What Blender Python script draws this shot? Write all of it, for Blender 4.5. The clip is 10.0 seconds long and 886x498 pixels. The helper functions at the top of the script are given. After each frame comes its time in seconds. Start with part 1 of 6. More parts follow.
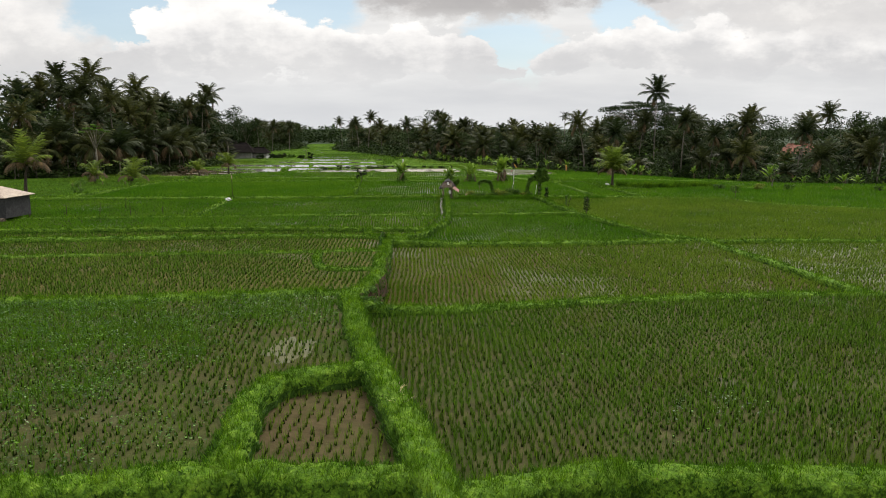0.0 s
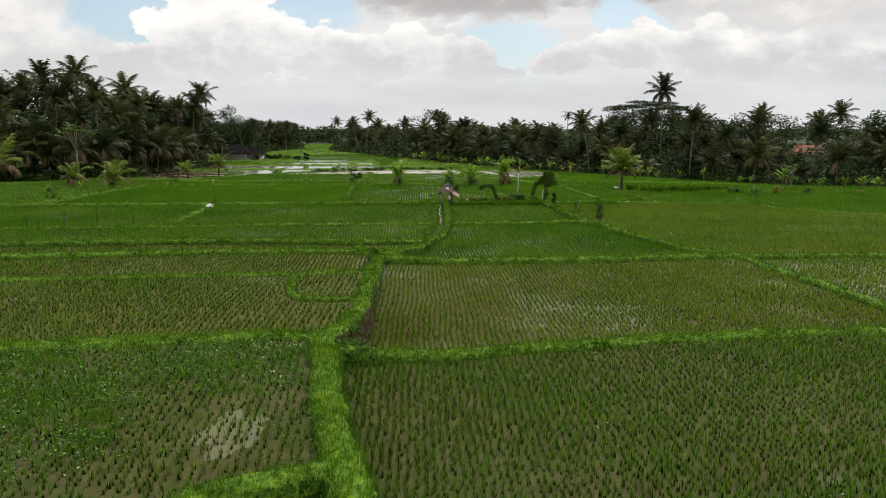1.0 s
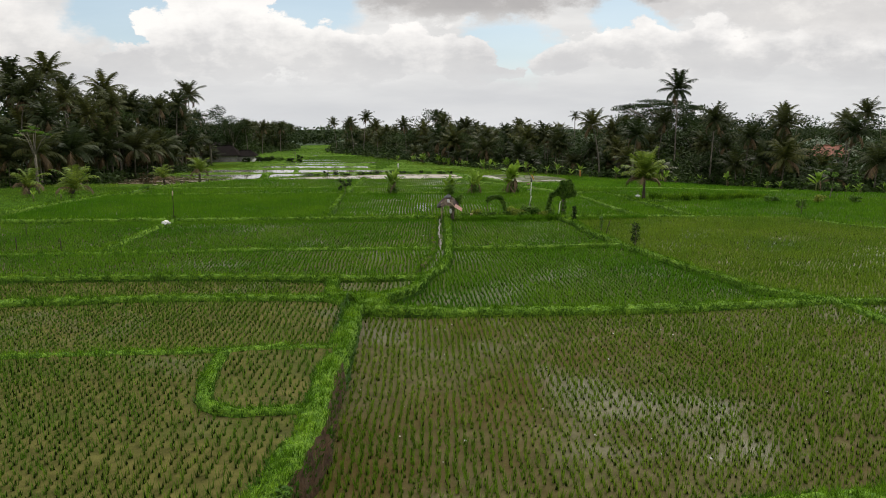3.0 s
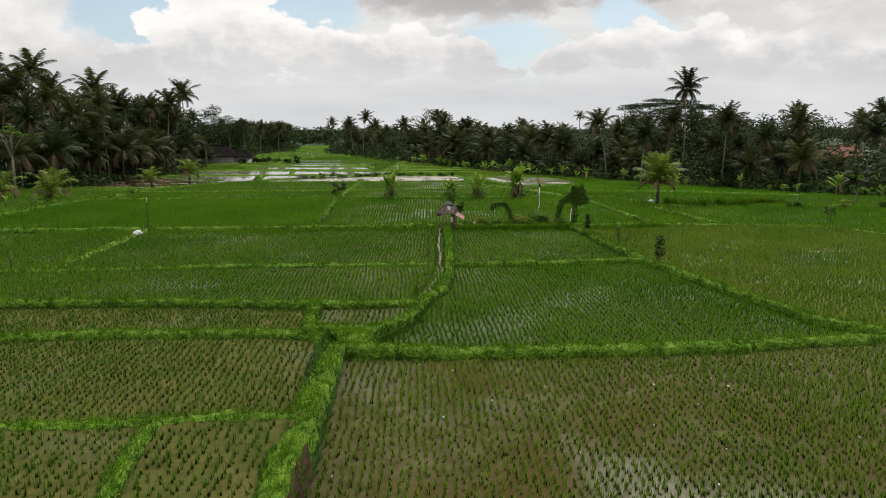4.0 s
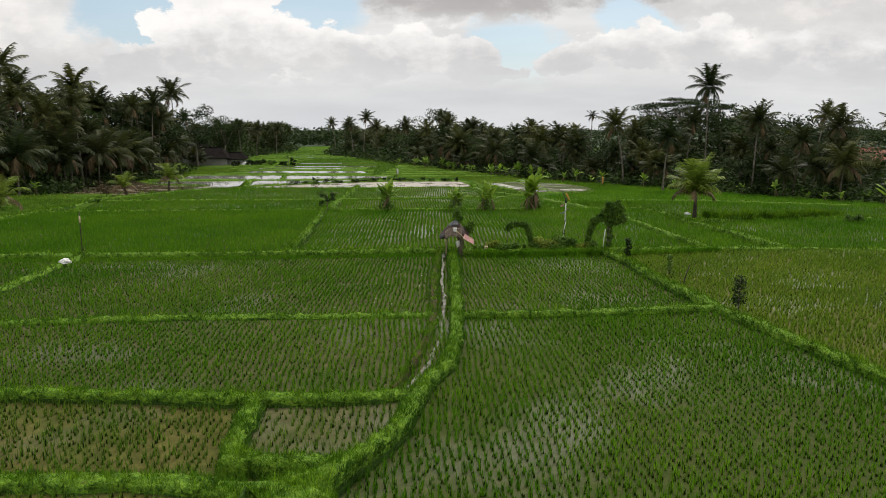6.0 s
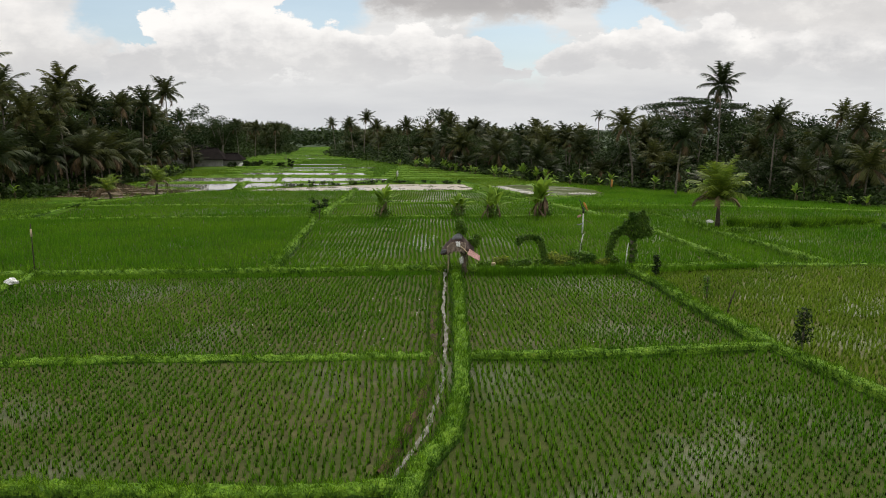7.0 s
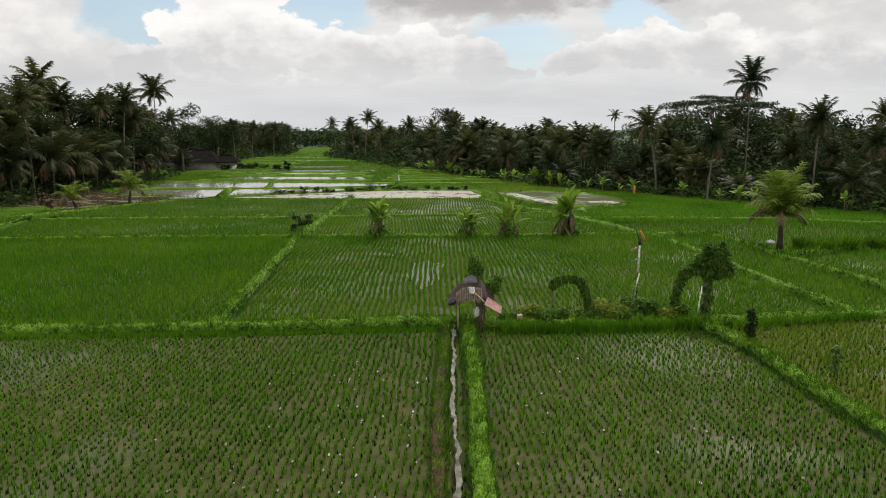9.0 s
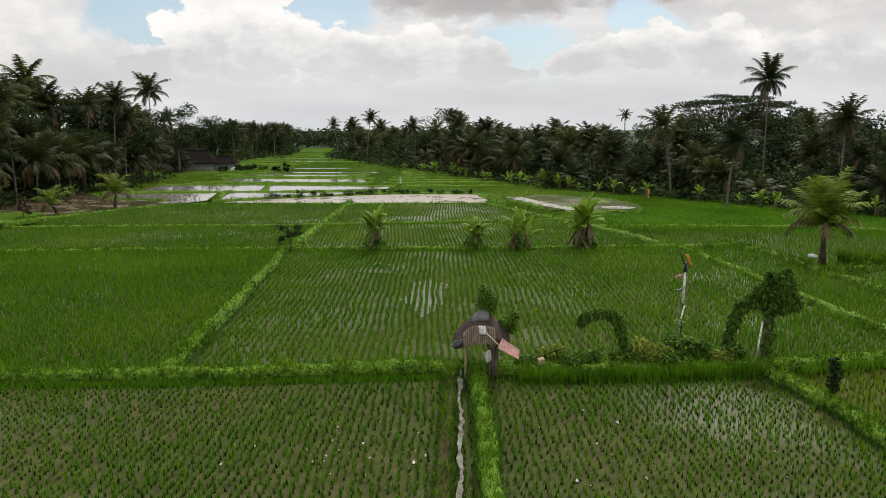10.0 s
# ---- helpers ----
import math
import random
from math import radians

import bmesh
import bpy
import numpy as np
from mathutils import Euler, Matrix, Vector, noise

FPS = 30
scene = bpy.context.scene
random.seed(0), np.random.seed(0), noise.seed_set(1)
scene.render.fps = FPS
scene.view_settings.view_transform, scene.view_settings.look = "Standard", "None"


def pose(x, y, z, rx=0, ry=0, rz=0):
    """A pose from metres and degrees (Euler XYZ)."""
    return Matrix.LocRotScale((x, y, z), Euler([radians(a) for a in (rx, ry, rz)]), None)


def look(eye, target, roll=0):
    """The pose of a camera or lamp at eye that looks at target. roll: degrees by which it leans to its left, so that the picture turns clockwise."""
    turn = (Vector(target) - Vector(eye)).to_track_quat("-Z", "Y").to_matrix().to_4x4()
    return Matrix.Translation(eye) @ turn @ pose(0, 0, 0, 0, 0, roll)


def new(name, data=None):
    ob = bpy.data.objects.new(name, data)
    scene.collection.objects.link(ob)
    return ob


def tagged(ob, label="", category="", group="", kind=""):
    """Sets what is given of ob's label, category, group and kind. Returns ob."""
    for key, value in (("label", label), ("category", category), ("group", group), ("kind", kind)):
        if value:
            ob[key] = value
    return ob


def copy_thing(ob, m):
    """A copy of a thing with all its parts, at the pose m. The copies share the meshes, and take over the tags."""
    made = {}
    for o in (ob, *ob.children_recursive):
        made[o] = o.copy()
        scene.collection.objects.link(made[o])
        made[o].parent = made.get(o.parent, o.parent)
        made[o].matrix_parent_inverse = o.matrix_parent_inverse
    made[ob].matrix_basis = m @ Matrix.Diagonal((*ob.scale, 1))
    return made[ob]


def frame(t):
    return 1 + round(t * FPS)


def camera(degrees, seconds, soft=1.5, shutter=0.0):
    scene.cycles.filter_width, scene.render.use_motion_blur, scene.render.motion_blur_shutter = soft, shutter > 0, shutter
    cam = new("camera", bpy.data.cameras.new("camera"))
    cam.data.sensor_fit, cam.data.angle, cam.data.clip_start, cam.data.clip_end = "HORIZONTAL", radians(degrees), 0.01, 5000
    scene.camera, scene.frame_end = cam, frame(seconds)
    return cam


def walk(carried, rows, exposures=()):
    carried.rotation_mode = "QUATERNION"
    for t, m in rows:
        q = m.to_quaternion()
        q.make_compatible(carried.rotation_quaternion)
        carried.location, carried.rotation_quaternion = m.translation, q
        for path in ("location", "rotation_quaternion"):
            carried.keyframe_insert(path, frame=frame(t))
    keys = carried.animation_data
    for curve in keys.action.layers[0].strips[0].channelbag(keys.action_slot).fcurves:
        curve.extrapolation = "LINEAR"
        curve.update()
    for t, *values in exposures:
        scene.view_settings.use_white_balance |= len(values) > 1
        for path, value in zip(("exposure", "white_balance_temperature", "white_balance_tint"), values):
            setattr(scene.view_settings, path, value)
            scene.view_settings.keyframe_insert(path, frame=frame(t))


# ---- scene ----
cam = camera(63.6, 10.0, soft=1.0)
METRES, EYE, TILT, LEAN, TURN = 52.6, 7.0, -1.95, 2.1, 0.0
ROWS = [
    (0.0, 0.0, 0.0, 0.0, 0.31, -8.2, -2.19),
    (0.5, 0.0007, 0.0544, 0.0011, 0.29, -8.2, -2.17),
    (1.0, 0.0005, 0.1056, 0.0033, 0.28, -8.21, -2.14),
    (1.5, 0.0, 0.1556, 0.0054, 0.27, -8.21, -2.11),
    (2.0, -0.0005, 0.2051, 0.007, 0.26, -8.2, -2.11),
    (2.5, -0.001, 0.2547, 0.009, 0.25, -8.19, -2.07),
    (4.0, -0.0002, 0.403, 0.0136, 0.36, -8.19, -2.05),
    (4.5, -0.0004, 0.452, 0.0158, 0.42, -8.19, -2.07),
    (5.0, -0.0012, 0.5015, 0.0174, 0.48, -8.18, -2.1),
    (5.5, -0.0023, 0.5509, 0.0191, 0.55, -8.17, -2.09),
    (7.0, -0.0041, 0.7004, 0.0236, 0.77, -8.16, -2.1),
    (7.5, -0.0051, 0.7503, 0.0253, 0.84, -8.15, -2.11),
    (8.0, -0.0069, 0.8001, 0.0272, 0.91, -8.15, -2.09),
    (8.5, -0.0086, 0.8493, 0.029, 0.99, -8.15, -2.06),
    (9.0, -0.0098, 0.8993, 0.0304, 1.11, -8.16, -2.07),
    (9.5, -0.0106, 0.949, 0.0324, 1.25, -8.17, -2.04),
    (10.0, -0.0121, 0.9992, 0.034, 1.4, -8.16, -2.06),
]
EXPOSURE = [(0.0, 0.08), (1.0, 0.05), (2.5, 0.02), (4.5, 0.0), (10.0, 0.0)]
walk(cam, [(t, pose(0, 0, EYE, TILT, LEAN, TURN) @ pose(METRES * x, METRES * y, METRES * z, 90 + pitch, roll, yaw)) for t, x, y, z, yaw, pitch, roll in ROWS], EXPOSURE)

# ---- world: broken cloud, sun high behind thin cloud ----
SUN_ELEV, SUN_AZ, ZENITH = radians(47), radians(25), 0.7
world = bpy.data.worlds.new("world")
scene.world = world
world.use_nodes = True


def node(tree, kind, **values):
    n = tree.nodes.new(kind)
    for key, v in values.items():
        if key in n.inputs:
            n.inputs[key].default_value = v
    return n


def math_node(tree, op, a, b=None, clamp=False):
    n = tree.nodes.new("ShaderNodeMath")
    n.operation, n.use_clamp = op, clamp
    for i, v in enumerate((a, b)):
        if v is None:
            continue
        if isinstance(v, (int, float)):
            n.inputs[i].default_value = v
        else:
            tree.links.new(v, n.inputs[i])
    return n.outputs[0]


def ramp_node(tree, fac, stops):
    n = tree.nodes.new("ShaderNodeValToRGB")
    el = n.color_ramp.elements
    while len(el) < len(stops):
        el.new(0.5)
    for e, (p, c) in zip(el, stops):
        e.position, e.color = p, (*c, 1) if len(c) == 3 else c
    tree.links.new(fac, n.inputs[0])
    return n.outputs[0]


def mix_node(tree, fac, a, b, blend="MIX"):
    n = tree.nodes.new("ShaderNodeMix")
    n.data_type, n.blend_type = "RGBA", blend
    for sock, v in ((n.inputs[0], fac), (n.inputs[6], a), (n.inputs[7], b)):
        if isinstance(v, (int, float)):
            sock.default_value = v
        elif isinstance(v, tuple):
            sock.default_value = (*v, 1)
        else:
            tree.links.new(v, sock)
    return n.outputs[2]


def build_world():
    t = world.node_tree
    t.nodes.clear()
    out = t.nodes.new("ShaderNodeOutputWorld")
    sky = t.nodes.new("ShaderNodeTexSky")
    sky.sky_type, sky.sun_disc = "NISHITA", False
    sky.sun_elevation, sky.sun_rotation = SUN_ELEV, SUN_AZ
    coord = t.nodes.new("ShaderNodeTexCoord").outputs["Generated"]
    sep = t.nodes.new("ShaderNodeSeparateXYZ")
    t.links.new(coord, sep.inputs[0])
    x, y, z = sep.outputs
    yy = math_node(t, "MAXIMUM", math_node(t, "ABSOLUTE", y), 0.12)
    u, v = math_node(t, "DIVIDE", x, yy), math_node(t, "DIVIDE", z, yy)
    vec = t.nodes.new("ShaderNodeCombineXYZ")
    t.links.new(u, vec.inputs[0])
    t.links.new(math_node(t, "MULTIPLY", v, 1.7), vec.inputs[1])
    t.links.new(math_node(t, "SIGN", y), vec.inputs[2])

    def cloud_noise(scale, detail, rough=0.55, stretch=None):
        n = node(t, "ShaderNodeTexNoise", Scale=scale, Detail=detail, Roughness=rough)
        src = vec.outputs[0]
        if stretch:
            mp = t.nodes.new("ShaderNodeMapping")
            mp.inputs["Scale"].default_value = stretch
            t.links.new(src, mp.inputs[0])
            src = mp.outputs[0]
        t.links.new(src, n.inputs["Vector"])
        return n
    # billowed edges: the plan of the clouds is warped by noise
    warp = t.nodes.new("ShaderNodeSeparateColor")
    t.links.new(cloud_noise(9.0, 8.0, 0.6).outputs[1], warp.inputs[0])
    wu = math_node(t, "ADD", u, math_node(t, "MULTIPLY", math_node(t, "SUBTRACT", warp.outputs[0], 0.5), 0.16))
    wv = math_node(t, "ADD", v, math_node(t, "MULTIPLY", math_node(t, "SUBTRACT", warp.outputs[1], 0.5), 0.13))

    def blobs(rows):
        """Height of a heap of rounded clouds: above 0 inside."""
        total = None
        for cu, cv, su, sv in rows:
            du = math_node(t, "POWER", math_node(t, "ABSOLUTE", math_node(t, "DIVIDE", math_node(t, "SUBTRACT", wu, cu), su)), 2.0)
            dv = math_node(t, "POWER", math_node(t, "ABSOLUTE", math_node(t, "DIVIDE", math_node(t, "SUBTRACT", wv, cv), sv)), 2.0)
            g = math_node(t, "SUBTRACT", 1.0, math_node(t, "ADD", du, dv))
            total = g if total is None else math_node(t, "MAXIMUM", total, g)
        return total
    ahead = math_node(t, "GREATER_THAN", y, 0.0)
    relief = cloud_noise(11.0, 9.0, 0.62).outputs[0]
    soft = cloud_noise(4.2, 7.0, 0.55, (0.6, 1.9, 1.0)).outputs[0]
    fine = cloud_noise(30.0, 6.0, 0.6, (1.0, 1.2, 1.0)).outputs[0]
    # thin high layer behind all
    cloud = ramp_node(t, soft, [(0.34, (0.62, 0.62, 0.63)), (0.5, (0.74, 0.735, 0.73)), (0.64, (0.86, 0.85, 0.835))])
    gap = ramp_node(t, blobs(((-0.44, 0.15, 0.09, 0.075), (-0.2, 0.165, 0.10, 0.06), (0.085, 0.10, 0.07, 0.065), (0.255, 0.15, 0.065, 0.04))), [(0.0, (0, 0, 0)), (0.55, (1, 1, 1))])
    holes = ramp_node(t, cloud_noise(3.4, 9.0, 0.6).outputs[0], [(0.60, (0, 0, 0)), (0.68, (1, 1, 1))])
    gap = mix_node(t, ahead, math_node(t, "MULTIPLY", holes, 0.8), gap)

    def heap(rows, low_v, high_v, edge, grey, white, strength=1.0):
        """One bank of cumulus in front of what is there: lit heads, grey foot, crisp or soft edge."""
        nonlocal cloud, gap
        s = blobs(rows)
        s = math_node(t, "ADD", s, math_node(t, "MULTIPLY", math_node(t, "SUBTRACT", fine, 0.5), 0.5))
        rise = math_node(t, "DIVIDE", math_node(t, "SUBTRACT", v, low_v), high_v - low_v)
        rise = math_node(t, "ADD", rise, math_node(t, "MULTIPLY", math_node(t, "SUBTRACT", relief, 0.5), 2.2))
        rise = math_node(t, "SUBTRACT", rise, math_node(t, "MULTIPLY", math_node(t, "MAXIMUM", math_node(t, "SUBTRACT", s, 0.3), 0.0), 0.4))
        lit = ramp_node(t, rise, [(0.1, grey), (0.55, tuple(g * 0.4 + w * 0.6 for g, w in zip(grey, white))), (0.95, white)])
        lit = mix_node(t, 1.0, lit, ramp_node(t, math_node(t, "ADD", math_node(t, "MULTIPLY", soft, 0.5), math_node(t, "MULTIPLY", relief, 0.5)), [(0.38, (0.93, 0.93, 0.94)), (0.6, (1.1, 1.095, 1.085))]), "MULTIPLY")
        fade = math_node(t, "DIVIDE", math_node(t, "SUBTRACT", v, low_v - 0.02), 0.035, True)
        a = math_node(t, "MULTIPLY", math_node(t, "MULTIPLY", math_node(t, "DIVIDE", s, edge, True), fade), math_node(t, "MULTIPLY", ahead, strength))
        cloud = mix_node(t, a, cloud, lit)
        gap = math_node(t, "MULTIPLY", gap, math_node(t, "SUBTRACT", 1.0, a))
    CREAM, SHADE = (0.92, 0.90, 0.88), (0.67, 0.665, 0.665)
    heap(((-0.62, 0.115, 0.13, 0.06), (-0.55, 0.085, 0.10, 0.04)), 0.06, 0.15, 0.8, (0.72, 0.71, 0.70), (0.90, 0.875, 0.85))
    heap(((0.16, 0.085, 0.055, 0.035), (0.22, 0.10, 0.06, 0.035), (0.27, 0.105, 0.06, 0.04), (0.34, 0.095, 0.08, 0.04), (0.42, 0.10, 0.09, 0.045), (0.54, 0.10, 0.10, 0.05)), 0.055, 0.135, 0.22, SHADE, CREAM)
    heap(((-0.10, 0.085, 0.09, 0.04), (-0.05, 0.105, 0.045, 0.04), (0.0, 0.10, 0.045, 0.042), (0.03, 0.085, 0.045, 0.045), (0.05, 0.065, 0.06, 0.025)), 0.05, 0.13, 0.2, SHADE, CREAM)
    heap(((-0.43, 0.075, 0.045, 0.035), (-0.375, 0.10, 0.05, 0.045), (-0.33, 0.13, 0.05, 0.045), (-0.28, 0.15, 0.045, 0.04), (-0.27, 0.10, 0.08, 0.05), (-0.20, 0.09, 0.07, 0.045), (-0.14, 0.08, 0.07, 0.04)), 0.055, 0.15, 0.2, SHADE, CREAM)
    heap(((0.42, 0.165, 0.12, 0.045), (0.32, 0.17, 0.05, 0.03), (0.56, 0.16, 0.12, 0.06)), 0.12, 0.22, 0.5, (0.70, 0.685, 0.675), (0.88, 0.86, 0.835))
    heap(((0.0, 0.185, 0.17, 0.045), (0.13, 0.19, 0.13, 0.045), (-0.09, 0.185, 0.07, 0.03), (0.22, 0.20, 0.10, 0.04)), 0.135, 0.30, 0.55, (0.47, 0.455, 0.45), (0.74, 0.72, 0.71))
    low = math_node(t, "SUBTRACT", 1.0, math_node(t, "DIVIDE", math_node(t, "MAXIMUM", v, 0.0), 0.085), True)
    cloud = mix_node(t, math_node(t, "MULTIPLY", low, 0.55), cloud, (0.68, 0.70, 0.73))
    bg_sky = node(t, "ShaderNodeBackground", Strength=0.13)
    t.links.new(mix_node(t, 0.55, sky.outputs[0], (2.9, 4.4, 5.4)), bg_sky.inputs[0])
    bg_cloud = node(t, "ShaderNodeBackground", Strength=1.0)
    # an overcast sky grows brighter towards the zenith, where the sun stands behind thin cloud
    high = math_node(t, "DIVIDE", math_node(t, "SUBTRACT", z, 0.22), 0.5, True)
    t.links.new(math_node(t, "ADD", 1.0, math_node(t, "MULTIPLY", high, ZENITH)), bg_cloud.inputs[1])
    t.links.new(cloud, bg_cloud.inputs[0])
    mix = t.nodes.new("ShaderNodeMixShader")
    t.links.new(math_node(t, "MULTIPLY", math_node(t, "MULTIPLY", gap, 0.75), math_node(t, "SUBTRACT", 1.0, low)), mix.inputs[0])
    t.links.new(bg_cloud.outputs[0], mix.inputs[1])
    t.links.new(bg_sky.outputs[0], mix.inputs[2])
    t.links.new(mix.outputs[0], out.inputs[0])


build_world()
sun = new("sun", bpy.data.lights.new("sun", "SUN"))
sun.data.energy, sun.data.angle, sun.data.color = 2.9, radians(10), (1.0, 0.95, 0.86)
sun.matrix_world = look((0, 0, 0), (-math.sin(SUN_AZ) * math.cos(SUN_ELEV), -math.cos(SUN_AZ) * math.cos(SUN_ELEV), -math.sin(SUN_ELEV)))


# ---- materials ----
def surface(name, stops, scale, rough=0.9, spec=0.2, bump=0.0, bump_scale=None, detail=6.0, fine=None, island=0.0, objvar=0.0, through_light=0.0, metal=0.0):
    """Noise-coloured surface; fine: second, smaller noise; island and objvar: spread of brightness piece by piece."""
    m = bpy.data.materials.new(name)
    m.use_nodes = True
    t = m.node_tree
    b = t.nodes["Principled BSDF"]
    pos = t.nodes.new("ShaderNodeNewGeometry")
    n = node(t, "ShaderNodeTexNoise", Scale=scale, Detail=detail, Roughness=0.6)
    t.links.new(pos.outputs["Position"], n.inputs["Vector"])
    col = ramp_node(t, n.outputs[0], stops)
    if fine:
        f = node(t, "ShaderNodeTexNoise", Scale=fine, Detail=3.0)
        t.links.new(pos.outputs["Position"], f.inputs["Vector"])
        col = mix_node(t, 1.0, col, ramp_node(t, f.outputs[0], [(0.3, (0.6, 0.6, 0.6)), (0.7, (1.3, 1.3, 1.3))]), "MULTIPLY")
    if island:
        r = pos.outputs["Random Per Island"]
        col = mix_node(t, 1.0, col, ramp_node(t, r, [(0.0, (1 - island, 1 - island, 1 - island * 0.8)), (0.8, (1, 1, 1)), (1.0, (1 + island * 1.3, 1 + island, 1 + island * 0.3))]), "MULTIPLY")
    if objvar:
        r = t.nodes.new("ShaderNodeObjectInfo").outputs["Random"]
        col = mix_node(t, 1.0, col, ramp_node(t, r, [(0.0, (1 - objvar, 1 - objvar * 0.7, 1 - objvar * 0.8)), (0.5, (1, 1, 1)), (1.0, (1 + objvar * 1.3, 1 + objvar, 1 + objvar * 0.4))]), "MULTIPLY")
    t.links.new(col, b.inputs["Base Color"])
    b.inputs["Roughness"].default_value = rough
    b.inputs["Specular IOR Level"].default_value = spec
    b.inputs["Metallic"].default_value = metal
    if bump:
        bn = node(t, "ShaderNodeTexNoise", Scale=bump_scale or scale * 6, Detail=5.0)
        t.links.new(pos.outputs["Position"], bn.inputs["Vector"])
        bp = node(t, "ShaderNodeBump", Strength=1.0, Distance=bump)
        t.links.new(bn.outputs[0], bp.inputs["Height"])
        t.links.new(bp.outputs[0], b.inputs["Normal"])
    if through_light:
        tr = t.nodes.new("ShaderNodeBsdfTranslucent")
        t.links.new(col, tr.inputs[0])
        mx = node(t, "ShaderNodeMixShader", Fac=through_light)
        mx.inputs[0].default_value = through_light
        t.links.new(b.outputs[0], mx.inputs[1])
        t.links.new(tr.outputs[0], mx.inputs[2])
        t.links.new(mx.outputs[0], t.nodes["Material Output"].inputs[0])
    return m


def mud(name, dark, light, wet, ripple=0.004, moss=0.35, growth=(0.035, 0.06, 0.010), patch=0.5):
    """Flooded paddy soil: mud with sheets of still water; wet is the share under water."""
    m = bpy.data.materials.new(name)
    m.use_nodes = True
    t = m.node_tree
    b = t.nodes["Principled BSDF"]
    pos = t.nodes.new("ShaderNodeNewGeometry").outputs["Position"]

    def noise_at(scale, detail=5.0):
        n = node(t, "ShaderNodeTexNoise", Scale=scale, Detail=detail, Roughness=0.6)
        t.links.new(pos, n.inputs["Vector"])
        return n.outputs[0]
    col = ramp_node(t, noise_at(2.2, 8.0), [(0.3, dark), (0.7, light)])
    col = mix_node(t, math_node(t, "MULTIPLY", ramp_node(t, noise_at(patch), [(0.45, (0, 0, 0)), (0.65, (1, 1, 1))]), moss), col, growth)
    pool = ramp_node(t, noise_at(0.16, 9.0), [(0.62 - wet * 0.4, (0, 0, 0)), (0.80 - wet * 0.4, (1, 1, 1))])
    col = mix_node(t, math_node(t, "MULTIPLY", pool, 0.4), col, (0.055, 0.056, 0.026))
    t.links.new(col, b.inputs["Base Color"])
    t.links.new(math_node(t, "ADD", 0.03, math_node(t, "MULTIPLY", pool, 0.24)), b.inputs["Specular IOR Level"])
    t.links.new(ramp_node(t, pool, [(0.0, (0.75, 0.75, 0.75)), (1.0, (0.28, 0.28, 0.28))]), b.inputs["Roughness"])
    b.inputs["Specular Tint"].default_value = (1.0, 0.97, 0.86, 1)
    bp = node(t, "ShaderNodeBump", Strength=1.0)
    t.links.new(math_node(t, "MULTIPLY", math_node(t, "SUBTRACT", 1.05, pool), ripple * 6), bp.inputs["Distance"])
    t.links.new(noise_at(9.0), bp.inputs["Height"])
    t.links.new(bp.outputs[0], b.inputs["Normal"])
    return m


def still_water(name, bed, silt, share, rough=0.03):
    """Shallow water over silt; share: how much of the silt rises through the surface."""
    m = bpy.data.materials.new(name)
    m.use_nodes = True
    t = m.node_tree
    b = t.nodes["Principled BSDF"]
    pos = t.nodes.new("ShaderNodeNewGeometry").outputs["Position"]
    n = node(t, "ShaderNodeTexNoise", Scale=0.3, Detail=9.0, Roughness=0.62)
    t.links.new(pos, n.inputs["Vector"])
    f = node(t, "ShaderNodeTexNoise", Scale=2.6, Detail=5.0)
    t.links.new(pos, f.inputs["Vector"])
    bare = ramp_node(t, n.outputs[0], [(0.70 - share * 0.4, (0, 0, 0)), (0.78 - share * 0.4, (1, 1, 1))])
    col = mix_node(t, bare, bed, mix_node(t, f.outputs[0], tuple(c * 0.75 for c in silt), tuple(c * 1.2 for c in silt)))
    t.links.new(col, b.inputs["Base Color"])
    t.links.new(math_node(t, "ADD", rough, math_node(t, "MULTIPLY", bare, 0.3)), b.inputs["Roughness"])
    b.inputs["IOR"].default_value = 1.4
    bp = node(t, "ShaderNodeBump", Strength=1.0)
    t.links.new(math_node(t, "ADD", 0.0008, math_node(t, "MULTIPLY", bare, 0.012)), bp.inputs["Distance"])
    t.links.new(f.outputs[0], bp.inputs["Height"])
    t.links.new(bp.outputs[0], b.inputs["Normal"])
    return m


M_MUD = mud("paddy_mud", (0.034, 0.036, 0.013), (0.084, 0.079, 0.031), 0.06, moss=0.5)
M_MUD_BROWN = mud("brown_mud", (0.040, 0.038, 0.013), (0.100, 0.088, 0.040), 0.25, moss=0.75, growth=(0.055, 0.036, 0.009), patch=0.22)
M_MUD_WET = mud("flooded_mud", (0.045, 0.048, 0.018), (0.105, 0.10, 0.042), 0.6)
M_MUD_GREEN = mud("algae_mud", (0.026, 0.040, 0.009), (0.064, 0.070, 0.020), 0.24, moss=0.4)
M_MUD_FAR = mud("sheeted_mud", (0.03, 0.044, 0.010), (0.078, 0.084, 0.026), 0.29, moss=0.4)
M_MUD_DARK = mud("dark_mud", (0.040, 0.040, 0.010), (0.106, 0.098, 0.028), 0.18, moss=0.4)
M_MUD_MID = mud("mid_paddy_mud", (0.033, 0.036, 0.013), (0.085, 0.082, 0.034), 0.22, moss=0.45)
M_MUD_OLIVE = mud("olive_mud", (0.045, 0.052, 0.010), (0.10, 0.096, 0.026), 0.3, moss=0.5)
M_MUD_PLOT = mud("bare_mud", (0.044, 0.035, 0.016), (0.098, 0.075, 0.037), 0.0, moss=0.25)
M_POND = still_water("pond_water", (0.20, 0.19, 0.165), (0.26, 0.235, 0.19), 0.12)
M_POND_BROWN = still_water("silty_pond", (0.24, 0.215, 0.175), (0.30, 0.26, 0.21), 0.75)
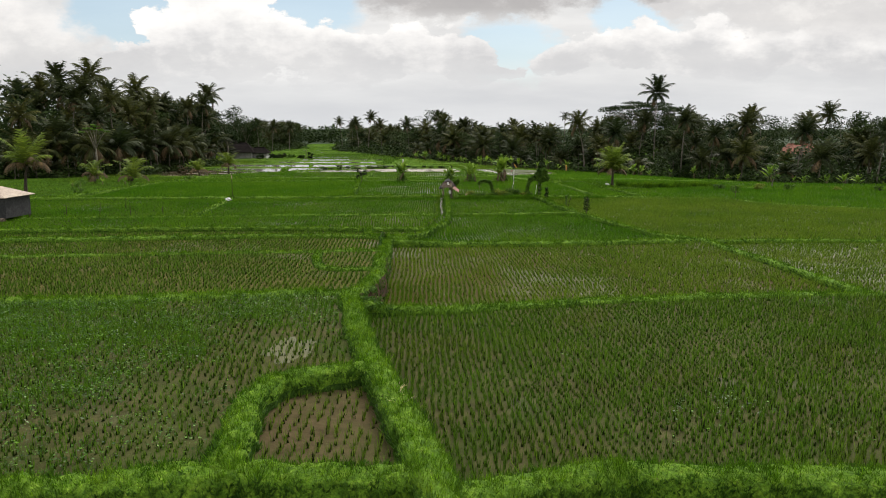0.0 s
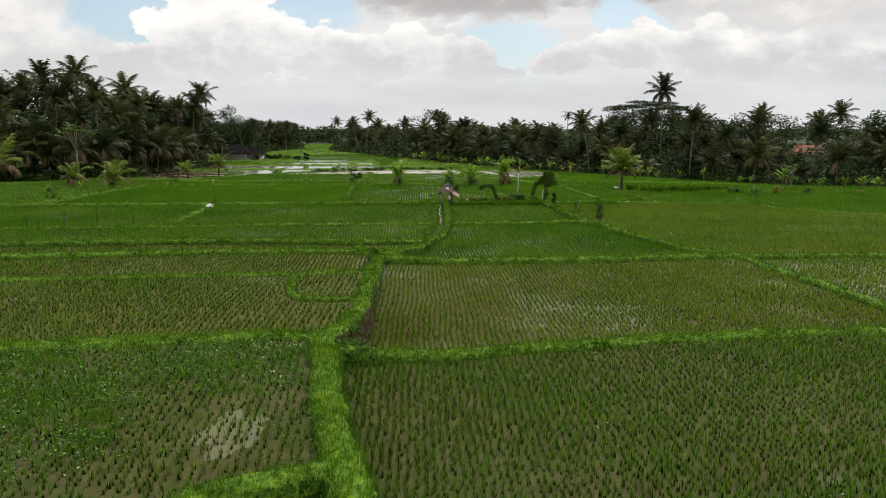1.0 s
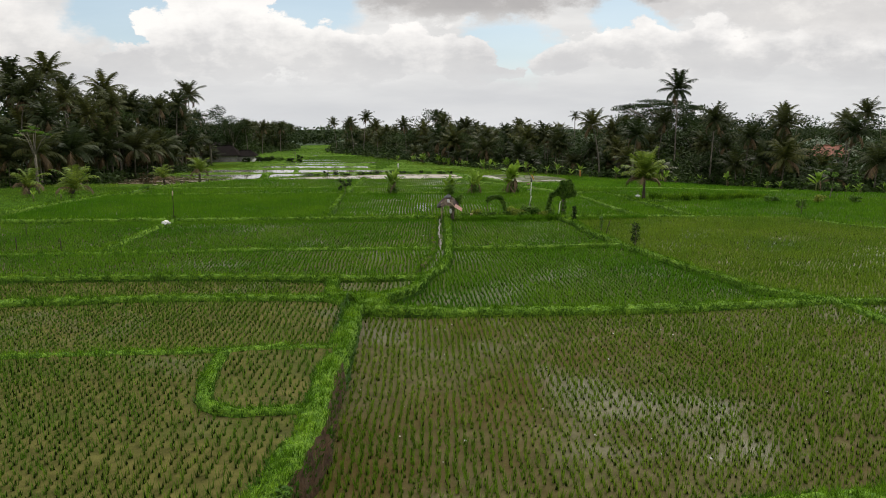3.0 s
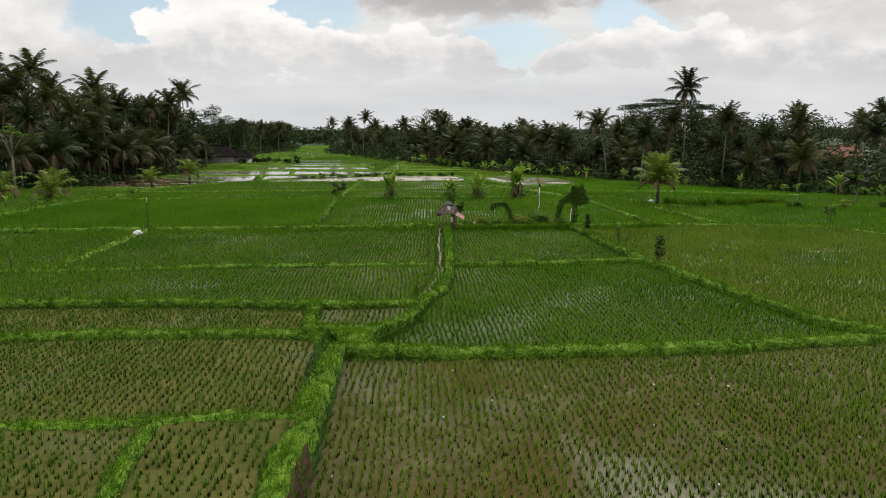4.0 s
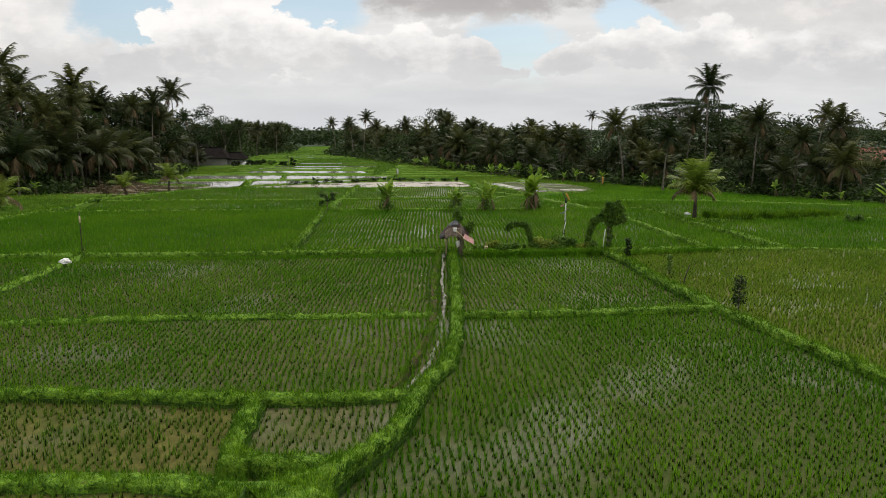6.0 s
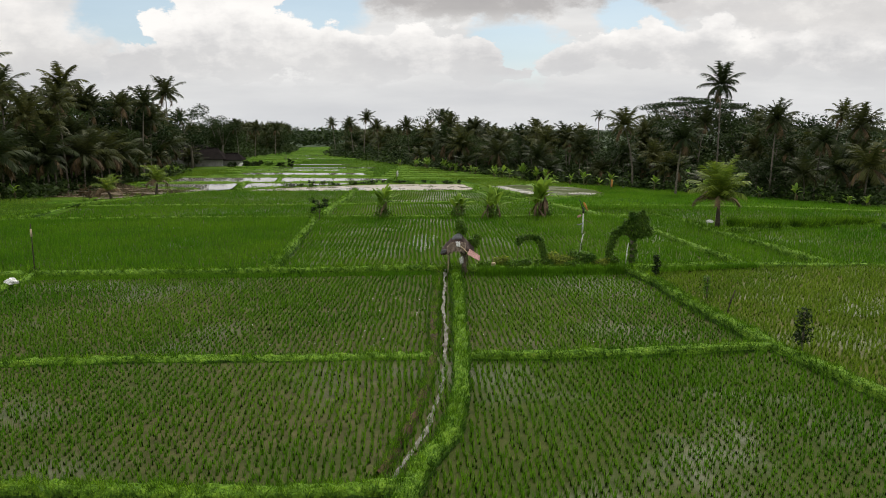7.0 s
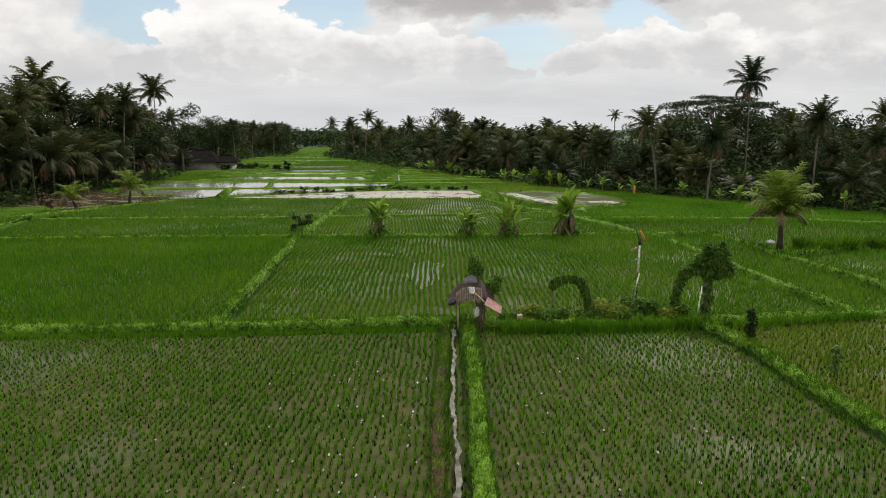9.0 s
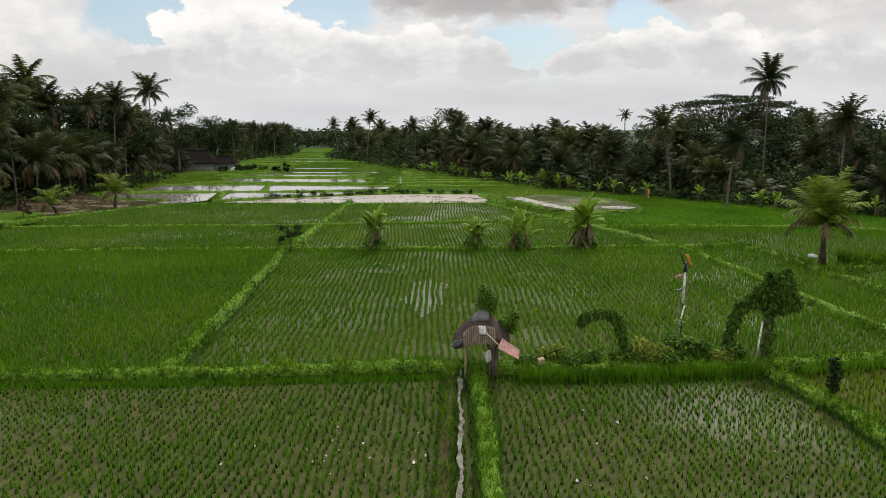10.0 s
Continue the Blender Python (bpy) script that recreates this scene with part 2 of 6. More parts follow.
M_BUND = surface("bund_turf", [(0.32, (0.05, 0.115, 0.006)), (0.5, (0.09, 0.18, 0.010)), (0.66, (0.14, 0.24, 0.016)), (0.78, (0.10, 0.085, 0.04))], 5.0, bump=0.12, bump_scale=9, fine=17)
# Dark foot strip of the banks: shade under the turf edge put into colour.
M_BANK_SHADE = surface("shaded_bank_foot", [(0.3, (0.016, 0.042, 0.004)), (0.65, (0.038, 0.088, 0.008)), (0.85, (0.05, 0.05, 0.015))], 3.0, bump=0.06, bump_scale=11, fine=13)
M_EARTH = surface("cut_earth", [(0.3, (0.026, 0.015, 0.007)), (0.7, (0.078, 0.044, 0.02))], 2.5, bump=0.05, bump_scale=8, fine=11)
M_GRASS = surface("grass_blade", [(0.28, (0.046, 0.125, 0.006)), (0.45, (0.088, 0.200, 0.009)), (0.62, (0.140, 0.275, 0.014)), (0.78, (0.205, 0.315, 0.026))], 0.9, 0.75, 0.05, island=0.65, through_light=0.35, fine=5.0)
# Leaf of real weeds; on bank feet it also stands for shade.
M_GRASS_DARK = surface("weed_and_foot_shade", [(0.3, (0.036, 0.105, 0.009)), (0.7, (0.092, 0.185, 0.020))], 0.9, 0.6, 0.15, island=0.5, through_light=0.25)
M_WATER_WEED = surface("water_weed", [(0.3, (0.036, 0.105, 0.008)), (0.7, (0.092, 0.200, 0.018))], 0.9, 0.4, 0.2, island=0.75, through_light=0.2)
# Near-black green: shade between the rice hills, put into the colour.
M_FOOT_SHADE = surface("rice_foot_shade", [(0.3, (0.009, 0.018, 0.003)), (0.7, (0.023, 0.036, 0.007))], 0.5, 0.8, 0.05, island=0.4)
M_RICE = surface("young_rice", [(0.25, (0.122, 0.178, 0.020)), (0.5, (0.080, 0.172, 0.013)), (0.75, (0.142, 0.245, 0.021))], 0.25, 0.7, 0.1, island=0.5, through_light=0.35)
M_RICE_LUSH = surface("lush_rice", [(0.3, (0.052, 0.160, 0.004)), (0.7, (0.112, 0.238, 0.010))], 0.12, 0.6, 0.15, island=0.35, through_light=0.4)
M_RICE_PALE = surface("pale_rice", [(0.3, (0.09, 0.18, 0.009)), (0.7, (0.158, 0.245, 0.019))], 0.18, 0.55, 0.25, island=0.4, through_light=0.4)
M_PLAIN = surface("wooded_plain", [(0.3, (0.025, 0.045, 0.02)), (0.7, (0.055, 0.085, 0.04))], 0.02, bump=0.5, bump_scale=0.2, fine=0.15, detail=9)
M_GROUND = surface("meadow", [(0.3, (0.022, 0.06, 0.004)), (0.5, (0.04, 0.088, 0.007)), (0.7, (0.07, 0.11, 0.014))], 0.05, 0.95, 0.02, bump=0.1, bump_scale=2.0, fine=1.3, detail=9)
M_BARK = surface("palm_bark", [(0.3, (0.08, 0.068, 0.053)), (0.7, (0.20, 0.175, 0.14))], 3.0, bump=0.02, bump_scale=12, fine=8)
M_BARK_DARK = surface("dark_palm_bark", [(0.3, (0.03, 0.024, 0.018)), (0.7, (0.075, 0.058, 0.042))], 4.0, bump=0.03, bump_scale=10, fine=9)
M_WOOD = surface("old_wood", [(0.3, (0.10, 0.075, 0.055)), (0.7, (0.24, 0.19, 0.145))], 6.0, bump=0.01, fine=20)
M_FROND = surface("palm_frond", [(0.3, (0.024, 0.036, 0.010)), (0.7, (0.063, 0.070, 0.023))], 0.2, 0.6, 0.1, island=0.35, objvar=0.5, through_light=0.22)
M_FROND_DRY = surface("dry_frond", [(0.3, (0.07, 0.047, 0.022)), (0.7, (0.16, 0.11, 0.055))], 0.3, 0.7, 0.2, island=0.3)
M_FROND_YOUNG = surface("young_frond", [(0.3, (0.085, 0.145, 0.014)), (0.7, (0.20, 0.265, 0.034))], 0.5, 0.55, 0.15, island=0.4, through_light=0.35)
M_LEAF = surface("tree_leaf", [(0.3, (0.015, 0.030, 0.008)), (0.7, (0.036, 0.058, 0.016))], 0.15, 0.8, 0.1, island=0.3, objvar=0.35, through_light=0.25)
M_VINE = surface("creeper_leaf", [(0.3, (0.055, 0.135, 0.015)), (0.7, (0.14, 0.25, 0.034))], 1.5, 0.6, 0.12, island=0.6, through_light=0.25)
M_WEED_YELLOW = surface("yellow_weed", [(0.3, (0.13, 0.19, 0.022)), (0.7, (0.28, 0.34, 0.05))], 1.5, 0.6, 0.1, island=0.5, through_light=0.3)
M_SLATE = surface("dark_grey_sheet", [(0.3, (0.07, 0.07, 0.075)), (0.7, (0.13, 0.13, 0.135))], 4.0, 0.6, 0.3, fine=14)
M_LEAF_BRIGHT = surface("shrub_leaf", [(0.3, (0.055, 0.130, 0.014)), (0.7, (0.12, 0.225, 0.028))], 0.8, 0.6, 0.12, island=0.5, objvar=0.2, through_light=0.3)
M_BANANA = surface("banana_leaf", [(0.3, (0.10, 0.195, 0.018)), (0.7, (0.22, 0.33, 0.04))], 0.9, 0.6, 0.12, island=0.25, objvar=0.3, through_light=0.35)
M_BANANA_STEM = surface("banana_stem", [(0.3, (0.07, 0.09, 0.03)), (0.7, (0.17, 0.17, 0.07))], 2.0, 0.7, 0.1, fine=6)
M_BANANA_DRY = surface("dry_banana_leaf", [(0.3, (0.055, 0.04, 0.024)), (0.7, (0.14, 0.10, 0.06))], 3.0, 0.8, 0.1, fine=9)
M_THATCH = surface("dark_roofing", [(0.3, (0.026, 0.016, 0.013)), (0.7, (0.07, 0.042, 0.034))], 2.0, 0.7, 0.2, bump=0.03, bump_scale=14, fine=12)
M_TILE = surface("roof_tile", [(0.3, (0.011, 0.010, 0.0095)), (0.7, (0.024, 0.020, 0.019))], 1.0, 0.95, 0.0, bump=0.03, bump_scale=6, fine=4)
M_TILE_RED = surface("red_roof_tile", [(0.3, (0.15, 0.062, 0.043)), (0.7, (0.26, 0.115, 0.08))], 1.0, fine=4)
M_ROOF_BEIGE = surface("beige_sheet_roof", [(0.3, (0.34, 0.27, 0.21)), (0.7, (0.46, 0.38, 0.30))], 1.5, 0.6, 0.3, fine=9)
M_SHEET_DARK = surface("dark_sheet", [(0.3, (0.02, 0.02, 0.022)), (0.7, (0.05, 0.048, 0.05))], 2.0, 0.6, 0.3, bump=0.02, fine=7)
M_GREY = surface("grey_sheet", [(0.3, (0.10, 0.105, 0.115)), (0.7, (0.20, 0.205, 0.215))], 4.0, 0.5, 0.4, fine=15)
M_WHITE = surface("weathered_white", [(0.3, (0.55, 0.54, 0.51)), (0.7, (0.80, 0.79, 0.76))], 4.0, 0.8, 0.2, fine=12)
M_WALL = surface("grey_plaster", [(0.3, (0.26, 0.25, 0.24)), (0.7, (0.38, 0.37, 0.35))], 0.8, fine=5)
M_PINK = surface("faded_pink_cloth", [(0.3, (0.42, 0.22, 0.20)), (0.7, (0.60, 0.36, 0.33))], 4.0, 0.9, 0.1, fine=14)
M_ORANGE = surface("orange_cloth", [(0.3, (0.55, 0.24, 0.06)), (0.7, (0.75, 0.40, 0.12))], 4.0, 0.9, 0.1, fine=14)
M_STRAW = surface("dry_straw", [(0.3, (0.35, 0.27, 0.16)), (0.7, (0.60, 0.50, 0.34))], 5.0, 0.9, 0.1, island=0.3)
M_STREAM = mud("stream_water", (0.055, 0.05, 0.036), (0.29, 0.28, 0.25), 0.25, 0.012, moss=0.6, growth=(0.07, 0.06, 0.035), patch=2.6)

# ---- mesh helpers ----
rng = np.random.default_rng(7)


def link_mesh(name, me, material, parent=None, label=""):
    for m in (material if isinstance(material, (list, tuple)) else [material]):
        me.materials.append(m)
    ob = new(name, me)
    if parent is not None:
        ob.parent = parent
    if label:
        ob["label"] = label
    return ob


def tri_mesh(name, V, T):
    """A mesh of triangles from arrays."""
    V, T = np.asarray(V, dtype=np.float32), np.asarray(T, dtype=np.int32)
    me = bpy.data.meshes.new(name)
    me.vertices.add(len(V))
    me.vertices.foreach_set("co", V.ravel())
    me.loops.add(T.size)
    me.loops.foreach_set("vertex_index", T.ravel())
    me.polygons.add(len(T))
    me.polygons.foreach_set("loop_start", np.arange(0, T.size, 3, dtype=np.int32))
    me.update(calc_edges=True)
    return me


def part(name, bm, material, parent, label=""):
    me = bpy.data.meshes.new(name)
    bm.to_mesh(me)
    bm.free()
    return link_mesh(name, me, material, parent, label)


def py_mesh(name, V, F, smooth=False):
    me = bpy.data.meshes.new(name)
    me.from_pydata([tuple(v) for v in V], [], F)
    if smooth:
        me.polygons.foreach_set("use_smooth", [True] * len(me.polygons))
    me.update()
    return me


def empty(name, at=(0, 0, 0)):
    ob = new(name)
    ob.location = at
    return ob


def blades(P, count, height, spread, width, lean, r, bend=0.0):
    """Grass-like tufts: count thin triangles round every foot point in P. height and width may be arrays, one a tuft."""
    n = len(P)
    base = np.repeat(P, count, axis=0)
    h = np.repeat(np.broadcast_to(height, n), count) * r.uniform(0.65, 1.1, n * count)
    w = np.repeat(np.broadcast_to(width, n), count) * r.uniform(0.7, 1.2, n * count)
    a = r.uniform(0, 2 * np.pi, n * count)
    off = r.uniform(0, 1, n * count) * np.repeat(np.broadcast_to(spread, n), count)
    base = base + np.stack([np.cos(a) * off, np.sin(a) * off, np.zeros_like(a)], 1)
    out = r.uniform(0.1, 1.0, n * count) * lean * h
    tip = base + np.stack([np.cos(a) * out, np.sin(a) * out, h], 1)
    f = r.uniform(0, 2 * np.pi, n * count)
    side = np.stack([np.cos(f), np.sin(f), np.zeros_like(f)], 1) * w[:, None] * 0.5
    V = np.stack([base - side, base + side, tip], 1).reshape(-1, 3)
    return V, np.arange(len(V), dtype=np.int32).reshape(-1, 3)


def inside(poly, X, Y):
    """Which of the points lie in the polygon."""
    c = np.zeros(len(X), bool)
    p = np.asarray(poly)
    for (x0, y0), (x1, y1) in zip(p, np.roll(p, -1, axis=0)):
        if y0 == y1:
            continue
        c ^= ((y0 > Y) != (y1 > Y)) & (X < (x1 - x0) * (Y - y0) / (y1 - y0) + x0)
    return c


def wavy(X, Y, s, seed=0.0):
    """A cheap smooth random field in -1..1."""
    return (np.sin(X * s + seed) * np.cos(Y * s * 0.83 + seed * 1.7) + np.sin((X + Y) * s * 1.73 + seed * 2.3) * 0.6 + np.sin((X * 0.6 - Y) * s * 2.9 + seed * 3.1) * 0.4) / 2.0


def resample(line, step):
    p = np.asarray(line, float)
    d = np.concatenate([[0], np.cumsum(np.linalg.norm(np.diff(p[:, :2], axis=0), axis=1))])
    s = np.linspace(0, d[-1], max(2, int(round(d[-1] / step)) + 1))
    q = np.stack([np.interp(s, d, p[:, i]) for i in range(p.shape[1])], 1)
    for _ in range(2):  # soften the corners
        if len(q) > 4:
            q[1:-1] = (q[:-2] + 2 * q[1:-1] + q[2:]) / 4
    return q


# ---- land: profile of the valley floor ----
PROFILE_Y = (-400, 0, 26, 44, 75, 98, 115, 142, 178, 237, 289, 428, 700, 1500, 4500)
PROFILE_Z = (9, 1.0, 0.2, -0.6, -1.0, -1.3, -2.0, -3.0, -3.9, -5.1, -5.6, -6.6, -9, -22, -44)


def land(x, y):
    z = np.interp(y, PROFILE_Y, PROFILE_Z)
    fall = np.clip((x - 14) / 50, 0, 1.2) * np.clip((y - 60) / 40, 0, 1) * 1.3
    return z - fall * np.clip((500 - y) / 200, 0, 1)


def build_ground():
    xs = np.unique(np.concatenate([np.linspace(-3800, -160, 26), np.linspace(-160, 160, 81), np.linspace(160, 3800, 26)]))
    ys = np.unique(np.concatenate([np.linspace(-400, 0, 9), np.linspace(0, 260, 66), np.linspace(260, 700, 40), np.linspace(700, 4500, 24)]))
    X, Y = np.meshgrid(xs, ys)
    Z = land(X, Y) + 0.25 * wavy(X, Y, 0.11) * np.clip((Y - 180) / 100, 0, 1)
    fields = ((X > -48) & (Y < 146) & (X < 9) | (Y < 118) & (X < 60) & (X > np.where(Y < 73.0, -75, -40.5)))
    Z -= np.where(fields, np.where(Y < 60, 1.7, 1.0), np.where((np.abs(X + 28) < 32) & (Y < 280) | (X > 3.9) & (X < 22) & (Y > 129) & (Y < 151), 0.35, 0.0))
    Z += np.clip((Y - 900) / 2000, 0, 1) * 10 * wavy(X, Y, 0.004)
    w = len(xs)
    V = np.stack([X.ravel(), Y.ravel(), Z.ravel()], 1)
    F = [(j * w + i, j * w + i + 1, (j + 1) * w + i + 1, (j + 1) * w + i) for j in range(len(ys) - 1) for i in range(w - 1)]
    ob = link_mesh("ground", py_mesh("ground", V, F, True), [M_GROUND, M_PLAIN])
    ob.data.polygons.foreach_set("material_index", [int(V[f[0]][1] > 440 or abs(V[f[0]][0]) > 110) for f in F])
    tagged(ob, "grassy green valley floor falling gently away", "ground", kind="structure")


build_ground()

# ---- plan of the paddies: bund lines as (x, y, top) ----
FRONT_L = [(-40, 9.4, 0.9), (-7.6, 11.2, 0.88), (-3.9, 11.9, 0.86), (-0.4, 11.8, 0.86)]
FRONT_R = [(-0.2, 11.6, 0.6), (1.7, 12.7, 0.25), (3.5, 13.3, 0.22), (5.1, 13.2, 0.2), (8.6, 13.1, 0.2), (40, 13.6, 0.1)]
PATH_A = [(0.9, 7.0, 0.9), (-0.2, 11.6, 0.88), (-0.6, 13.4, 0.88), (-1.3, 15.8, 0.88), (-2.1, 18.7, 0.85), (-2.8, 21.5, 0.8), (-3.5, 25.0, 0.72), (-3.7, 26.2, 0.7)]
PLOT_A = [(-4.0, 11.9, 0.88), (-4.5, 15.2, 0.92), (-4.2, 16.4, 0.92), (-3.6, 16.9, 0.92), (-2.2, 17.3, 0.9), (-1.9, 17.9, 0.88)]
L1_L2 = [(-60, 21.5, 0.75), (-15.9, 24.7, 0.72), (-12.1, 25.1, 0.7), (-8.2, 25.7, 0.7), (-4.9, 26.2, 0.7), (-3.7, 26.2, 0.66)]
R1_R2 = [(-3.6, 26.4, 0.4), (-2.4, 26.7, -0.05), (0.2, 27.2, -0.2), (4.8, 28.4, -0.22), (9.7, 29.4, -0.25), (14.8, 30.1, -0.3), (18.6, 30.3, -0.32), (50, 31.5, -0.4)]
L2_R2 = [(-3.7, 26.2, 0.62), (-3.3, 28, 0.5), (-3.1, 30.5, 0.46), (-3.2, 33.7, 0.45), (-3.4, 37, 0.3), (-3.6, 41, -0.1), (-3.7, 44.1, -0.25)]
L2_L3 = [(-60, 31.2, 0.45), (-22.2, 34.6, 0.4), (-16.8, 35.2, 0.38), (-11.3, 35.9, 0.36), (-7.1, 36.3, 0.36), (-3.5, 36.8, 0.36)]
PLOT_B = [(-6.6, 36.2, 0.38), (-6.4, 34, 0.42), (-5.9, 32.1, 0.45), (-5.1, 31.6, 0.45), (-3.2, 31.9, 0.45)]
L3_L4 = [(-60, 39.5, -0.1), (-19.6, 43.8, -0.13), (-12.6, 44.9, -0.15), (-6.5, 45.2, -0.15), (-4.9, 44.9, -0.18), (-3.7, 44.4, -0.2)]
R2_R3 = [(-3.7, 44.1, -0.25), (-1.5, 44.0, -0.4), (0.2, 44, -0.45), (5.2, 44.3, -0.45), (10.4, 44.9, -0.48), (15, 45.8, -0.5), (16.6, 46.4, -0.55)]
R2_RR = [(16.6, 46.4, -0.55), (17.6, 39.4, -0.5), (18.2, 34.3, -0.42), (18.5, 30.4, -0.35)]
RR_MID = [(16.6, 46.6, -0.7), (23, 47.6, -0.8), (30, 47.5, -0.8), (70, 46, -0.8)]
DIAGONAL = [(9.2, 75.2, -0.72), (9.9, 71.9, -0.7), (10.4, 66.5, -0.7), (11.2, 61.4, -0.68), (11.9, 58.3, -0.66), (13.1, 53.5, -0.62), (14.6, 48.6, -0.6), (16.6, 46.4, -0.55)]
R3_R4 = [(-0.1, 60.1, -0.68), (5, 60.4, -0.7), (11.2, 61.4, -0.7)]
CHANNEL = [(-3.5, 44.5, -0.2), (-2.6, 46.4, -0.35), (-1.5, 48.7, -0.5), (-1.0, 51.9, -0.6), (-0.4, 53.5, -0.62), (0.0, 56, -0.64), (0.05, 60, -0.65), (0.05, 66, -0.68), (0.0, 71, -0.7), (-0.1, 74.2, -0.7)]
PLOT_C = [(-5.6, 50.5, -0.5), (-5.3, 46.9, -0.42), (-4.6, 46.5, -0.4), (-2.6, 46.5, -0.4)]
L4_L5 = [(-60, 46.5, -0.5), (-23.6, 50.1, -0.52), (-18, 50.7, -0.52), (-12, 50.9, -0.52), (-5.6, 50.5, -0.5), (-2.1, 50.8, -0.55), (-1.1, 51.2, -0.58)]
L5_L6 = [(-60, 54.5, -0.7), (-19.4, 58.4, -0.74), (-11.8, 59.5, -0.72), (-5.1, 59.8, -0.74), (-0.9, 60.1, -0.74)]
L6_SPLIT = [(-21.5, 58.3, -0.8), (-21.8, 65, -0.8), (-22.2, 73.2, -0.75)]
CROSS = [(-70, 70.6, -0.7), (-18.1, 73.5, -0.7), (-13.9, 73.9, -0.7), (-9.5, 74.1, -0.68), (-5.2, 74.5, -0.66), (-0.6, 75, -0.66), (1.5, 74.7, -0.68), (6, 75, -0.7), (9.2, 75.4, -0.74), (13.2, 76.4, -0.82), (17.1, 77.3, -0.95), (23.6, 77.9, -1.1), (30, 77.2, -1.15), (32, 72.6, -1.1), (36, 69.4, -1.1), (80, 55, -1.1)]
M7_PATH = [(-10.3, 74.4, -0.75), (-10.8, 82.3, -0.85), (-11.7, 93, -1.0), (-12.3, 98.9, -1.1)]
CROSS_98 = [(-38.8, 96.6, -1.1), (-30.5, 97.6, -1.1), (-21.6, 98.4, -1.1), (-12.5, 98.9, -1.1), (-1.2, 99.3, -1.1), (6.3, 100, -1.15), (14.2, 101.2, -1.25)]
RIGHT_A = [(14.2, 101.2, -1.25), (15.3, 92.2, -1.1), (15.6, 85.7, -1.0), (16.7, 77.2, -0.95)]
RIGHT_B = [(14.2, 101.2, -1.3), (19.1, 104.2, -1.5), (20.4, 99, -1.55), (20.8, 92.7, -1.45), (21.7, 86, -1.3), (22.2, 77.8, -1.1)]
RIGHT_C = [(20.8, 95, -1.6), (27.6, 98.5, -1.8), (35.6, 100.3, -1.95), (80, 96, -2.2)]
RIGHT_D = [(14.2, 101.2, -1.4), (12.8, 110, -1.75), (9.3, 121, -2.1), (5.6, 132, -2.6), (3.0, 141.0, -2.85)]
RIGHT_E = [(11.0, 116, -2.0), (30, 118, -2.3), (46, 114, -2.4)]
LEFT_SIDE = [(-40.2, 72.4, -0.75), (-39.8, 80, -0.9), (-39.4, 88, -1.0), (-38.6, 97.0, -1.1), (-39.6, 104, -1.5), (-41.3, 113.9, -1.95)]
CROSS_115 = [(-41.3, 113.9, -1.95), (-31.8, 115.1, -1.98), (-18.7, 115.7, -2.0), (-4, 118, -2.0), (9.3, 121, -2.1)]
FAR_PATH = [(-12.3, 98.9, -1.15), (-13.5, 115.6, -1.95), (-14.8, 143, -2.8)]
LEFT_BANK = [(-80, 111, -2.1), (-47, 117, -2.3), (-43.5, 126.5, -2.66), (-40.5, 133.5, -2.78), (-36.5, 139.2, -2.82)]
POND_FRONT = [(-36.5, 139.2, -2.82), (-22, 139.6, -2.82), (-9, 140.6, -2.82), (3.0, 141.0, -2.82)]

# bund: line, half width, water level on its left hand and right hand, earth face on the right or not
BUNDS = [
    (FRONT_L, 0.46, 0.65, 0.3, 0), (FRONT_R, 0.5, -0.35, -0.5, 0), (PATH_A, 0.46, 0.6, -0.35, 0), (PLOT_A, 0.4, 0.65, 0.45, 0),
    (L1_L2, 0.45, 0.35, 0.65, 0), (R1_R2, 0.43, -0.7, -0.35, 0), (L2_R2, 0.34, 0.35, -0.75, 1), (L2_L3, 0.3, -0.33, 0.35, 0),
    (PLOT_B, 0.22, 0.35, 0.3, 0), (L3_L4, 0.38, -0.75, -0.33, 0), (R2_R3, 0.4, -0.92, -0.72, 0), (R2_RR, 0.3, -1.0, -0.72, 0),
] + [
    (RR_MID, 0.24, -1.15, -1.0, 0), (DIAGONAL, 0.27, -1.2, -1.0, 0), (R3_R4, 0.25, -1.05, -0.92, 0), (CHANNEL, 0.27, -0.85, -0.95, 0),
    (PLOT_C, 0.29, -0.75, -0.85, 0), (L4_L5, 0.28, -0.82, -0.75, 0), (L5_L6, 0.3, -1.0, -0.82, 0), (L6_SPLIT, 0.27, -1.0, -1.0, 0),
    (CROSS, 0.38, -1.35, -1.05, 0), (M7_PATH, 0.3, -1.35, -1.35, 0), (CROSS_98, 0.27, -2.2, -1.35, 0), (RIGHT_A, 0.27, -1.75, -1.35, 0),
    (RIGHT_B, 0.34, -2.1, -1.9, 0), (RIGHT_C, 0.5, -2.6, -2.1, 0), (RIGHT_D, 0.4, -2.9, -2.6, 0), (RIGHT_E, 0.3, -3.1, -2.6, 0),
    (CROSS_115, 0.28, -2.95, -2.2, 0), (FAR_PATH, 0.4, -2.9, -2.9, 0), (LEFT_BANK, 0.4, -3.1, -2.9, 0), (POND_FRONT, 0.3, -3.1, -2.9, 0), (LEFT_SIDE, 0.34, -1.6, -1.6, 0),
]
M_PROFILE = ((-1.0, 0.0), (-0.92, 0.5), (-0.76, 0.9), (-0.4, 1.0), (0.0, 1.02), (0.4, 1.0), (0.76, 0.9), (0.92, 0.5), (1.0, 0.0))
SWARD = []  # where the grass of the bunds stands


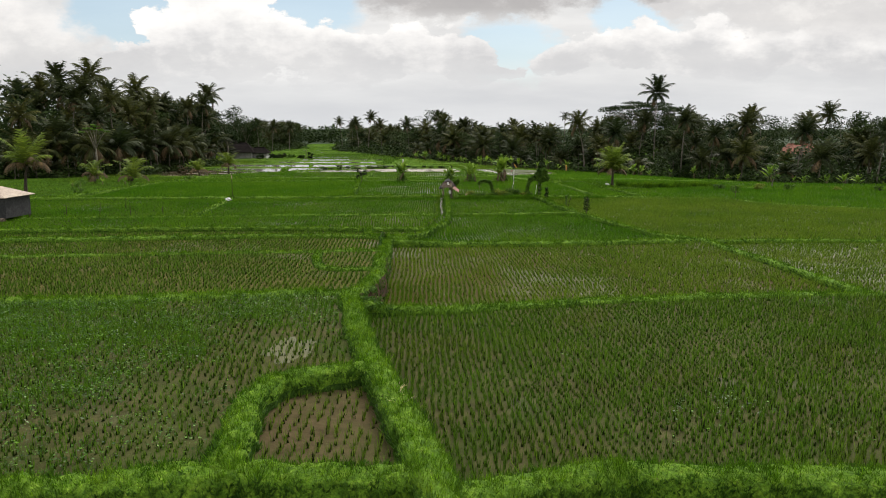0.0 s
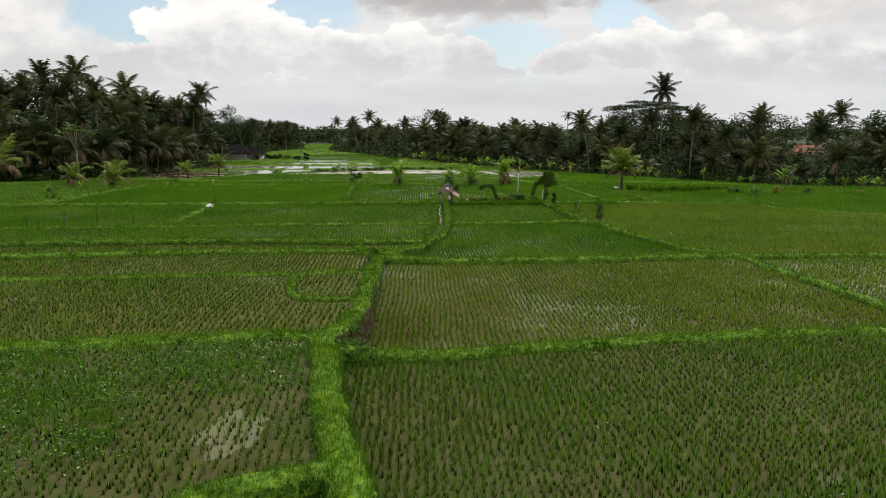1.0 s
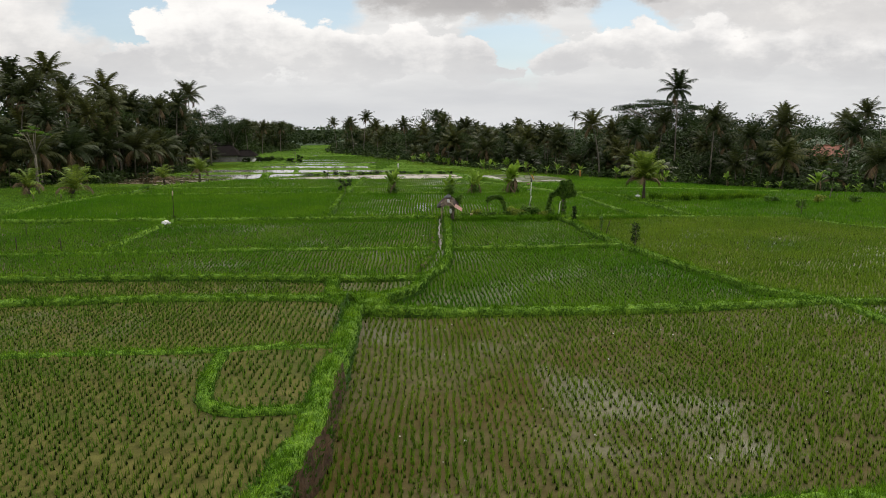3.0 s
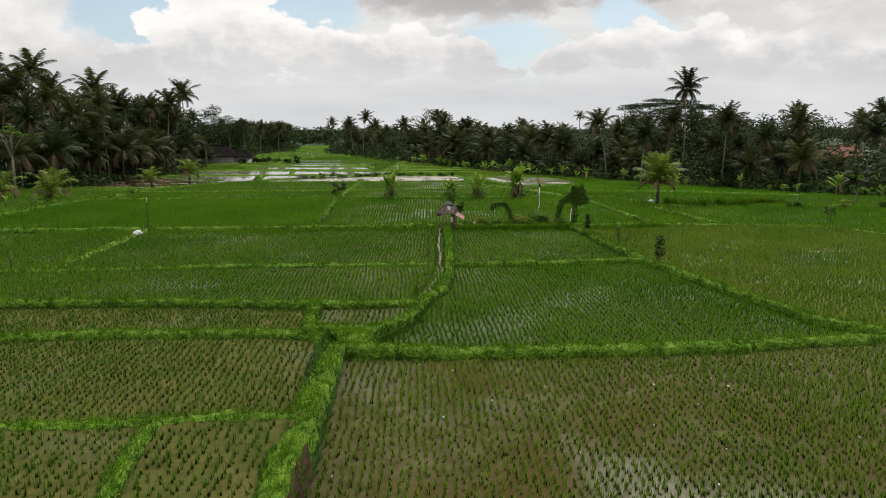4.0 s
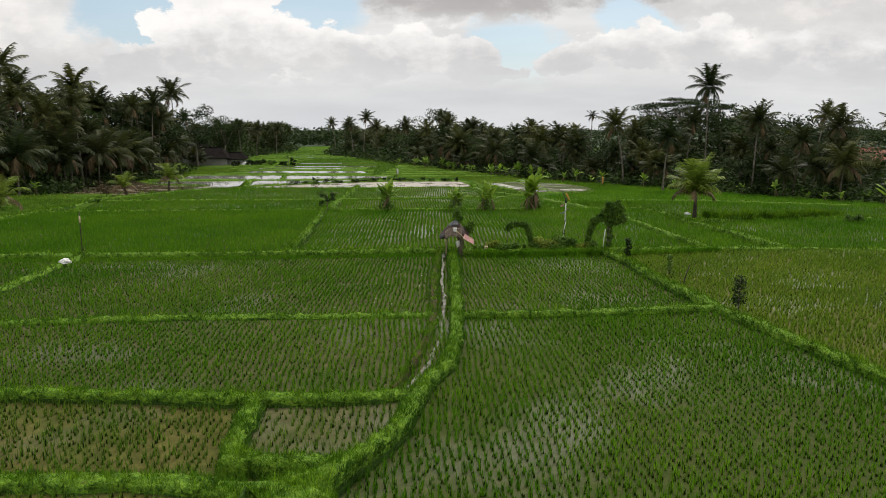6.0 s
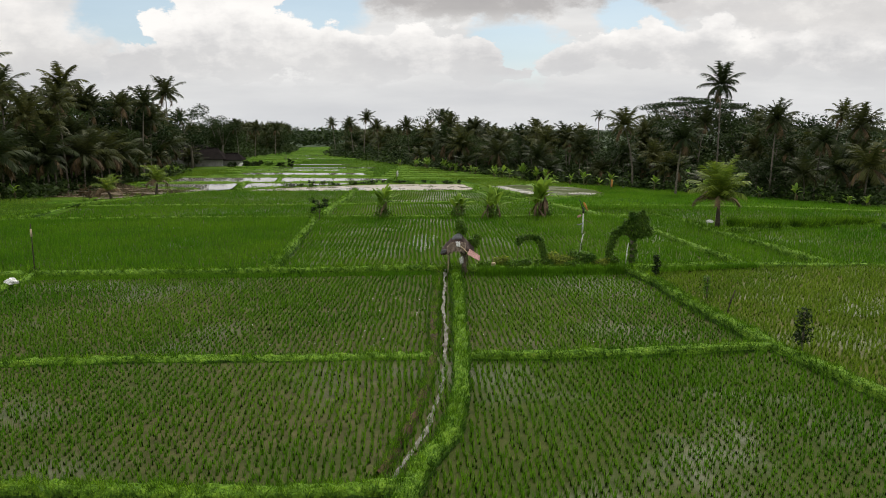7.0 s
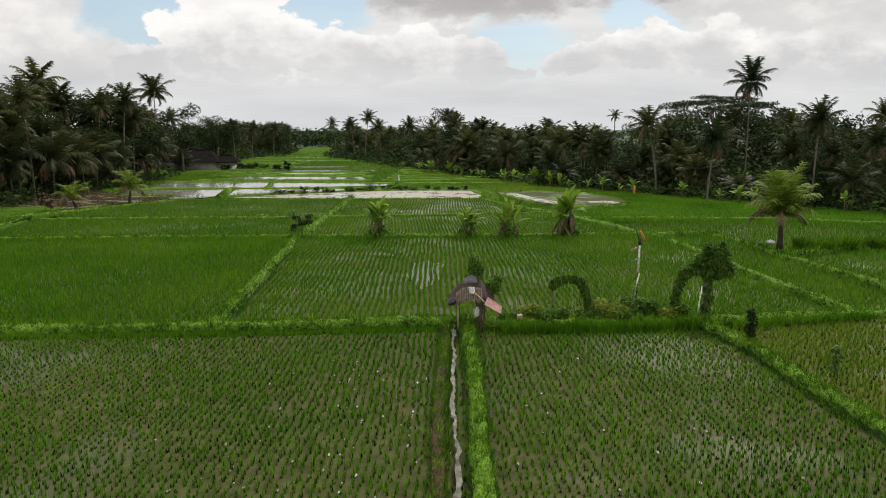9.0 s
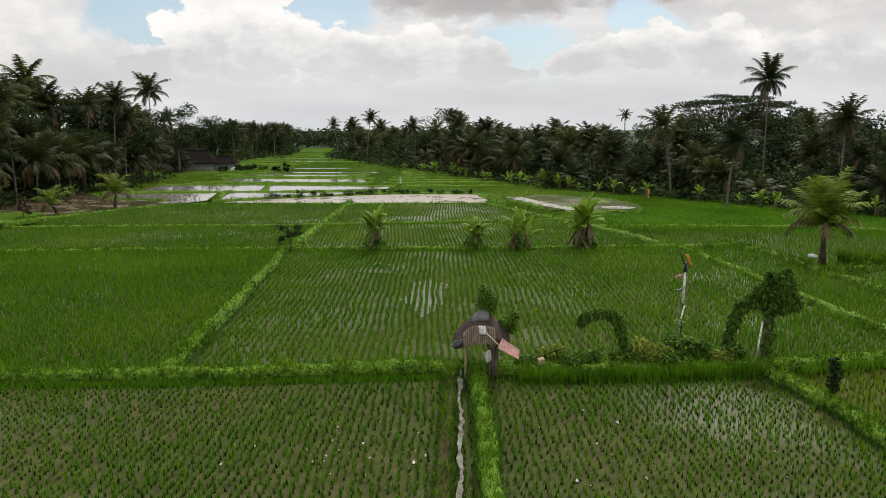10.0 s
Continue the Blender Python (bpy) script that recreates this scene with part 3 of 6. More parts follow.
def build_bund(line, half, z_left, z_right, earth):
    near = min(p[1] for p in line)
    step = 0.22 if near < 60 else 0.45
    q = resample(line, step)
    d = np.gradient(q[:, :2], axis=0)
    d /= np.linalg.norm(d, axis=1)[:, None] + 1e-9
    left = np.stack([-d[:, 1], d[:, 0]], 1)
    n, k = len(q), len(M_PROFILE)
    wob = half * (1 + 0.12 * wavy(q[:, 0], q[:, 1], 1.1, near) + 0.10 * rng.normal(size=n))
    shift = 0.07 * wavy(q[:, 0], q[:, 1], 0.9, near + 3)
    V = np.zeros((n, k, 3))
    for j, (o, rise) in enumerate(M_PROFILE):
        off = -o * wob + shift  # negative offsets lie on the left hand
        foot = (z_left if o < 0 else z_right) - 0.12
        V[:, j, :2] = q[:, :2] + left * off[:, None]
        bumpy = 0.03 * wavy(q[:, 0] + o * 7, q[:, 1] - o * 5, 3.7) + 0.035 * wavy(q[:, 0], q[:, 1], 1.3) + 0.035 * rng.normal(size=n)
        V[:, j, 2] = foot + (q[:, 2] - foot) * rise + (bumpy if 0 < rise else 0)
    F = [(i * k + j, (i + 1) * k + j, (i + 1) * k + j + 1, i * k + j + 1) for i in range(n - 1) for j in range(k - 1)]
    F += [tuple(range(k)), tuple(reversed(range((n - 1) * k, n * k)))]
    me = py_mesh("bund", V.reshape(-1, 3), F, True)
    ob = link_mesh("bund", me, [M_BUND, M_EARTH, M_BANK_SHADE])
    # Lowest side faces get the darker colour that paints their shade.
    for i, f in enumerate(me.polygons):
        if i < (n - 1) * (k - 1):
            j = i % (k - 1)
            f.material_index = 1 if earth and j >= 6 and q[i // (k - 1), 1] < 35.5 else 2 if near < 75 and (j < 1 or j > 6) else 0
    tagged(ob, "low earth bank overgrown with bright green grass between paddies", "bund", "bunds between the paddies", "structure")
    SWARD.append((V, earth))


for b in BUNDS:
    build_bund(*b)


# ---- flooded floors of the paddies ----
def xy(*lines):
    """One outline out of bund lines; a line given as (line, -1) is walked backwards."""
    out = []
    for ln in lines:
        pts = ln[0][::-1] if isinstance(ln, tuple) and ln[1] == -1 else ln
        out += [(p[0], p[1]) for p in pts]
    return out


PADDIES = {
    "front_left": ([(-40, 2), (0.5, 2), (0.9, 7), *xy((FRONT_L, -1))], 0.3, M_MUD),
    "front_right": ([(0.9, 7), (0.5, 2), (40, 2), *xy((FRONT_R, -1))], -0.5, M_MUD),
    "weedy": (xy(FRONT_L[:3], PLOT_A, PATH_A[5:], (L1_L2, -1)), 0.6, M_MUD),
    "corner_plot": (xy(FRONT_L[2:], PATH_A[1:5], (PLOT_A, -1)), 0.45 + 0.01, M_MUD_PLOT),
    "near_right": ([*xy(FRONT_R), *xy((R1_R2, -1)), *xy((PATH_A[1:], -1))], -0.35, M_MUD),
    "second_left": (xy(L1_L2, L2_R2[1:5], (L2_L3, -1)), 0.33, M_MUD_DARK),
    "brown_right": (xy(R1_R2[:7], (R2_RR, -1), (R2_R3, -1), (L2_R2, -1)), -0.72, M_MUD_BROWN),
    "right_pool": ([*xy((R2_RR, -1)), *xy(RR_MID), (70, 32), *xy((R1_R2[6:], -1))], -1.0, M_MUD_WET),
    "third_left": (xy(L2_L3, L2_R2[4:], (L3_L4, -1)), -0.33, M_MUD_DARK),
    "narrow_strip": (xy(L3_L4, CHANNEL[:4], (L4_L5, -1)), -0.8, M_MUD_DARK),
    "wet_plot": (xy(PLOT_C, CHANNEL[1:4], (L4_L5[4:], -1)), -0.79, M_MUD_WET),
    "fifth_left": (xy(L4_L5, CHANNEL[3:7], (L5_L6, -1)), -0.86, M_MUD_MID),
    "green_right": (xy(R2_R3, (DIAGONAL[3:], -1), (R3_R4, -1), (CHANNEL[:7], -1)), -0.95, M_MUD_GREEN),
    "sixth_left": (xy(L5_L6, CHANNEL[6:], (CROSS[:6], -1)), -1.03, M_MUD_MID),
    "fourth_right": (xy(R3_R4, (DIAGONAL[:4], -1), (CROSS[5:9], -1), (CHANNEL[6:], -1)), -1.07, M_MUD_MID),
    "wide_right": (xy((DIAGONAL, -1), CROSS[8:], (RR_MID, -1)), -1.2, M_MUD_OLIVE),
}
PADDIES |= {
    "seventh_left": (xy([LEFT_SIDE[0]], CROSS[1:4], M7_PATH, (CROSS_98[:4], -1), (LEFT_SIDE[1:4], -1)), -1.33, M_MUD_GREEN),
    "seventh_mid": (xy(CROSS[3:11], (RIGHT_A, -1), (CROSS_98[3:], -1), (M7_PATH, -1)), -1.35, M_MUD_FAR),
    "seventh_right": (xy(CROSS[10:12], (RIGHT_B, -1), RIGHT_A), -1.75, M_MUD_GREEN),
    "lower_right": (xy(CROSS[11:], (RIGHT_C, -1), RIGHT_B[3:]), -2.1, M_MUD_GREEN),
    "eighth": (xy(CROSS_98, RIGHT_D[:3], (CROSS_115, -1), (LEFT_SIDE[4:5], -1)), -2.2, M_MUD_FAR),
    "ninth": (xy(CROSS_115, RIGHT_D[2:], (POND_FRONT, -1), (LEFT_BANK[2:], -1)), -2.95, M_MUD_FAR),
    "meadow_right": (xy(RIGHT_B[:3], RIGHT_C, [(80, 110, 0), (60, 112, 0)], (RIGHT_E, -1), (RIGHT_D[:2], -1)), -2.6, M_MUD_GREEN),
}


def build_paddy(name, outline, z, material):
    pts = []
    for p in outline:
        if not pts or abs(p[0] - pts[-1][0]) + abs(p[1] - pts[-1][1]) > 0.05:
            pts.append(p)
    bm = bmesh.new()
    vs = [bm.verts.new((x, y, z)) for x, y in pts]
    bmesh.ops.triangle_fill(bm, edges=[bm.edges.new((vs[i], vs[(i + 1) % len(vs)])) for i in range(len(vs))], use_beauty=True)
    bmesh.ops.recalc_face_normals(bm, faces=bm.faces)
    for f in bm.faces:
        if f.normal.z < 0:
            f.normal_flip()
    me = bpy.data.meshes.new("paddy")
    bm.to_mesh(me)
    bm.free()
    ob = link_mesh("paddy", me, material)
    tagged(ob, "muddy rice paddy floor with standing water", "paddy", "paddies", "structure")


for key, (outline, z, material) in PADDIES.items():
    build_paddy(key, outline, z, material)

# ponds and far terraces: (x0, x1, y0, y1, z, floor)
PONDS = [([(-31, 142.6), (-22, 142.3), (2.3, 142.3), (2.8, 145.5), (1.3, 153.4), (-10, 153.2), (-17.6, 150.6), (-26.6, 146.2)], -3.0, "silt"),
         ([(-32.4, 145.3), (-26, 147.6), (-18, 152.4), (-11.5, 156.2), (-26, 156.0), (-34.3, 155.4)], -3.03, "open"),
         ([(-34.0, 144.9), (-36, 155.1), (-52, 152.7), (-47, 147.4), (-38, 144.2)], -3.03, "open")]
PONDS += [
         ([(-49, 158.4), (-30.8, 158.9), (-32.6, 168.4), (-50, 168)], -3.08, "open"),
         ([(-29.8, 158.9), (-12.2, 162.8), (-12, 165.8), (-31.6, 168.4)], -3.08, "open"),
         ([(-45.6, 179.6), (-17.2, 178.8), (-19.2, 185), (-42.6, 185.6)], -3.4, "open"),
         ([(-46, 199.5), (-28, 199.8), (-21.5, 202.5), (-46, 203)], -3.9, "open"),
         ([(-46, 216), (-20, 217), (-20, 219), (-46, 218.5)], -4.4, "open"), ([(-46, 240), (-30, 240.6), (-30, 242), (-46, 241.6)], -4.9, "open")]
DIKES = [([(-33, 144.2), (-26.3, 146.9), (-17.8, 151.5), (-10.5, 154.8), (1.8, 154.2), (3.6, 147), (3.0, 141.5)], -2.84, 0.6), ([(-53, 155.5), (-35, 156.8), (-11, 157.6)], -2.88, 0.6), ([(-33.2, 145), (-35.2, 155.5)], -2.88, 0.4),
         ([(-30.2, 158.6), (-32.1, 168.8)], -2.92, 0.4), ([(-51, 170), (-32, 170), (-11, 167.4)], -2.95, 0.6), ([(-48, 177.8), (-16, 177)], -3.2, 0.6), ([(-46, 188), (-17, 187.4)], -3.3, 0.6), ([(-48, 198), (-20, 198.4)], -3.75, 0.6), ([(-48, 206), (-20, 206.4)], -3.9, 0.6), ([(-38.6, 144.3), (-47.5, 147.0), (-53, 152.6)], -2.9, 0.35)]
# pools without banks of their own: outline, level, floor
POOLS = [([(-58, 121), (-46, 125), (-42.6, 130.5), (-39.8, 135.8), (-36.6, 140.8), (-34, 144.2), (-38.2, 143.9), (-47.4, 146.6), (-53, 152), (-58, 158)], -3.0, "dark"),
         ([(5.4, 144.2), (7.2, 141.2), (8.2, 138.6), (8.8, 135.2), (9.8, 133.0), (12.6, 132.2), (16.4, 131.8), (19, 133.2), (20.8, 136), (20.2, 140.1), (18.6, 144.3), (14.5, 147.6), (10, 150), (7.1, 147.4)], -2.72, "mud"),
         ([(5.0, 147.0), (7.0, 141.6), (9.3, 136.2), (11.4, 132.8), (13.2, 132.6), (12.0, 135.2), (10.3, 138.8), (8.6, 143.2), (7.3, 147.0)], -2.69, "open"), ([(15.5, 134.2), (18.3, 133.6), (19.6, 135.4), (17.5, 136.6), (15.6, 136.0)], -2.69, "open")]


def mound(name, line, half, foot, label, material=M_BUND):
    q = resample(line, 1.0)
    d = np.gradient(q[:, :2], axis=0)
    d /= np.linalg.norm(d, axis=1)[:, None] + 1e-9
    left = np.stack([-d[:, 1], d[:, 0]], 1)
    prof = ((-1, 0), (-0.6, 0.8), (0, 1), (0.6, 0.8), (1, 0))
    V = np.zeros((len(q), 5, 3))
    for j, (o, rise) in enumerate(prof):
        w = half * (1 + 0.25 * wavy(q[:, 0], q[:, 1], 0.7))
        V[:, j, :2] = q[:, :2] - left * (o * w)[:, None]
        V[:, j, 2] = foot + (q[:, 2] - foot) * rise + (0.06 * rng.normal(size=len(q)) if rise else 0)
    F = [(i * 5 + j, i * 5 + 5 + j, i * 5 + 6 + j, i * 5 + 1 + j) for i in range(len(q) - 1) for j in range(4)]
    ob = link_mesh(name, py_mesh(name, V.reshape(-1, 3), F, True), material)
    tagged(ob, label, name, "bunds between the paddies", "structure")
    SWARD.append((np.repeat(V, 2, axis=1)[:, :9], 0))


def knoll(x, y, top, foot, rx, ry):
    """A rounded grassy heap where banks meet."""
    rings, seg = 7, 22
    V = np.zeros((rings, seg, 3))
    for i in range(rings):
        s = 1 - i / (rings - 1) * 0.98
        for j in range(seg):
            a = 2 * math.pi * j / (seg - 1)
            w = 1 + 0.18 * math.sin(a * 2 + x) + 0.1 * math.sin(a * 5 + y)
            V[i, j] = (x + math.cos(a) * rx * s * w, y + math.sin(a) * ry * s * w, foot + (top - foot) * min(1.0, 1.25 * math.sqrt(max(0.0, 1 - s ** 3))) + 0.03 * math.sin(a * 7 + i * 2))
    F = [(i * seg + j, i * seg + j + 1, i * seg + seg + j + 1, i * seg + seg + j) for i in range(rings - 1) for j in range(seg - 1)]
    ob = link_mesh("bund", py_mesh("bund", V.reshape(-1, 3), F, True), M_BUND)
    tagged(ob, "grassy knot where several paddy banks meet", "bund", "bunds between the paddies", "structure")
    SWARD.append((V, 0))


for spot in ((-3.8, 44.6, -0.17, -1.0, 1.35, 0.75), (-3.2, 45.3, -0.26, -1.0, 0.6, 0.45), (-4.9, 46.6, -0.38, -0.9, 0.5, 0.4)):
    knoll(*spot)


mound("bund", [(px, py, -2.66) for px, py in POOLS[1][0] + POOLS[1][0][:1]], 0.4, -4.0, "low grassy bank round a muddy pool")
for outline, z, floor in PONDS:
    ob = link_mesh("pond", py_mesh("pond", [(px, py, z) for px, py in outline], [tuple(range(len(outline)))]), M_POND if floor == "open" else M_POND_BROWN)
    tagged(ob, "shallow flooded paddy reflecting the pale sky", "flooded paddy", "flooded paddies", "structure")
for line, top, half in DIKES:
    mound("bund", [(px, py, top) for px, py in line], half, top - 0.4, "low grassy bank round a flooded paddy")

# Pale bed colour also stands in for sky reflected in the pools.
M_POND_PALE = still_water("pale_sky_pool", (0.34, 0.33, 0.29), (0.20, 0.19, 0.13), 0.45, 0.2)
M_POND_DARK = still_water("brown_pond", (0.075, 0.058, 0.036), (0.13, 0.10, 0.065), 0.5)
for outline, z, floor in POOLS:
    ob = link_mesh("pond", py_mesh("pond", [(px, py, z) for px, py in outline], [tuple(range(len(outline)))]), {"open": M_POND_PALE, "mud": M_MUD_GREEN, "dark": M_POND_DARK}[floor])
    tagged(ob, "patch of standing water in wet ground", "pool", "flooded paddies", "structure")

# long low banks across the far end of the valley
far_r = random.Random(17)
yy = 176.0
while yy < 430:
    xl = float(np.interp(yy, (176, 250, 300, 430), (-50, -62, -74, -80)))
    xr = float(np.interp(yy, (176, 228, 290, 360, 430), (20, -4, -24, -48, -60)))
    if yy < 275:
        spans = [(-10.0 if yy < 184 else -15.0, xr)]
        if yy > 200:
            spans.append((xl, -47))
    else:
        spans = [(xl, xr)]
    for x0, x1 in spans:
        if x1 - x0 > 5:
            a, b = float(land(x0, yy)), float(land(x1, yy + 2))
            mound("bund", [(x0, yy, a + 0.28), (x0 * 0.5 + x1 * 0.5, yy + far_r.uniform(-1, 2), (a + b) / 2 + 0.3), (x1, yy + far_r.uniform(0, 3), b + 0.28)], 0.7, min(a, b) - 0.4, "low grassy bank across the far paddies")
            if yy > 275 and far_r.random() < 0.25:
                z = min(a, b) + 0.12
                ob = link_mesh("pond", py_mesh("pond", [(x0 + 6, yy + 2.5, z), (x1 - 8, yy + 3, z), (x1 - 9, yy + 5.5, z), (x0 + 7, yy + 5, z)], [(0, 1, 2, 3)]), M_POND)
                tagged(ob, "thin strip of flooded paddy far down the valley", "flooded paddy", "flooded paddies", "structure")
    yy += 8 + (yy - 176) * 0.035


# ---- trees ----
def tube(V, F, pts, radii, sides=7):
    """Adds a tapering tube along pts to the lists."""
    base = len(V)
    pts = [Vector(p) for p in pts]
    for i, (p, r) in enumerate(zip(pts, radii)):
        d = (pts[min(i + 1, len(pts) - 1)] - pts[max(i - 1, 0)]).normalized()
        a = d.orthogonal().normalized()
        b = d.cross(a)
        for s in range(sides):
            g = 2 * math.pi * s / sides
            V.append(p + a * (math.cos(g) * r) + b * (math.sin(g) * r))
    for i in range(len(pts) - 1):
        for s in range(sides):
            F.append((base + i * sides + s, base + i * sides + (s + 1) % sides, base + (i + 1) * sides + (s + 1) % sides, base + (i + 1) * sides + s))
    F.append(tuple(base + s for s in reversed(range(sides))))
    F.append(tuple(base + (len(pts) - 1) * sides + s for s in range(sides)))


def frond(V, F, root, azim, elev, length, droop, r, pairs=24, leaflet=0.9, width=0.13, hang=0.55):
    """A feather leaf: a drooping rib with hanging leaflets on both sides."""
    steps = pairs
    p, e = Vector(root), elev
    out = Vector((math.cos(azim), math.sin(azim), 0))
    side = Vector((-math.sin(azim), math.cos(azim), 0))
    line = []
    for i in range(steps + 1):
        line.append((p.copy(), e))
        p = p + (out * math.cos(e) + Vector((0, 0, 1)) * math.sin(e)) * (length / steps)
        e -= droop / steps * (0.4 + 1.2 * i / steps)
    base = len(V)
    for i, (q, e) in enumerate(line):
        w = 0.05 * (1 - i / steps) + 0.012
        V.append(q - side * w)
        V.append(q + side * w)
    for i in range(steps):
        F.append((base + 2 * i, base + 2 * i + 1, base + 2 * i + 3, base + 2 * i + 2))
    for i in range(2, steps + 1):
        q, e = line[i]
        s = i / steps
        size = leaflet * (0.35 + 1.3 * math.sin(math.pi * (0.12 + 0.8 * s)) ** 0.8 * 0.7)
        fwd = out * math.cos(e) + Vector((0, 0, 1)) * math.sin(e)
        up = fwd.cross(side) * -1
        for sg in (-1, 1):
            j = r.uniform(-0.15, 0.15)
            d = (side * sg * 0.8 + fwd * (0.55 + j) + Vector((0, 0, -1)) * (hang + r.uniform(-0.2, 0.25))).normalized()
            w = fwd * (width * 0.5)
            b = len(V)
            V.extend([q - w, q + w, q + d * size])
            F.append((b, b + 1, b + 2))


def palm(name, seed, height, crown, fronds=20, lean=0.6, young=False, separate=False, dry=2, arch=0.0, label="", category="palm tree"):
    """A coconut palm: ringed slender trunk and a crown of feather leaves."""
    r = random.Random(seed)
    thing = empty(name)
    V, F, pts, rad = [], [], [], []
    la = r.uniform(0, 6.28)
    for i in range(11):
        s = i / 10
        off = lean * s * s
        pts.append((math.cos(la) * off, math.sin(la) * off, height * s - (0.4 if i == 0 else 0)))
        rad.append((0.13 if not young else 0.17) * (1.25 - 0.6 * s + 0.35 * max(0, 0.12 - s) / 0.12))
    tube(V, F, pts, rad)
    link_mesh("trunk", py_mesh("trunk", V, F, True), M_BARK_DARK if separate else M_BARK, thing)
    top = Vector(pts[-1])
    V, F, VD, FD = [], [], [], []
    mat = M_FROND_YOUNG if young else M_FROND
    for k in range(fronds):
        s = k / (fronds - 1)
        az = k * 2.39996 + r.uniform(-0.25, 0.25)
        el = radians(86 - 112 * s ** 1.05 + r.uniform(-9, 9)) if not young else radians(88 - 62 * s ** 1.3 + r.uniform(-8, 8))
        ln = crown * r.uniform(0.85, 1.1) * (0.72 + 0.28 * math.sin(math.pi * min(1, s * 1.2 + 0.15)))
        dr = 0.5 + 1.15 * s + r.uniform(-0.15, 0.4) if not young else r.uniform(0.25, 0.6) + 1.5 * s ** 1.4 + arch
        args = (top + Vector((0, 0, 0.15)), az, el, ln, dr, r)
        kw = dict(pairs=30 if separate else 18, leaflet=crown * 0.24, width=crown * (0.03 if separate else 0.056), hang=(0.1 + 0.6 * s) if separate else 0.3 + 0.7 * s)
        if separate:
            v, f = [], []
            frond(v, f, *args, **kw)
            link_mesh("frond", py_mesh("frond", v, f), M_FROND_DRY if k >= fronds - dry else mat, thing)
        elif k >= fronds - dry:
            frond(VD, FD, *args, **kw)
        else:
            frond(V, F, *args, **kw)
    if not separate:
        link_mesh("crown", py_mesh("crown", V, F), mat, thing)
        if FD:
            link_mesh("dead_fronds", py_mesh("dead_fronds", VD, FD), M_FROND_DRY, thing, "brown hanging dead fronds")
    return tagged(thing, label, category)


def leaf_cloud(V, F, centre, radius, count, size, r, flat=0.7):
    for _ in range(count):
        while True:
            d = Vector((r.uniform(-1, 1), r.uniform(-1, 1), r.uniform(-1, 1)))
            if 0.2 < d.length < 1:
                break
        q = Vector(centre) + Vector((d.x * radius, d.y * radius, d.z * radius * flat))
        a = Vector((r.uniform(-1, 1), r.uniform(-1, 1), r.uniform(-0.8, 0.3))).normalized()
        b = a.cross(Vector((r.uniform(-1, 1), r.uniform(-1, 1), 1))).normalized()
        s = size * r.uniform(0.6, 1.3)
        i = len(V)
        V.extend([q - a * s * 0.5, q + b * s * 0.28, q + a * s * 0.5, q - b * s * 0.28])
        F.append((i, i + 1, i + 2, i + 3))


def broadleaf(name, seed, height, spread, clumps, leaves, size, label, umbrella=False, mat=None, crown_from=0.35, category="tree"):
    r = random.Random(seed)
    thing = empty(name)
    V, F = [], []
    fork = height * (0.55 if umbrella else 0.35)
    tube(V, F, [(0, 0, -0.5), (0.1, 0.05, fork * 0.5), (0.15, -0.1, fork)], [height * 0.026, height * 0.02, height * 0.016])
    LV, LF = [], []
    for k in range(clumps):
        a = k * 2.39996 + r.uniform(-0.4, 0.4)
        s = math.sqrt((k + 0.5) / clumps)
        if umbrella:
            z = height * (0.97 - 0.12 * s * s + r.uniform(-0.05, 0.02))
            c = Vector((math.cos(a) * spread * s, math.sin(a) * spread * s, z))
            leaf_cloud(LV, LF, c, spread * 0.22, leaves, size, r, 0.16)
        else:
            z = height * (crown_from + (0.95 - crown_from) * r.random() ** 0.8)
            w = math.sin(math.pi * min(0.95, max(0.1, (z / height - crown_from) / (1.05 - crown_from)))) ** 0.6
            c = Vector((math.cos(a) * spread * s * w, math.sin(a) * spread * s * w, z))
            leaf_cloud(LV, LF, c, spread * r.uniform(0.26, 0.42), leaves, size, r, 0.75)
        if k % (2 if umbrella else 3) == 0:
            root = Vector((0.15, -0.1, fork * r.uniform(0.75, 1)))
            tube(V, F, [root, root.lerp(c, 0.5) + Vector((0, 0, 0.06 * height)), c], [height * 0.011, height * 0.007, height * 0.003], 5)
    link_mesh("trunk", py_mesh("trunk", V, F, True), M_BARK, thing)
    link_mesh("crown", py_mesh("crown", LV, LF), mat or M_LEAF, thing)
    return tagged(thing, label, category)


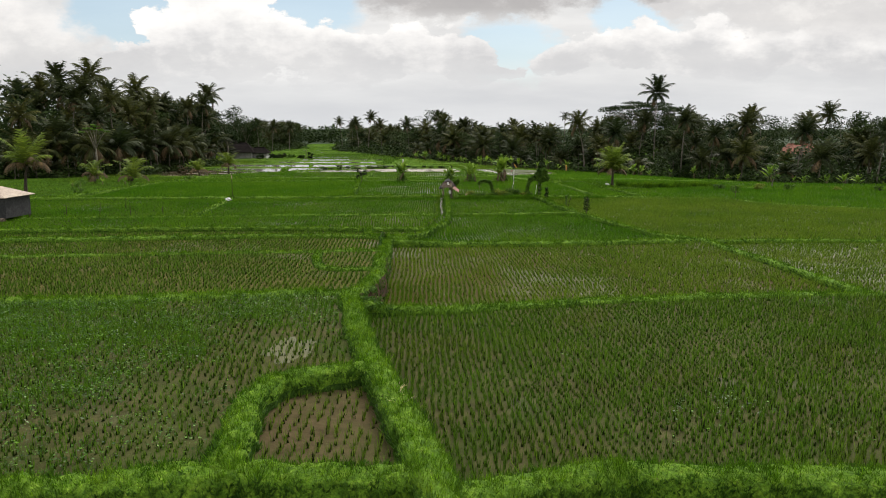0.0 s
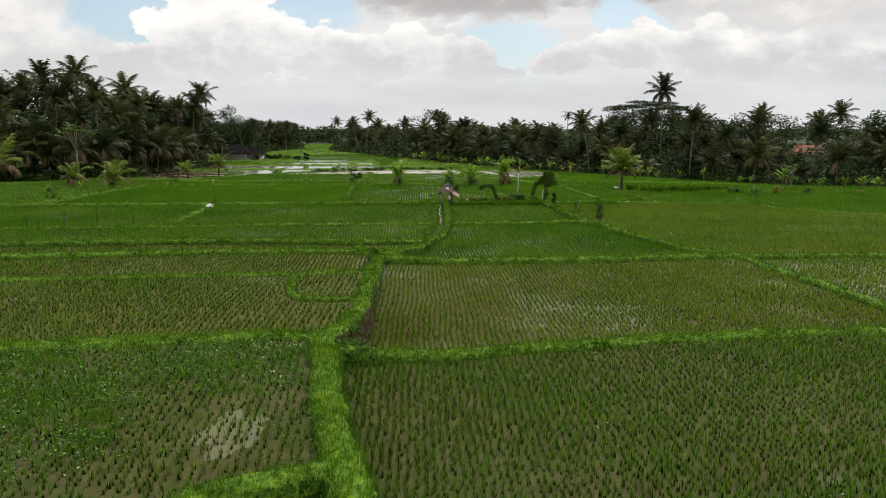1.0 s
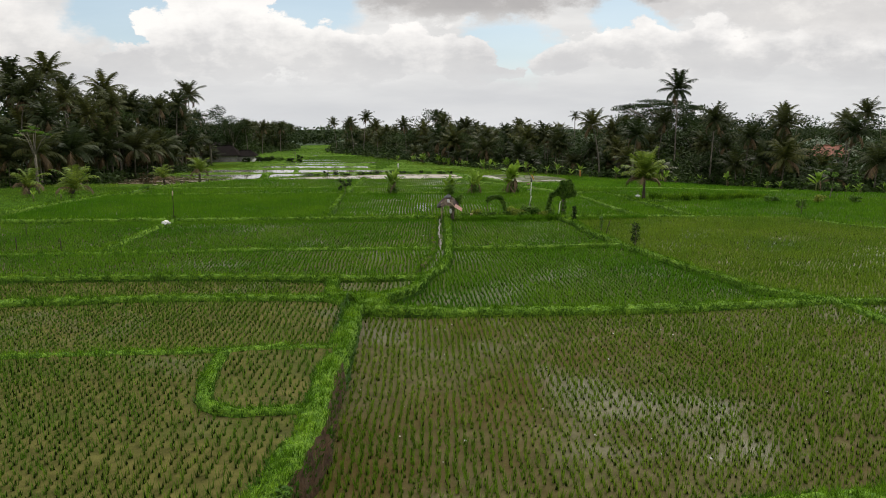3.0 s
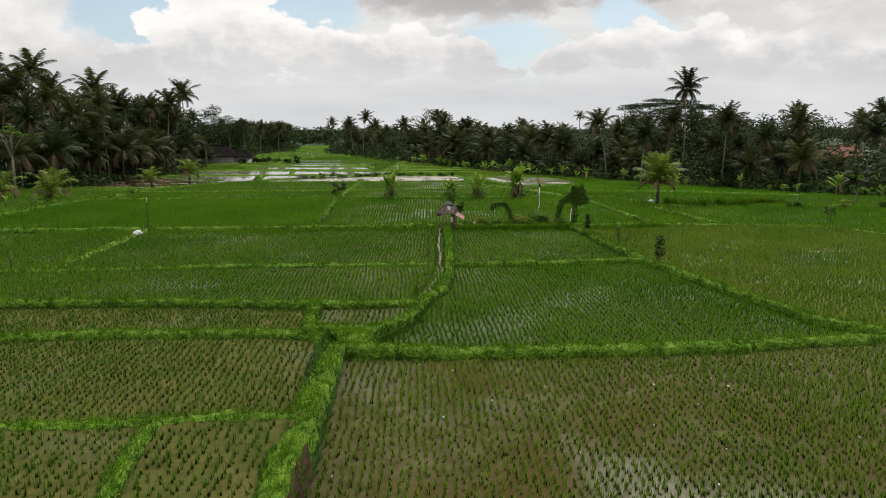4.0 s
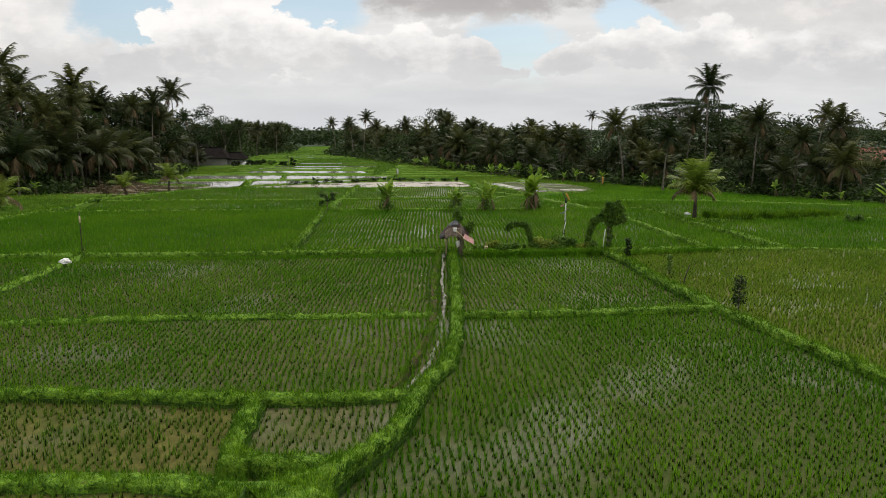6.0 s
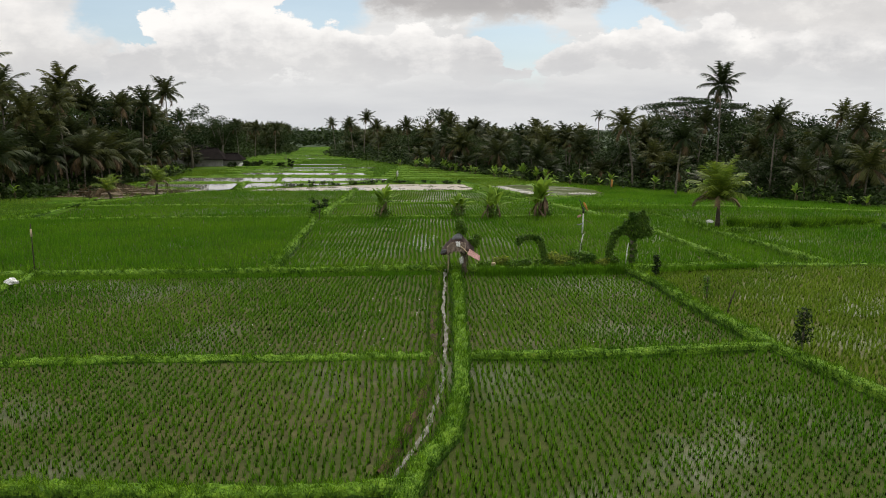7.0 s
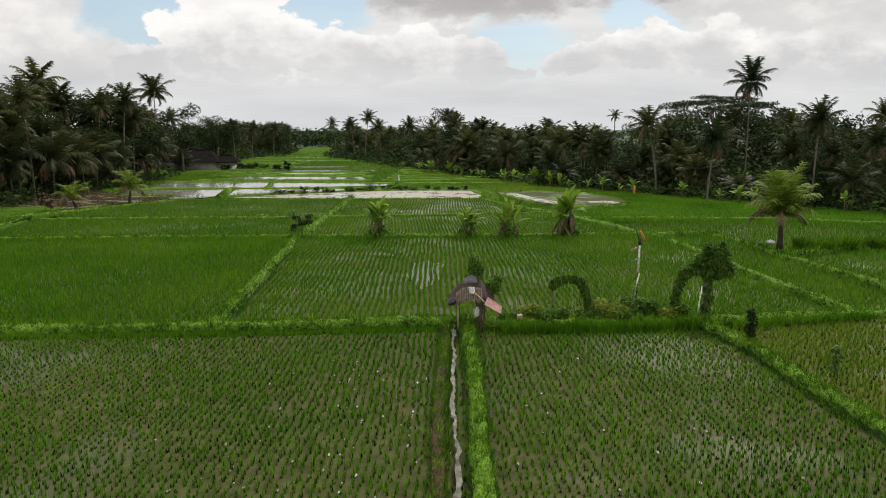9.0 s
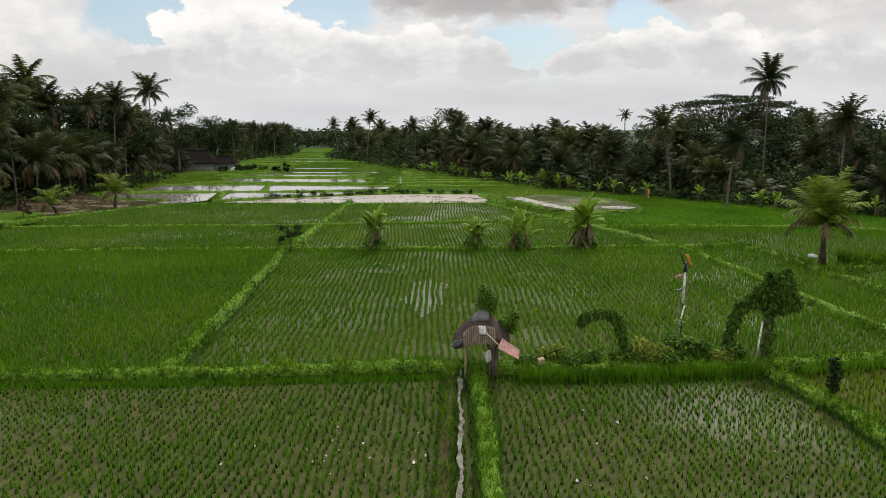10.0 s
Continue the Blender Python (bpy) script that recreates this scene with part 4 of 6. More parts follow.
def banana(name, seed, height, leaves=8, dry=2, stems=1, label=""):
    """A banana clump: fleshy stems and broad arching leaves, each leaf a part."""
    r = random.Random(seed)
    thing = empty(name)
    for st in range(stems):
        ox, oy = (0, 0) if st == 0 else (r.uniform(-0.7, 0.7) * height * 0.3, r.uniform(-0.5, 0.5) * height * 0.3)
        h = height * (1 if st == 0 else r.uniform(0.5, 0.9)) * 0.55
        V, F = [], []
        tube(V, F, [(ox, oy, -0.2), (ox + 0.03, oy, h * 0.5), (ox + 0.05, oy + 0.03, h)], [0.13, 0.1, 0.06], 8)
        link_mesh("stem", py_mesh("stem", V, F, True), M_BANANA_STEM, thing)
        for k in range(leaves + dry):
            V, F = [], []
            az = k * 2.4 + r.uniform(-0.3, 0.3) + st
            el = radians(88 - 50 * (k / leaves) + r.uniform(-8, 8)) if k < leaves else radians(-40)
            ln = height * r.uniform(0.42, 0.66)
            out = Vector((math.cos(az), math.sin(az), 0))
            side = Vector((-math.sin(az), math.cos(az), 0))
            p, e = Vector((ox + 0.05, oy + 0.03, h * (1.0 - 0.35 * (k % leaves) / leaves))), el
            dr = r.uniform(0.4, 2.8)
            n = 9
            for i in range(n + 1):
                s = i / n
                w = ln * (0.16 if k < leaves else 0.06) * max(0.03, math.sin(math.pi * min(1, max(0, (s - 0.12) / 0.9))) ** 0.6 if s > 0.12 else 0.08) * r.uniform(0.75, 1.1)
                sag = Vector((0, 0, -w * 0.35))
                V.extend([p - side * w + sag, p, p + side * w + sag])
                p = p + (out * math.cos(e) + Vector((0, 0, 1)) * math.sin(e)) * (ln / n)
                e -= dr / n * (0.3 + 1.4 * s)
            for i in range(n):
                F += [(3 * i, 3 * i + 1, 3 * i + 4, 3 * i + 3), (3 * i + 1, 3 * i + 2, 3 * i + 5, 3 * i + 4)]
            link_mesh("leaf", py_mesh("leaf", V, F), M_BANANA if k < leaves else M_BANANA_DRY, thing)
    return tagged(thing, label or "banana plant with broad torn green leaves", "banana plant")


def put(thing, x, y, z, scale=1.0, turn=0.0, height=None):
    m = Matrix.Translation((x, y, z)) @ Matrix.Rotation(turn, 4, "Z") @ Matrix.Diagonal((scale, scale, height or scale, 1))
    return m


# kinds of tree that are copied through the groves; the first of each kind stands in the grove itself
PALM_LABEL = "coconut palm with slender grey trunk and dark green feathery crown"
KINDS = [palm("palm_tree", 11 + i, h, c, n, ln, dry=d, label=PALM_LABEL) for i, (h, c, n, ln, d) in enumerate((
    (6, 3.9, 25, 0.4, 2), (8, 3.7, 24, 0.7, 3), (10, 3.8, 24, 0.9, 3), (12, 4.0, 24, 1.3, 2), (14.5, 4.2, 24, 1.0, 3), (17, 4.6, 24, 0.8, 1), (20, 5.0, 24, 0.5, 1), (9, 3.6, 22, 1.6, 3), (13, 3.7, 22, 1.8, 3)))]
LOW_KINDS = [palm("palm_tree", 21, 6, 5.4, 22, 0.4, label="low coconut palm with long drooping dark fronds"), palm("palm_tree", 22, 5, 5.0, 20, 0.3, dry=3, label="low coconut palm with some brown fronds")]
def rough_tree(seed, spread, clumps, leaves, size, crown_from):
    """A plainer crown for the depth of the groves, as bare lists of mesh data."""
    r = random.Random(seed)
    V, F = [], []
    for k in range(clumps):
        a, s = k * 2.39996 + r.uniform(-0.4, 0.4), math.sqrt((k + 0.5) / clumps)
        z = 12 * (crown_from + (0.95 - crown_from) * r.random() ** 0.8)
        w = math.sin(math.pi * min(0.95, max(0.1, (z / 12 - crown_from) / (1.05 - crown_from)))) ** 0.6
        leaf_cloud(V, F, (math.cos(a) * spread * s * w, math.sin(a) * spread * s * w, z), spread * r.uniform(0.26, 0.42), leaves, size, r, 0.75)
    return np.array(V, np.float32), np.array([t for a, b, c, d in F for t in ((a, b, c), (a, c, d))], np.int32)


ROUGH = [rough_tree(34, 4.6, 17, 60, 0.62, 0.35), rough_tree(35, 5.4, 18, 60, 0.66, 0.25), rough_tree(36, 3.6, 15, 60, 0.58, 0.45)]
TREES = [broadleaf("tree", 31, 12, 4.6, 20, 130, 0.44, "dense dark green broadleaf tree in the grove"), broadleaf("tree", 32, 12, 5.4, 22, 130, 0.46, "spreading dark green broadleaf tree in the grove", crown_from=0.25),
         broadleaf("tree", 33, 12, 3.6, 17, 130, 0.42, "tall leafy broadleaf tree with an open crown", crown_from=0.45)]
BANANAS = [banana("banana_plant", 51, 3.4, 6, 1, 2), banana("banana_plant", 52, 3.0, 7, 1), banana("banana_plant", 53, 3.8, 5, 1, 2)]
UMBRELLA = broadleaf("tree", 61, 20, 12, 48, 120, 0.5, "wide flat-topped tree with layered feathery crown", umbrella=True)
USED, FULL = set(), {}


def full_height(kind):
    if kind.name not in FULL:
        FULL[kind.name] = max(v.co.z for o in kind.children for v in o.data.vertices)
    return FULL[kind.name]


def sight_gap(x, y):
    """Gaps in the groves fitted to the camera's view: tall palms, red-roofed house."""
    if 160 < y < 210 and abs(x + 0.405 * (y - 40)) < 2.4:  # sight line to the tall palm by the farmhouse
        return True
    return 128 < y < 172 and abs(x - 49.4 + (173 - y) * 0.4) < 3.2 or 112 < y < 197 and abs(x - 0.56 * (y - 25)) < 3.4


def plant(kind, x, y, top=None, z=None, scale=None, turn=None, group="", mass=False):
    """Stands a tree of that kind on the land, so tall that its tip reaches the height top. mass: it joins the far mass of trees."""
    if scale is None and (top is None or top > 1.5) and sight_gap(x, y):
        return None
    z = float(land(x, y)) - 0.2 if z is None else z
    s = scale or 1.0
    hs = s
    if top is not None:
        hs = max(0.2, (top - z) / full_height(kind))
        s = min(1.42, max(0.75, hs))
    m = put(kind, x, y, z, s, random.uniform(0, 6.28) if turn is None else turn, hs)
    if mass:
        MASS.append((kind, m))
        return None
    if kind.name not in USED:
        USED.add(kind.name)
        kind.matrix_basis = m
        ob = kind
    else:
        ob = copy_thing(kind, m @ Matrix.Diagonal((*(1 / v for v in kind.scale), 1)))
    if group:
        ob["group"] = group
    return ob


def plant_palm(r, x, y, top, mass=False):
    """A palm of the kind whose trunk suits that height best."""
    need = max(4.0, top - float(land(x, y)) + 0.2)
    near = sorted(KINDS, key=lambda k: abs(full_height(k) - need))[:3]
    return plant(near[0] if r.random() < 0.6 else r.choice(near), x, y, top, turn=r.uniform(0, 6.28), group="palms of the grove", mass=mass)


def join_mass():
    """Far trees that nobody could count, as one mesh."""
    V, T, M, base = [], [], [], 0
    mats = [M_BARK, M_FROND, M_FROND_DRY, M_LEAF]
    for kind, m in MASS:
        mm = np.array(m)
        if kind in TREES:
            v, t = ROUGH[TREES.index(kind)]
            V.append(v @ mm[:3, :3].T + mm[:3, 3])
            T.append(t + base)
            M.append(np.full(len(t), mats.index(M_LEAF), np.int32))
            base += len(v)
            continue
        for o in kind.children:
            if o.name.startswith(("dead", "trunk")):
                continue
            me = o.data
            me.calc_loop_triangles()
            v = np.empty(len(me.vertices) * 3, np.float32)
            me.vertices.foreach_get("co", v)
            t = np.empty(len(me.loop_triangles) * 3, np.int32)
            me.loop_triangles.foreach_get("vertices", t)
            V.append(v.reshape(-1, 3) @ mm[:3, :3].T + mm[:3, 3])
            T.append(t.reshape(-1, 3) + base)
            M.append(np.full(len(t) // 3, mats.index(me.materials[0]), np.int32))
            base += len(V[-1])
    me = tri_mesh("far_grove", np.concatenate(V), np.concatenate(T))
    ob = link_mesh("far_grove", me, mats)
    me.polygons.foreach_set("material_index", np.concatenate(M))
    tagged(ob, "dense dark mass of palms and trees deep in the groves", "grove", kind="stuff")


MASS = []
random.seed(5)
# single palms that stand out, left and right: x, y, tip
LEFT_PALMS = [(-69.8, 212.5, 18.3), (-74.5, 177, 18.3), (-81, 150, 19.2), (-74, 150, 19.8), (-66, 142, 15.5), (-92, 155, 16), (-87, 140, 13.5), (-76, 135, 13),
              (-63, 160, 13), (-70, 165, 14.5), (-60, 178, 11), (-62, 190, 11.5), (-78, 246, 11.3), (-84, 240, 10.5), (-73, 300, 7.9), (-70, 318, 7.5), (-76, 290, 8.6), (-58, 140, 9.5), (-62, 128, 10.5), (-70, 118, 11),
              (-62.5, 135, 13.9), (-67.8, 135, 16.2), (-72.5, 138, 15.8), (-77.5, 140, 16.2), (-60, 139, 11.5), (-80, 138, 15), (-69, 132, 14.2)]
RIGHT_PALMS = [(32.2, 141.5, 7.8), (46, 142, 10.6), (52, 154, 9.3), (57, 141, 9.8), (30, 158, 9.6), (24, 188, 6.2), (64, 132, 8.0), (49.4, 173, 18.1), (46, 174, 10.5), (38, 150, 8.6), (70, 172, 11.5), (78, 170, 10), (91, 178, 12.5), (86, 172, 10), (62, 182, 9.5), (68, 152, 8), (57, 140, 5),
               (96, 146, 13), (104, 160, 9), (84, 150, 7.5), (44, 190, 9), (28, 200, 7), (21, 200, 6.8), (16, 206, 7), (6, 225, 8.5), (9, 220, 7.5), (-2, 240, 10)]
FAR_PALMS = [(-47, 322, 9.4), (-33, 300, 12), (-38, 308, 9.5), (-27, 295, 8.5), (-44, 332, 8), (-14, 262, 9), (-5, 260, 11.5), (-8, 250, 8), (3, 240, 8), (-95, 330, 7.5), (-88, 340, 7.5), (-80, 350, 7)]
for rows, grp in ((LEFT_PALMS, "palms of the grove"), (RIGHT_PALMS, "palms of the grove"), (FAR_PALMS, "palms of the grove")):
    for x, y, top in rows:
        plant_palm(random, x, y, top)
plant(UMBRELLA, 53, 197, 12.6)
for k, (x, y, top) in enumerate(((51, 190, 9.0), (60, 192, 9.5), (44, 192, 9.0), (47, 200, 10.2), (56, 199, 10.6), (63, 199, 10.2), (69, 196, 9.8), (52, 207, 11.0), (66, 207, 11.0), (75, 190, 9.2), (81, 186, 9.0), (88, 182, 9.0), (37, 198, 7.2), (94, 172, 8.6), (100, 165, 8.4), (97, 216, 5.5), (103, 215, 6.0), (109, 214, 5.5), (115, 212, 6.0), (106, 222, 7.0), (92, 220, 6.5), (120, 208, 6.0), (41, 186, 7.6), (72, 180, 7.8), (58, 184, 8.4))):
    plant(TREES[k % 3], x, y, top, group="trees of the grove")
for k, (x, y, top) in enumerate(((-80, 165, 13.5), (-74, 172, 13), (-68, 170, 12), (-86, 158, 14), (-66, 180, 8.5), (-72, 148, 12), (-79, 142, 13), (-64, 152, 10))):
    plant(TREES[k % 3], x, y, top, group="trees of the grove")
plant(TREES[0], -68, 222, 12.0)
plant(TREES[2], -76, 216, 12.5)
plant(TREES[1], -84, 292, 9.6)
plant(TREES[2], -80, 285, 9.0)
plant(TREES[1], -6, 268, 11.5)
# thin areca palm with a small crown
areca = palm("palm_tree", 71, 14, 1.9, 16, 0.2, dry=1, label="thin areca palm with a small round crown")
areca.matrix_basis = put(areca, 32, 198, float(land(32, 198)), 1.0, 0, 0.92)

# edge of the groves: points where the trees begin
RIGHT_EDGE = [(-66, 440), (-56, 370), (-48, 315), (-30, 278), (-8, 228), (8, 186), (16, 168), (27, 156), (36, 147), (46, 134), (57, 121), (71, 110), (95, 96)]
LEFT_EDGE = [(-92, 440), (-78, 390), (-70, 342), (-73, 325), (-76, 300), (-84, 275), (-90, 262), (-90, 245), (-80, 228), (-69, 214), (-62, 195), (-55, 158), (-55, 132), (-61, 112), (-78, 96), (-100, 88)]


def y_near(y):
    return y < 260


def grove(edge, sign, depth, count, low, high, far_low, seed, clear=3):
    """Palms and broadleaf trees behind the edge of a grove."""
    r = random.Random(seed)
    e = resample([(*p, 0) for p in edge], 2.0)
    for k in range(count):
        p = e[int(r.random() * len(e))]
        b = r.random() ** 1.5 * depth
        x, y = p[0] + sign * (clear + b) * 0.8, p[1] + (clear + b) * 0.45 * (1 if y_near(p[1]) else 0.3)
        f = min(1, max(0, (y - 130) / 110))
        hi = high * (1 - f) + far_low * f
        deep = b > 9 and p[1] > 140 or y > 225
        q = r.random()
        if q < (0.34 if sign > 0 else 0.44):
            plant_palm(r, x, y, low + (hi - low) * r.random() ** 1.5, deep)
        elif q < 0.6:
            plant(r.choice(LOW_KINDS), x, y, r.uniform(-0.5, 3.5), turn=r.uniform(0, 6.28), group="palms of the grove", mass=deep)
        else:
            plant(r.choice(TREES), x, y, low - 2.0 + (hi - low + 1.0) * r.random(), turn=r.uniform(0, 6.28), group="trees of the grove", mass=deep)


grove(RIGHT_EDGE, 1, 34, 150, 3.6, 10.8, 6.6, 1, 9)
grove(LEFT_EDGE, -1, 26, 125, 6, 17, 9.2, 2)


def front_row(edge, sign, step, lo, hi, seed):
    """Palms that stand free along the front of a grove."""
    r = random.Random(seed)
    for p in resample([(*p, 0) for p in edge], step):
        if p[1] < 235:
            q = r.random() if sign > 0 else 1.0
            if sign < 0 and r.random() < 0.5:
                plant(r.choice(LOW_KINDS), p[0] - r.uniform(0, 5), p[1] + r.uniform(-2, 3), r.uniform(2.5, 7.5), turn=r.uniform(0, 6.28), group="palms of the grove")
                continue
            if q < 0.2:
                plant(r.choice(LOW_KINDS), p[0] + r.uniform(0, 5), p[1] + r.uniform(-1, 3), r.uniform(-0.5, 3.0), turn=r.uniform(0, 6.28), group="palms of the grove")
            elif q < 0.62 and p[1] > 128:
                plant(r.choice(TREES), p[0] + r.uniform(3, 9), p[1] + r.uniform(0, 5), r.uniform(0.0, 4.5), turn=r.uniform(0, 6.28), group="trees of the grove")
            else:
                plant_palm(r, p[0] + sign * r.uniform(1, 9) + (4 if sign > 0 else 0), p[1] + r.uniform(-2, 4), r.uniform(lo, hi))


front_row(LEFT_EDGE, -1, 3.0, 5, 15.0, 31)
front_row(RIGHT_EDGE, 1, 4.5, 3.0, 8.5, 32)


def hem(edge, sign, step, seed):
    """Low palms and bananas along the edge of a grove."""
    r = random.Random(seed)
    for p in resample([(*p, 0) for p in edge], step):
        if r.random() < (0.6 if sign < 0 else 0.2) and p[1] < 230:
            plant(r.choice(LOW_KINDS), p[0] + sign * r.uniform(1, 6), p[1] + 1, scale=r.uniform(0.6, 1.1), turn=r.uniform(0, 6.28), group="palms of the grove")
        if r.random() < (0.65 if sign > 0 else 0.15) and p[1] < 240:
            plant(r.choice(BANANAS), p[0] - sign * r.uniform(0.5, 2.5), p[1] - 0.8, scale=r.uniform(0.4, 1.0), turn=r.uniform(0, 6.28), group="bananas along the grove")


hem(RIGHT_EDGE, 1, 2.6, 3)
hem(LEFT_EDGE, -1, 4.2, 4)
join_mass()


def undergrowth(edge, sign, seed, near_rise, far_rise):
    """The closed mass of bushes and crowns inside a grove, too dense to count."""
    r = random.Random(seed)
    V, F = [], []
    for p in resample([(*p, 0) for p in edge], 3.0):
        far = p[1] > 240
        rise = float(np.interp(p[1], (140, 235), (near_rise, far_rise)))
        for row, b in enumerate((0.5, 3.0, 7.0, 12.0, 18.0, 26.0, 36.0, 48.0)):
            x = p[0] + sign * (b + r.uniform(-1.5, 1.5))
            y = p[1] + b * 0.5 + r.uniform(-1.5, 1.5)
            z = float(land(x, y))
            grow = rise if row > 3 or (sign < 0 and row > 2) else 1.0
            h = (1.2, 2.0, 3.2, 4.6, 6.0, 7.5, 8.5, 9.0)[row] * r.uniform(0.65, 1.15) * grow
            w = r.uniform(1.6, 2.8) * (1 + 0.25 * row)
            if sight_gap(x, y):
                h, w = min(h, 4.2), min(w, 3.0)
            n = 3 if row > 1 else 2
            for c in range(n):
                leaf_cloud(V, F, (x + r.uniform(-1, 1), y + r.uniform(-1, 1), z + h * (0.3 + 0.55 * c / n)), w * (1 - 0.15 * c), 14 if far else 32, 0.72 + 0.05 * row + (0.3 if far else 0.0), r, max(0.5, h / n / w))
    ob = link_mesh("undergrowth", py_mesh("undergrowth", V, F), M_LEAF)
    tagged(ob, "dense dark green undergrowth and bushes inside the palm grove", "undergrowth", kind="stuff")


undergrowth(RIGHT_EDGE, 1, 3, 1.2, 1.1)
undergrowth(LEFT_EDGE, -1, 4, 2.7, 1.35)


# far woods on the plain: one sheet of crowns
def far_woods():
    r = random.Random(9)
    V, F = [], []
    for k in range(620):
        y = 450 + 900 * r.random() ** 1.5
        x = r.uniform(-0.75, 0.75) * y
        z = float(land(x, y))
        h = r.uniform(5, 9) * (1 + (y - 450) / 2200)
        leaf_cloud(V, F, (x, y, z + h * 0.5), h * 0.75, 55, h * 0.3, r, 0.75)
    for k in range(230):
        x, y = r.uniform(-190, 60), r.uniform(448, 560)
        h = r.uniform(6, 12)
        leaf_cloud(V, F, (x, y, float(land(x, y)) + h * 0.45), h * 0.7, 60, h * 0.25, r, 0.8)
    ob = link_mesh("far_woods", py_mesh("far_woods", V, F), M_LEAF)
    tagged(ob, "distant dark green woods on the plain", "woods", kind="stuff")


far_woods()


# ---- things in the fields ----
def off_banks(X, Y):
    """Which points keep clear of the bunds."""
    ok = np.ones(len(X), bool)
    for line, half, *_ in BUNDS:
        p = np.asarray(line)[:, :2]
        for a, b in zip(p[:-1], p[1:]):
            near = (X > min(a[0], b[0]) - 1) & (X < max(a[0], b[0]) + 1) & (Y > min(a[1], b[1]) - 1) & (Y < max(a[1], b[1]) + 1) & ok
            i = np.nonzero(near)[0]
            d = b - a
            s = np.clip(((X[i] - a[0]) * d[0] + (Y[i] - a[1]) * d[1]) / (d @ d), 0, 1)
            dist = np.hypot(X[i] - a[0] - s * d[0], Y[i] - a[1] - s * d[1])
            ok[i[dist < half * 0.95 + 0.1]] = False
    return ok


def box(V, F, centre, size, turn=0.0):
    b = len(V)
    c, s = math.cos(turn), math.sin(turn)
    for dz in (-0.5, 0.5):
        for dx, dy in ((-0.5, -0.5), (0.5, -0.5), (0.5, 0.5), (-0.5, 0.5)):
            x, y = dx * size[0], dy * size[1]
            V.append((centre[0] + x * c - y * s, centre[1] + x * s + y * c, centre[2] + dz * size[2]))
    F += [(b + 3, b + 2, b + 1, b), (b + 4, b + 5, b + 6, b + 7)] + [(b + i, b + (i + 1) % 4, b + 4 + (i + 1) % 4, b + 4 + i) for i in range(4)]


def solid(name, boxes, material, parent, label=""):
    """A part out of boxes (centre, size, turn), its edges softly bevelled."""
    V, F = [], []
    for b in boxes:
        box(V, F, *b)
    bm = bmesh.new()
    vs = [bm.verts.new(v) for v in V]
    for f in F:
        bm.faces.new([vs[i] for i in f])
    small = min(min(b[1]) for b in boxes)
    bmesh.ops.bevel(bm, geom=list(bm.edges), offset=min(0.03, small * 0.2), segments=1, affect="EDGES")
    return part(name, bm, material, parent, label)


def pole(name, pts, radius, material, parent, sides=7):
    V, F = [], []
    n = len(pts)
    tube(V, F, pts, [radius * (1 - 0.3 * i / max(1, n - 1)) for i in range(n)], sides)
    return link_mesh(name, py_mesh(name, V, F, True), material, parent)


def roof_slab(V, F, corners, thick):
    """A roof plane with thickness out of its corners."""
    c = [Vector(p) for p in corners]
    n = (c[1] - c[0]).cross(c[2] - c[0]).normalized() * thick
    b = len(V)
    k = len(c)
    V.extend(c)
    V.extend([p - n for p in c])
    F.append(tuple(range(b, b + k)))
    F.append(tuple(reversed(range(b + k, b + 2 * k))))
    F += [(b + i, b + k + i, b + k + (i + 1) % k, b + (i + 1) % k) for i in range(k)]


def leaf_part(name, centres, count, size, material, parent, seed, flat=0.8, label=""):
    V, F = [], []
    r = random.Random(seed)
    for c, rad in centres:
        leaf_cloud(V, F, c, rad, count, size, r, flat)
    return link_mesh(name, py_mesh(name, V, F), material, parent, label)


def shag(name, centres, count, length, width, material, parent, seed, droop=0.5, label=""):
    """Elongated creeper leaves that point outwards and hang from balls of twigs."""
    r = np.random.default_rng(seed)
    VS, TS, base = [], [], 0
    for c, rad in centres:
        o = r.normal(size=(count, 3))
        o /= np.linalg.norm(o, axis=1)[:, None]
        P = np.asarray(c) + o * rad * r.uniform(0.45, 1.0, (count, 1))
        d = o * (0.7, 0.7, 0.6) + r.normal(0, 0.35, (count, 3)) - (0, 0, droop * 0.5)
        d /= np.linalg.norm(d, axis=1)[:, None]
        side = np.cross(d, r.normal(0, 0.5, (count, 3)) + (0, 0, 1))
        side /= np.linalg.norm(side, axis=1)[:, None] + 1e-6
        ln = length * r.uniform(0.6, 1.3, (count, 1))
        mid = P + d * ln * 0.5
        tip = P + d * ln - np.array((0, 0, droop)) * ln * 0.45
        VS.append(np.stack([P, mid + side * width, tip, mid - side * width], 1).reshape(-1, 3))
        q = base + np.arange(count)[:, None] * 4
        TS += [q + (0, 1, 2), q + (0, 2, 3)]
        base += 4 * count
    return link_mesh(name, tri_mesh(name, np.concatenate(VS), np.concatenate(TS)), material, parent, label)


def cloth(name, origin, along, down, material, parent, seed, n=6):
    """A small hanging rag, creased."""
    r = random.Random(seed)
    V, F = [], []
    o, a, d = Vector(origin), Vector(along), Vector(down)
    nn = a.cross(d).normalized()
    for i in range(n + 1):
        for j in range(n + 1):
            V.append(o + a * (i / n) * (1 - 0.25 * (j / n)) + d * (j / n) + nn * (0.06 * math.sin(i * 1.9 + j * 0.6) + r.uniform(-0.015, 0.015)))
    F = [(i * (n + 1) + j, (i + 1) * (n + 1) + j, (i + 1) * (n + 1) + j + 1, i * (n + 1) + j + 1) for i in range(n) for j in range(n)]
    ob = link_mesh(name, py_mesh(name, V, F, True), material, parent)
    md = ob.modifiers.new("thickness", "SOLIDIFY")
    md.thickness = 0.012
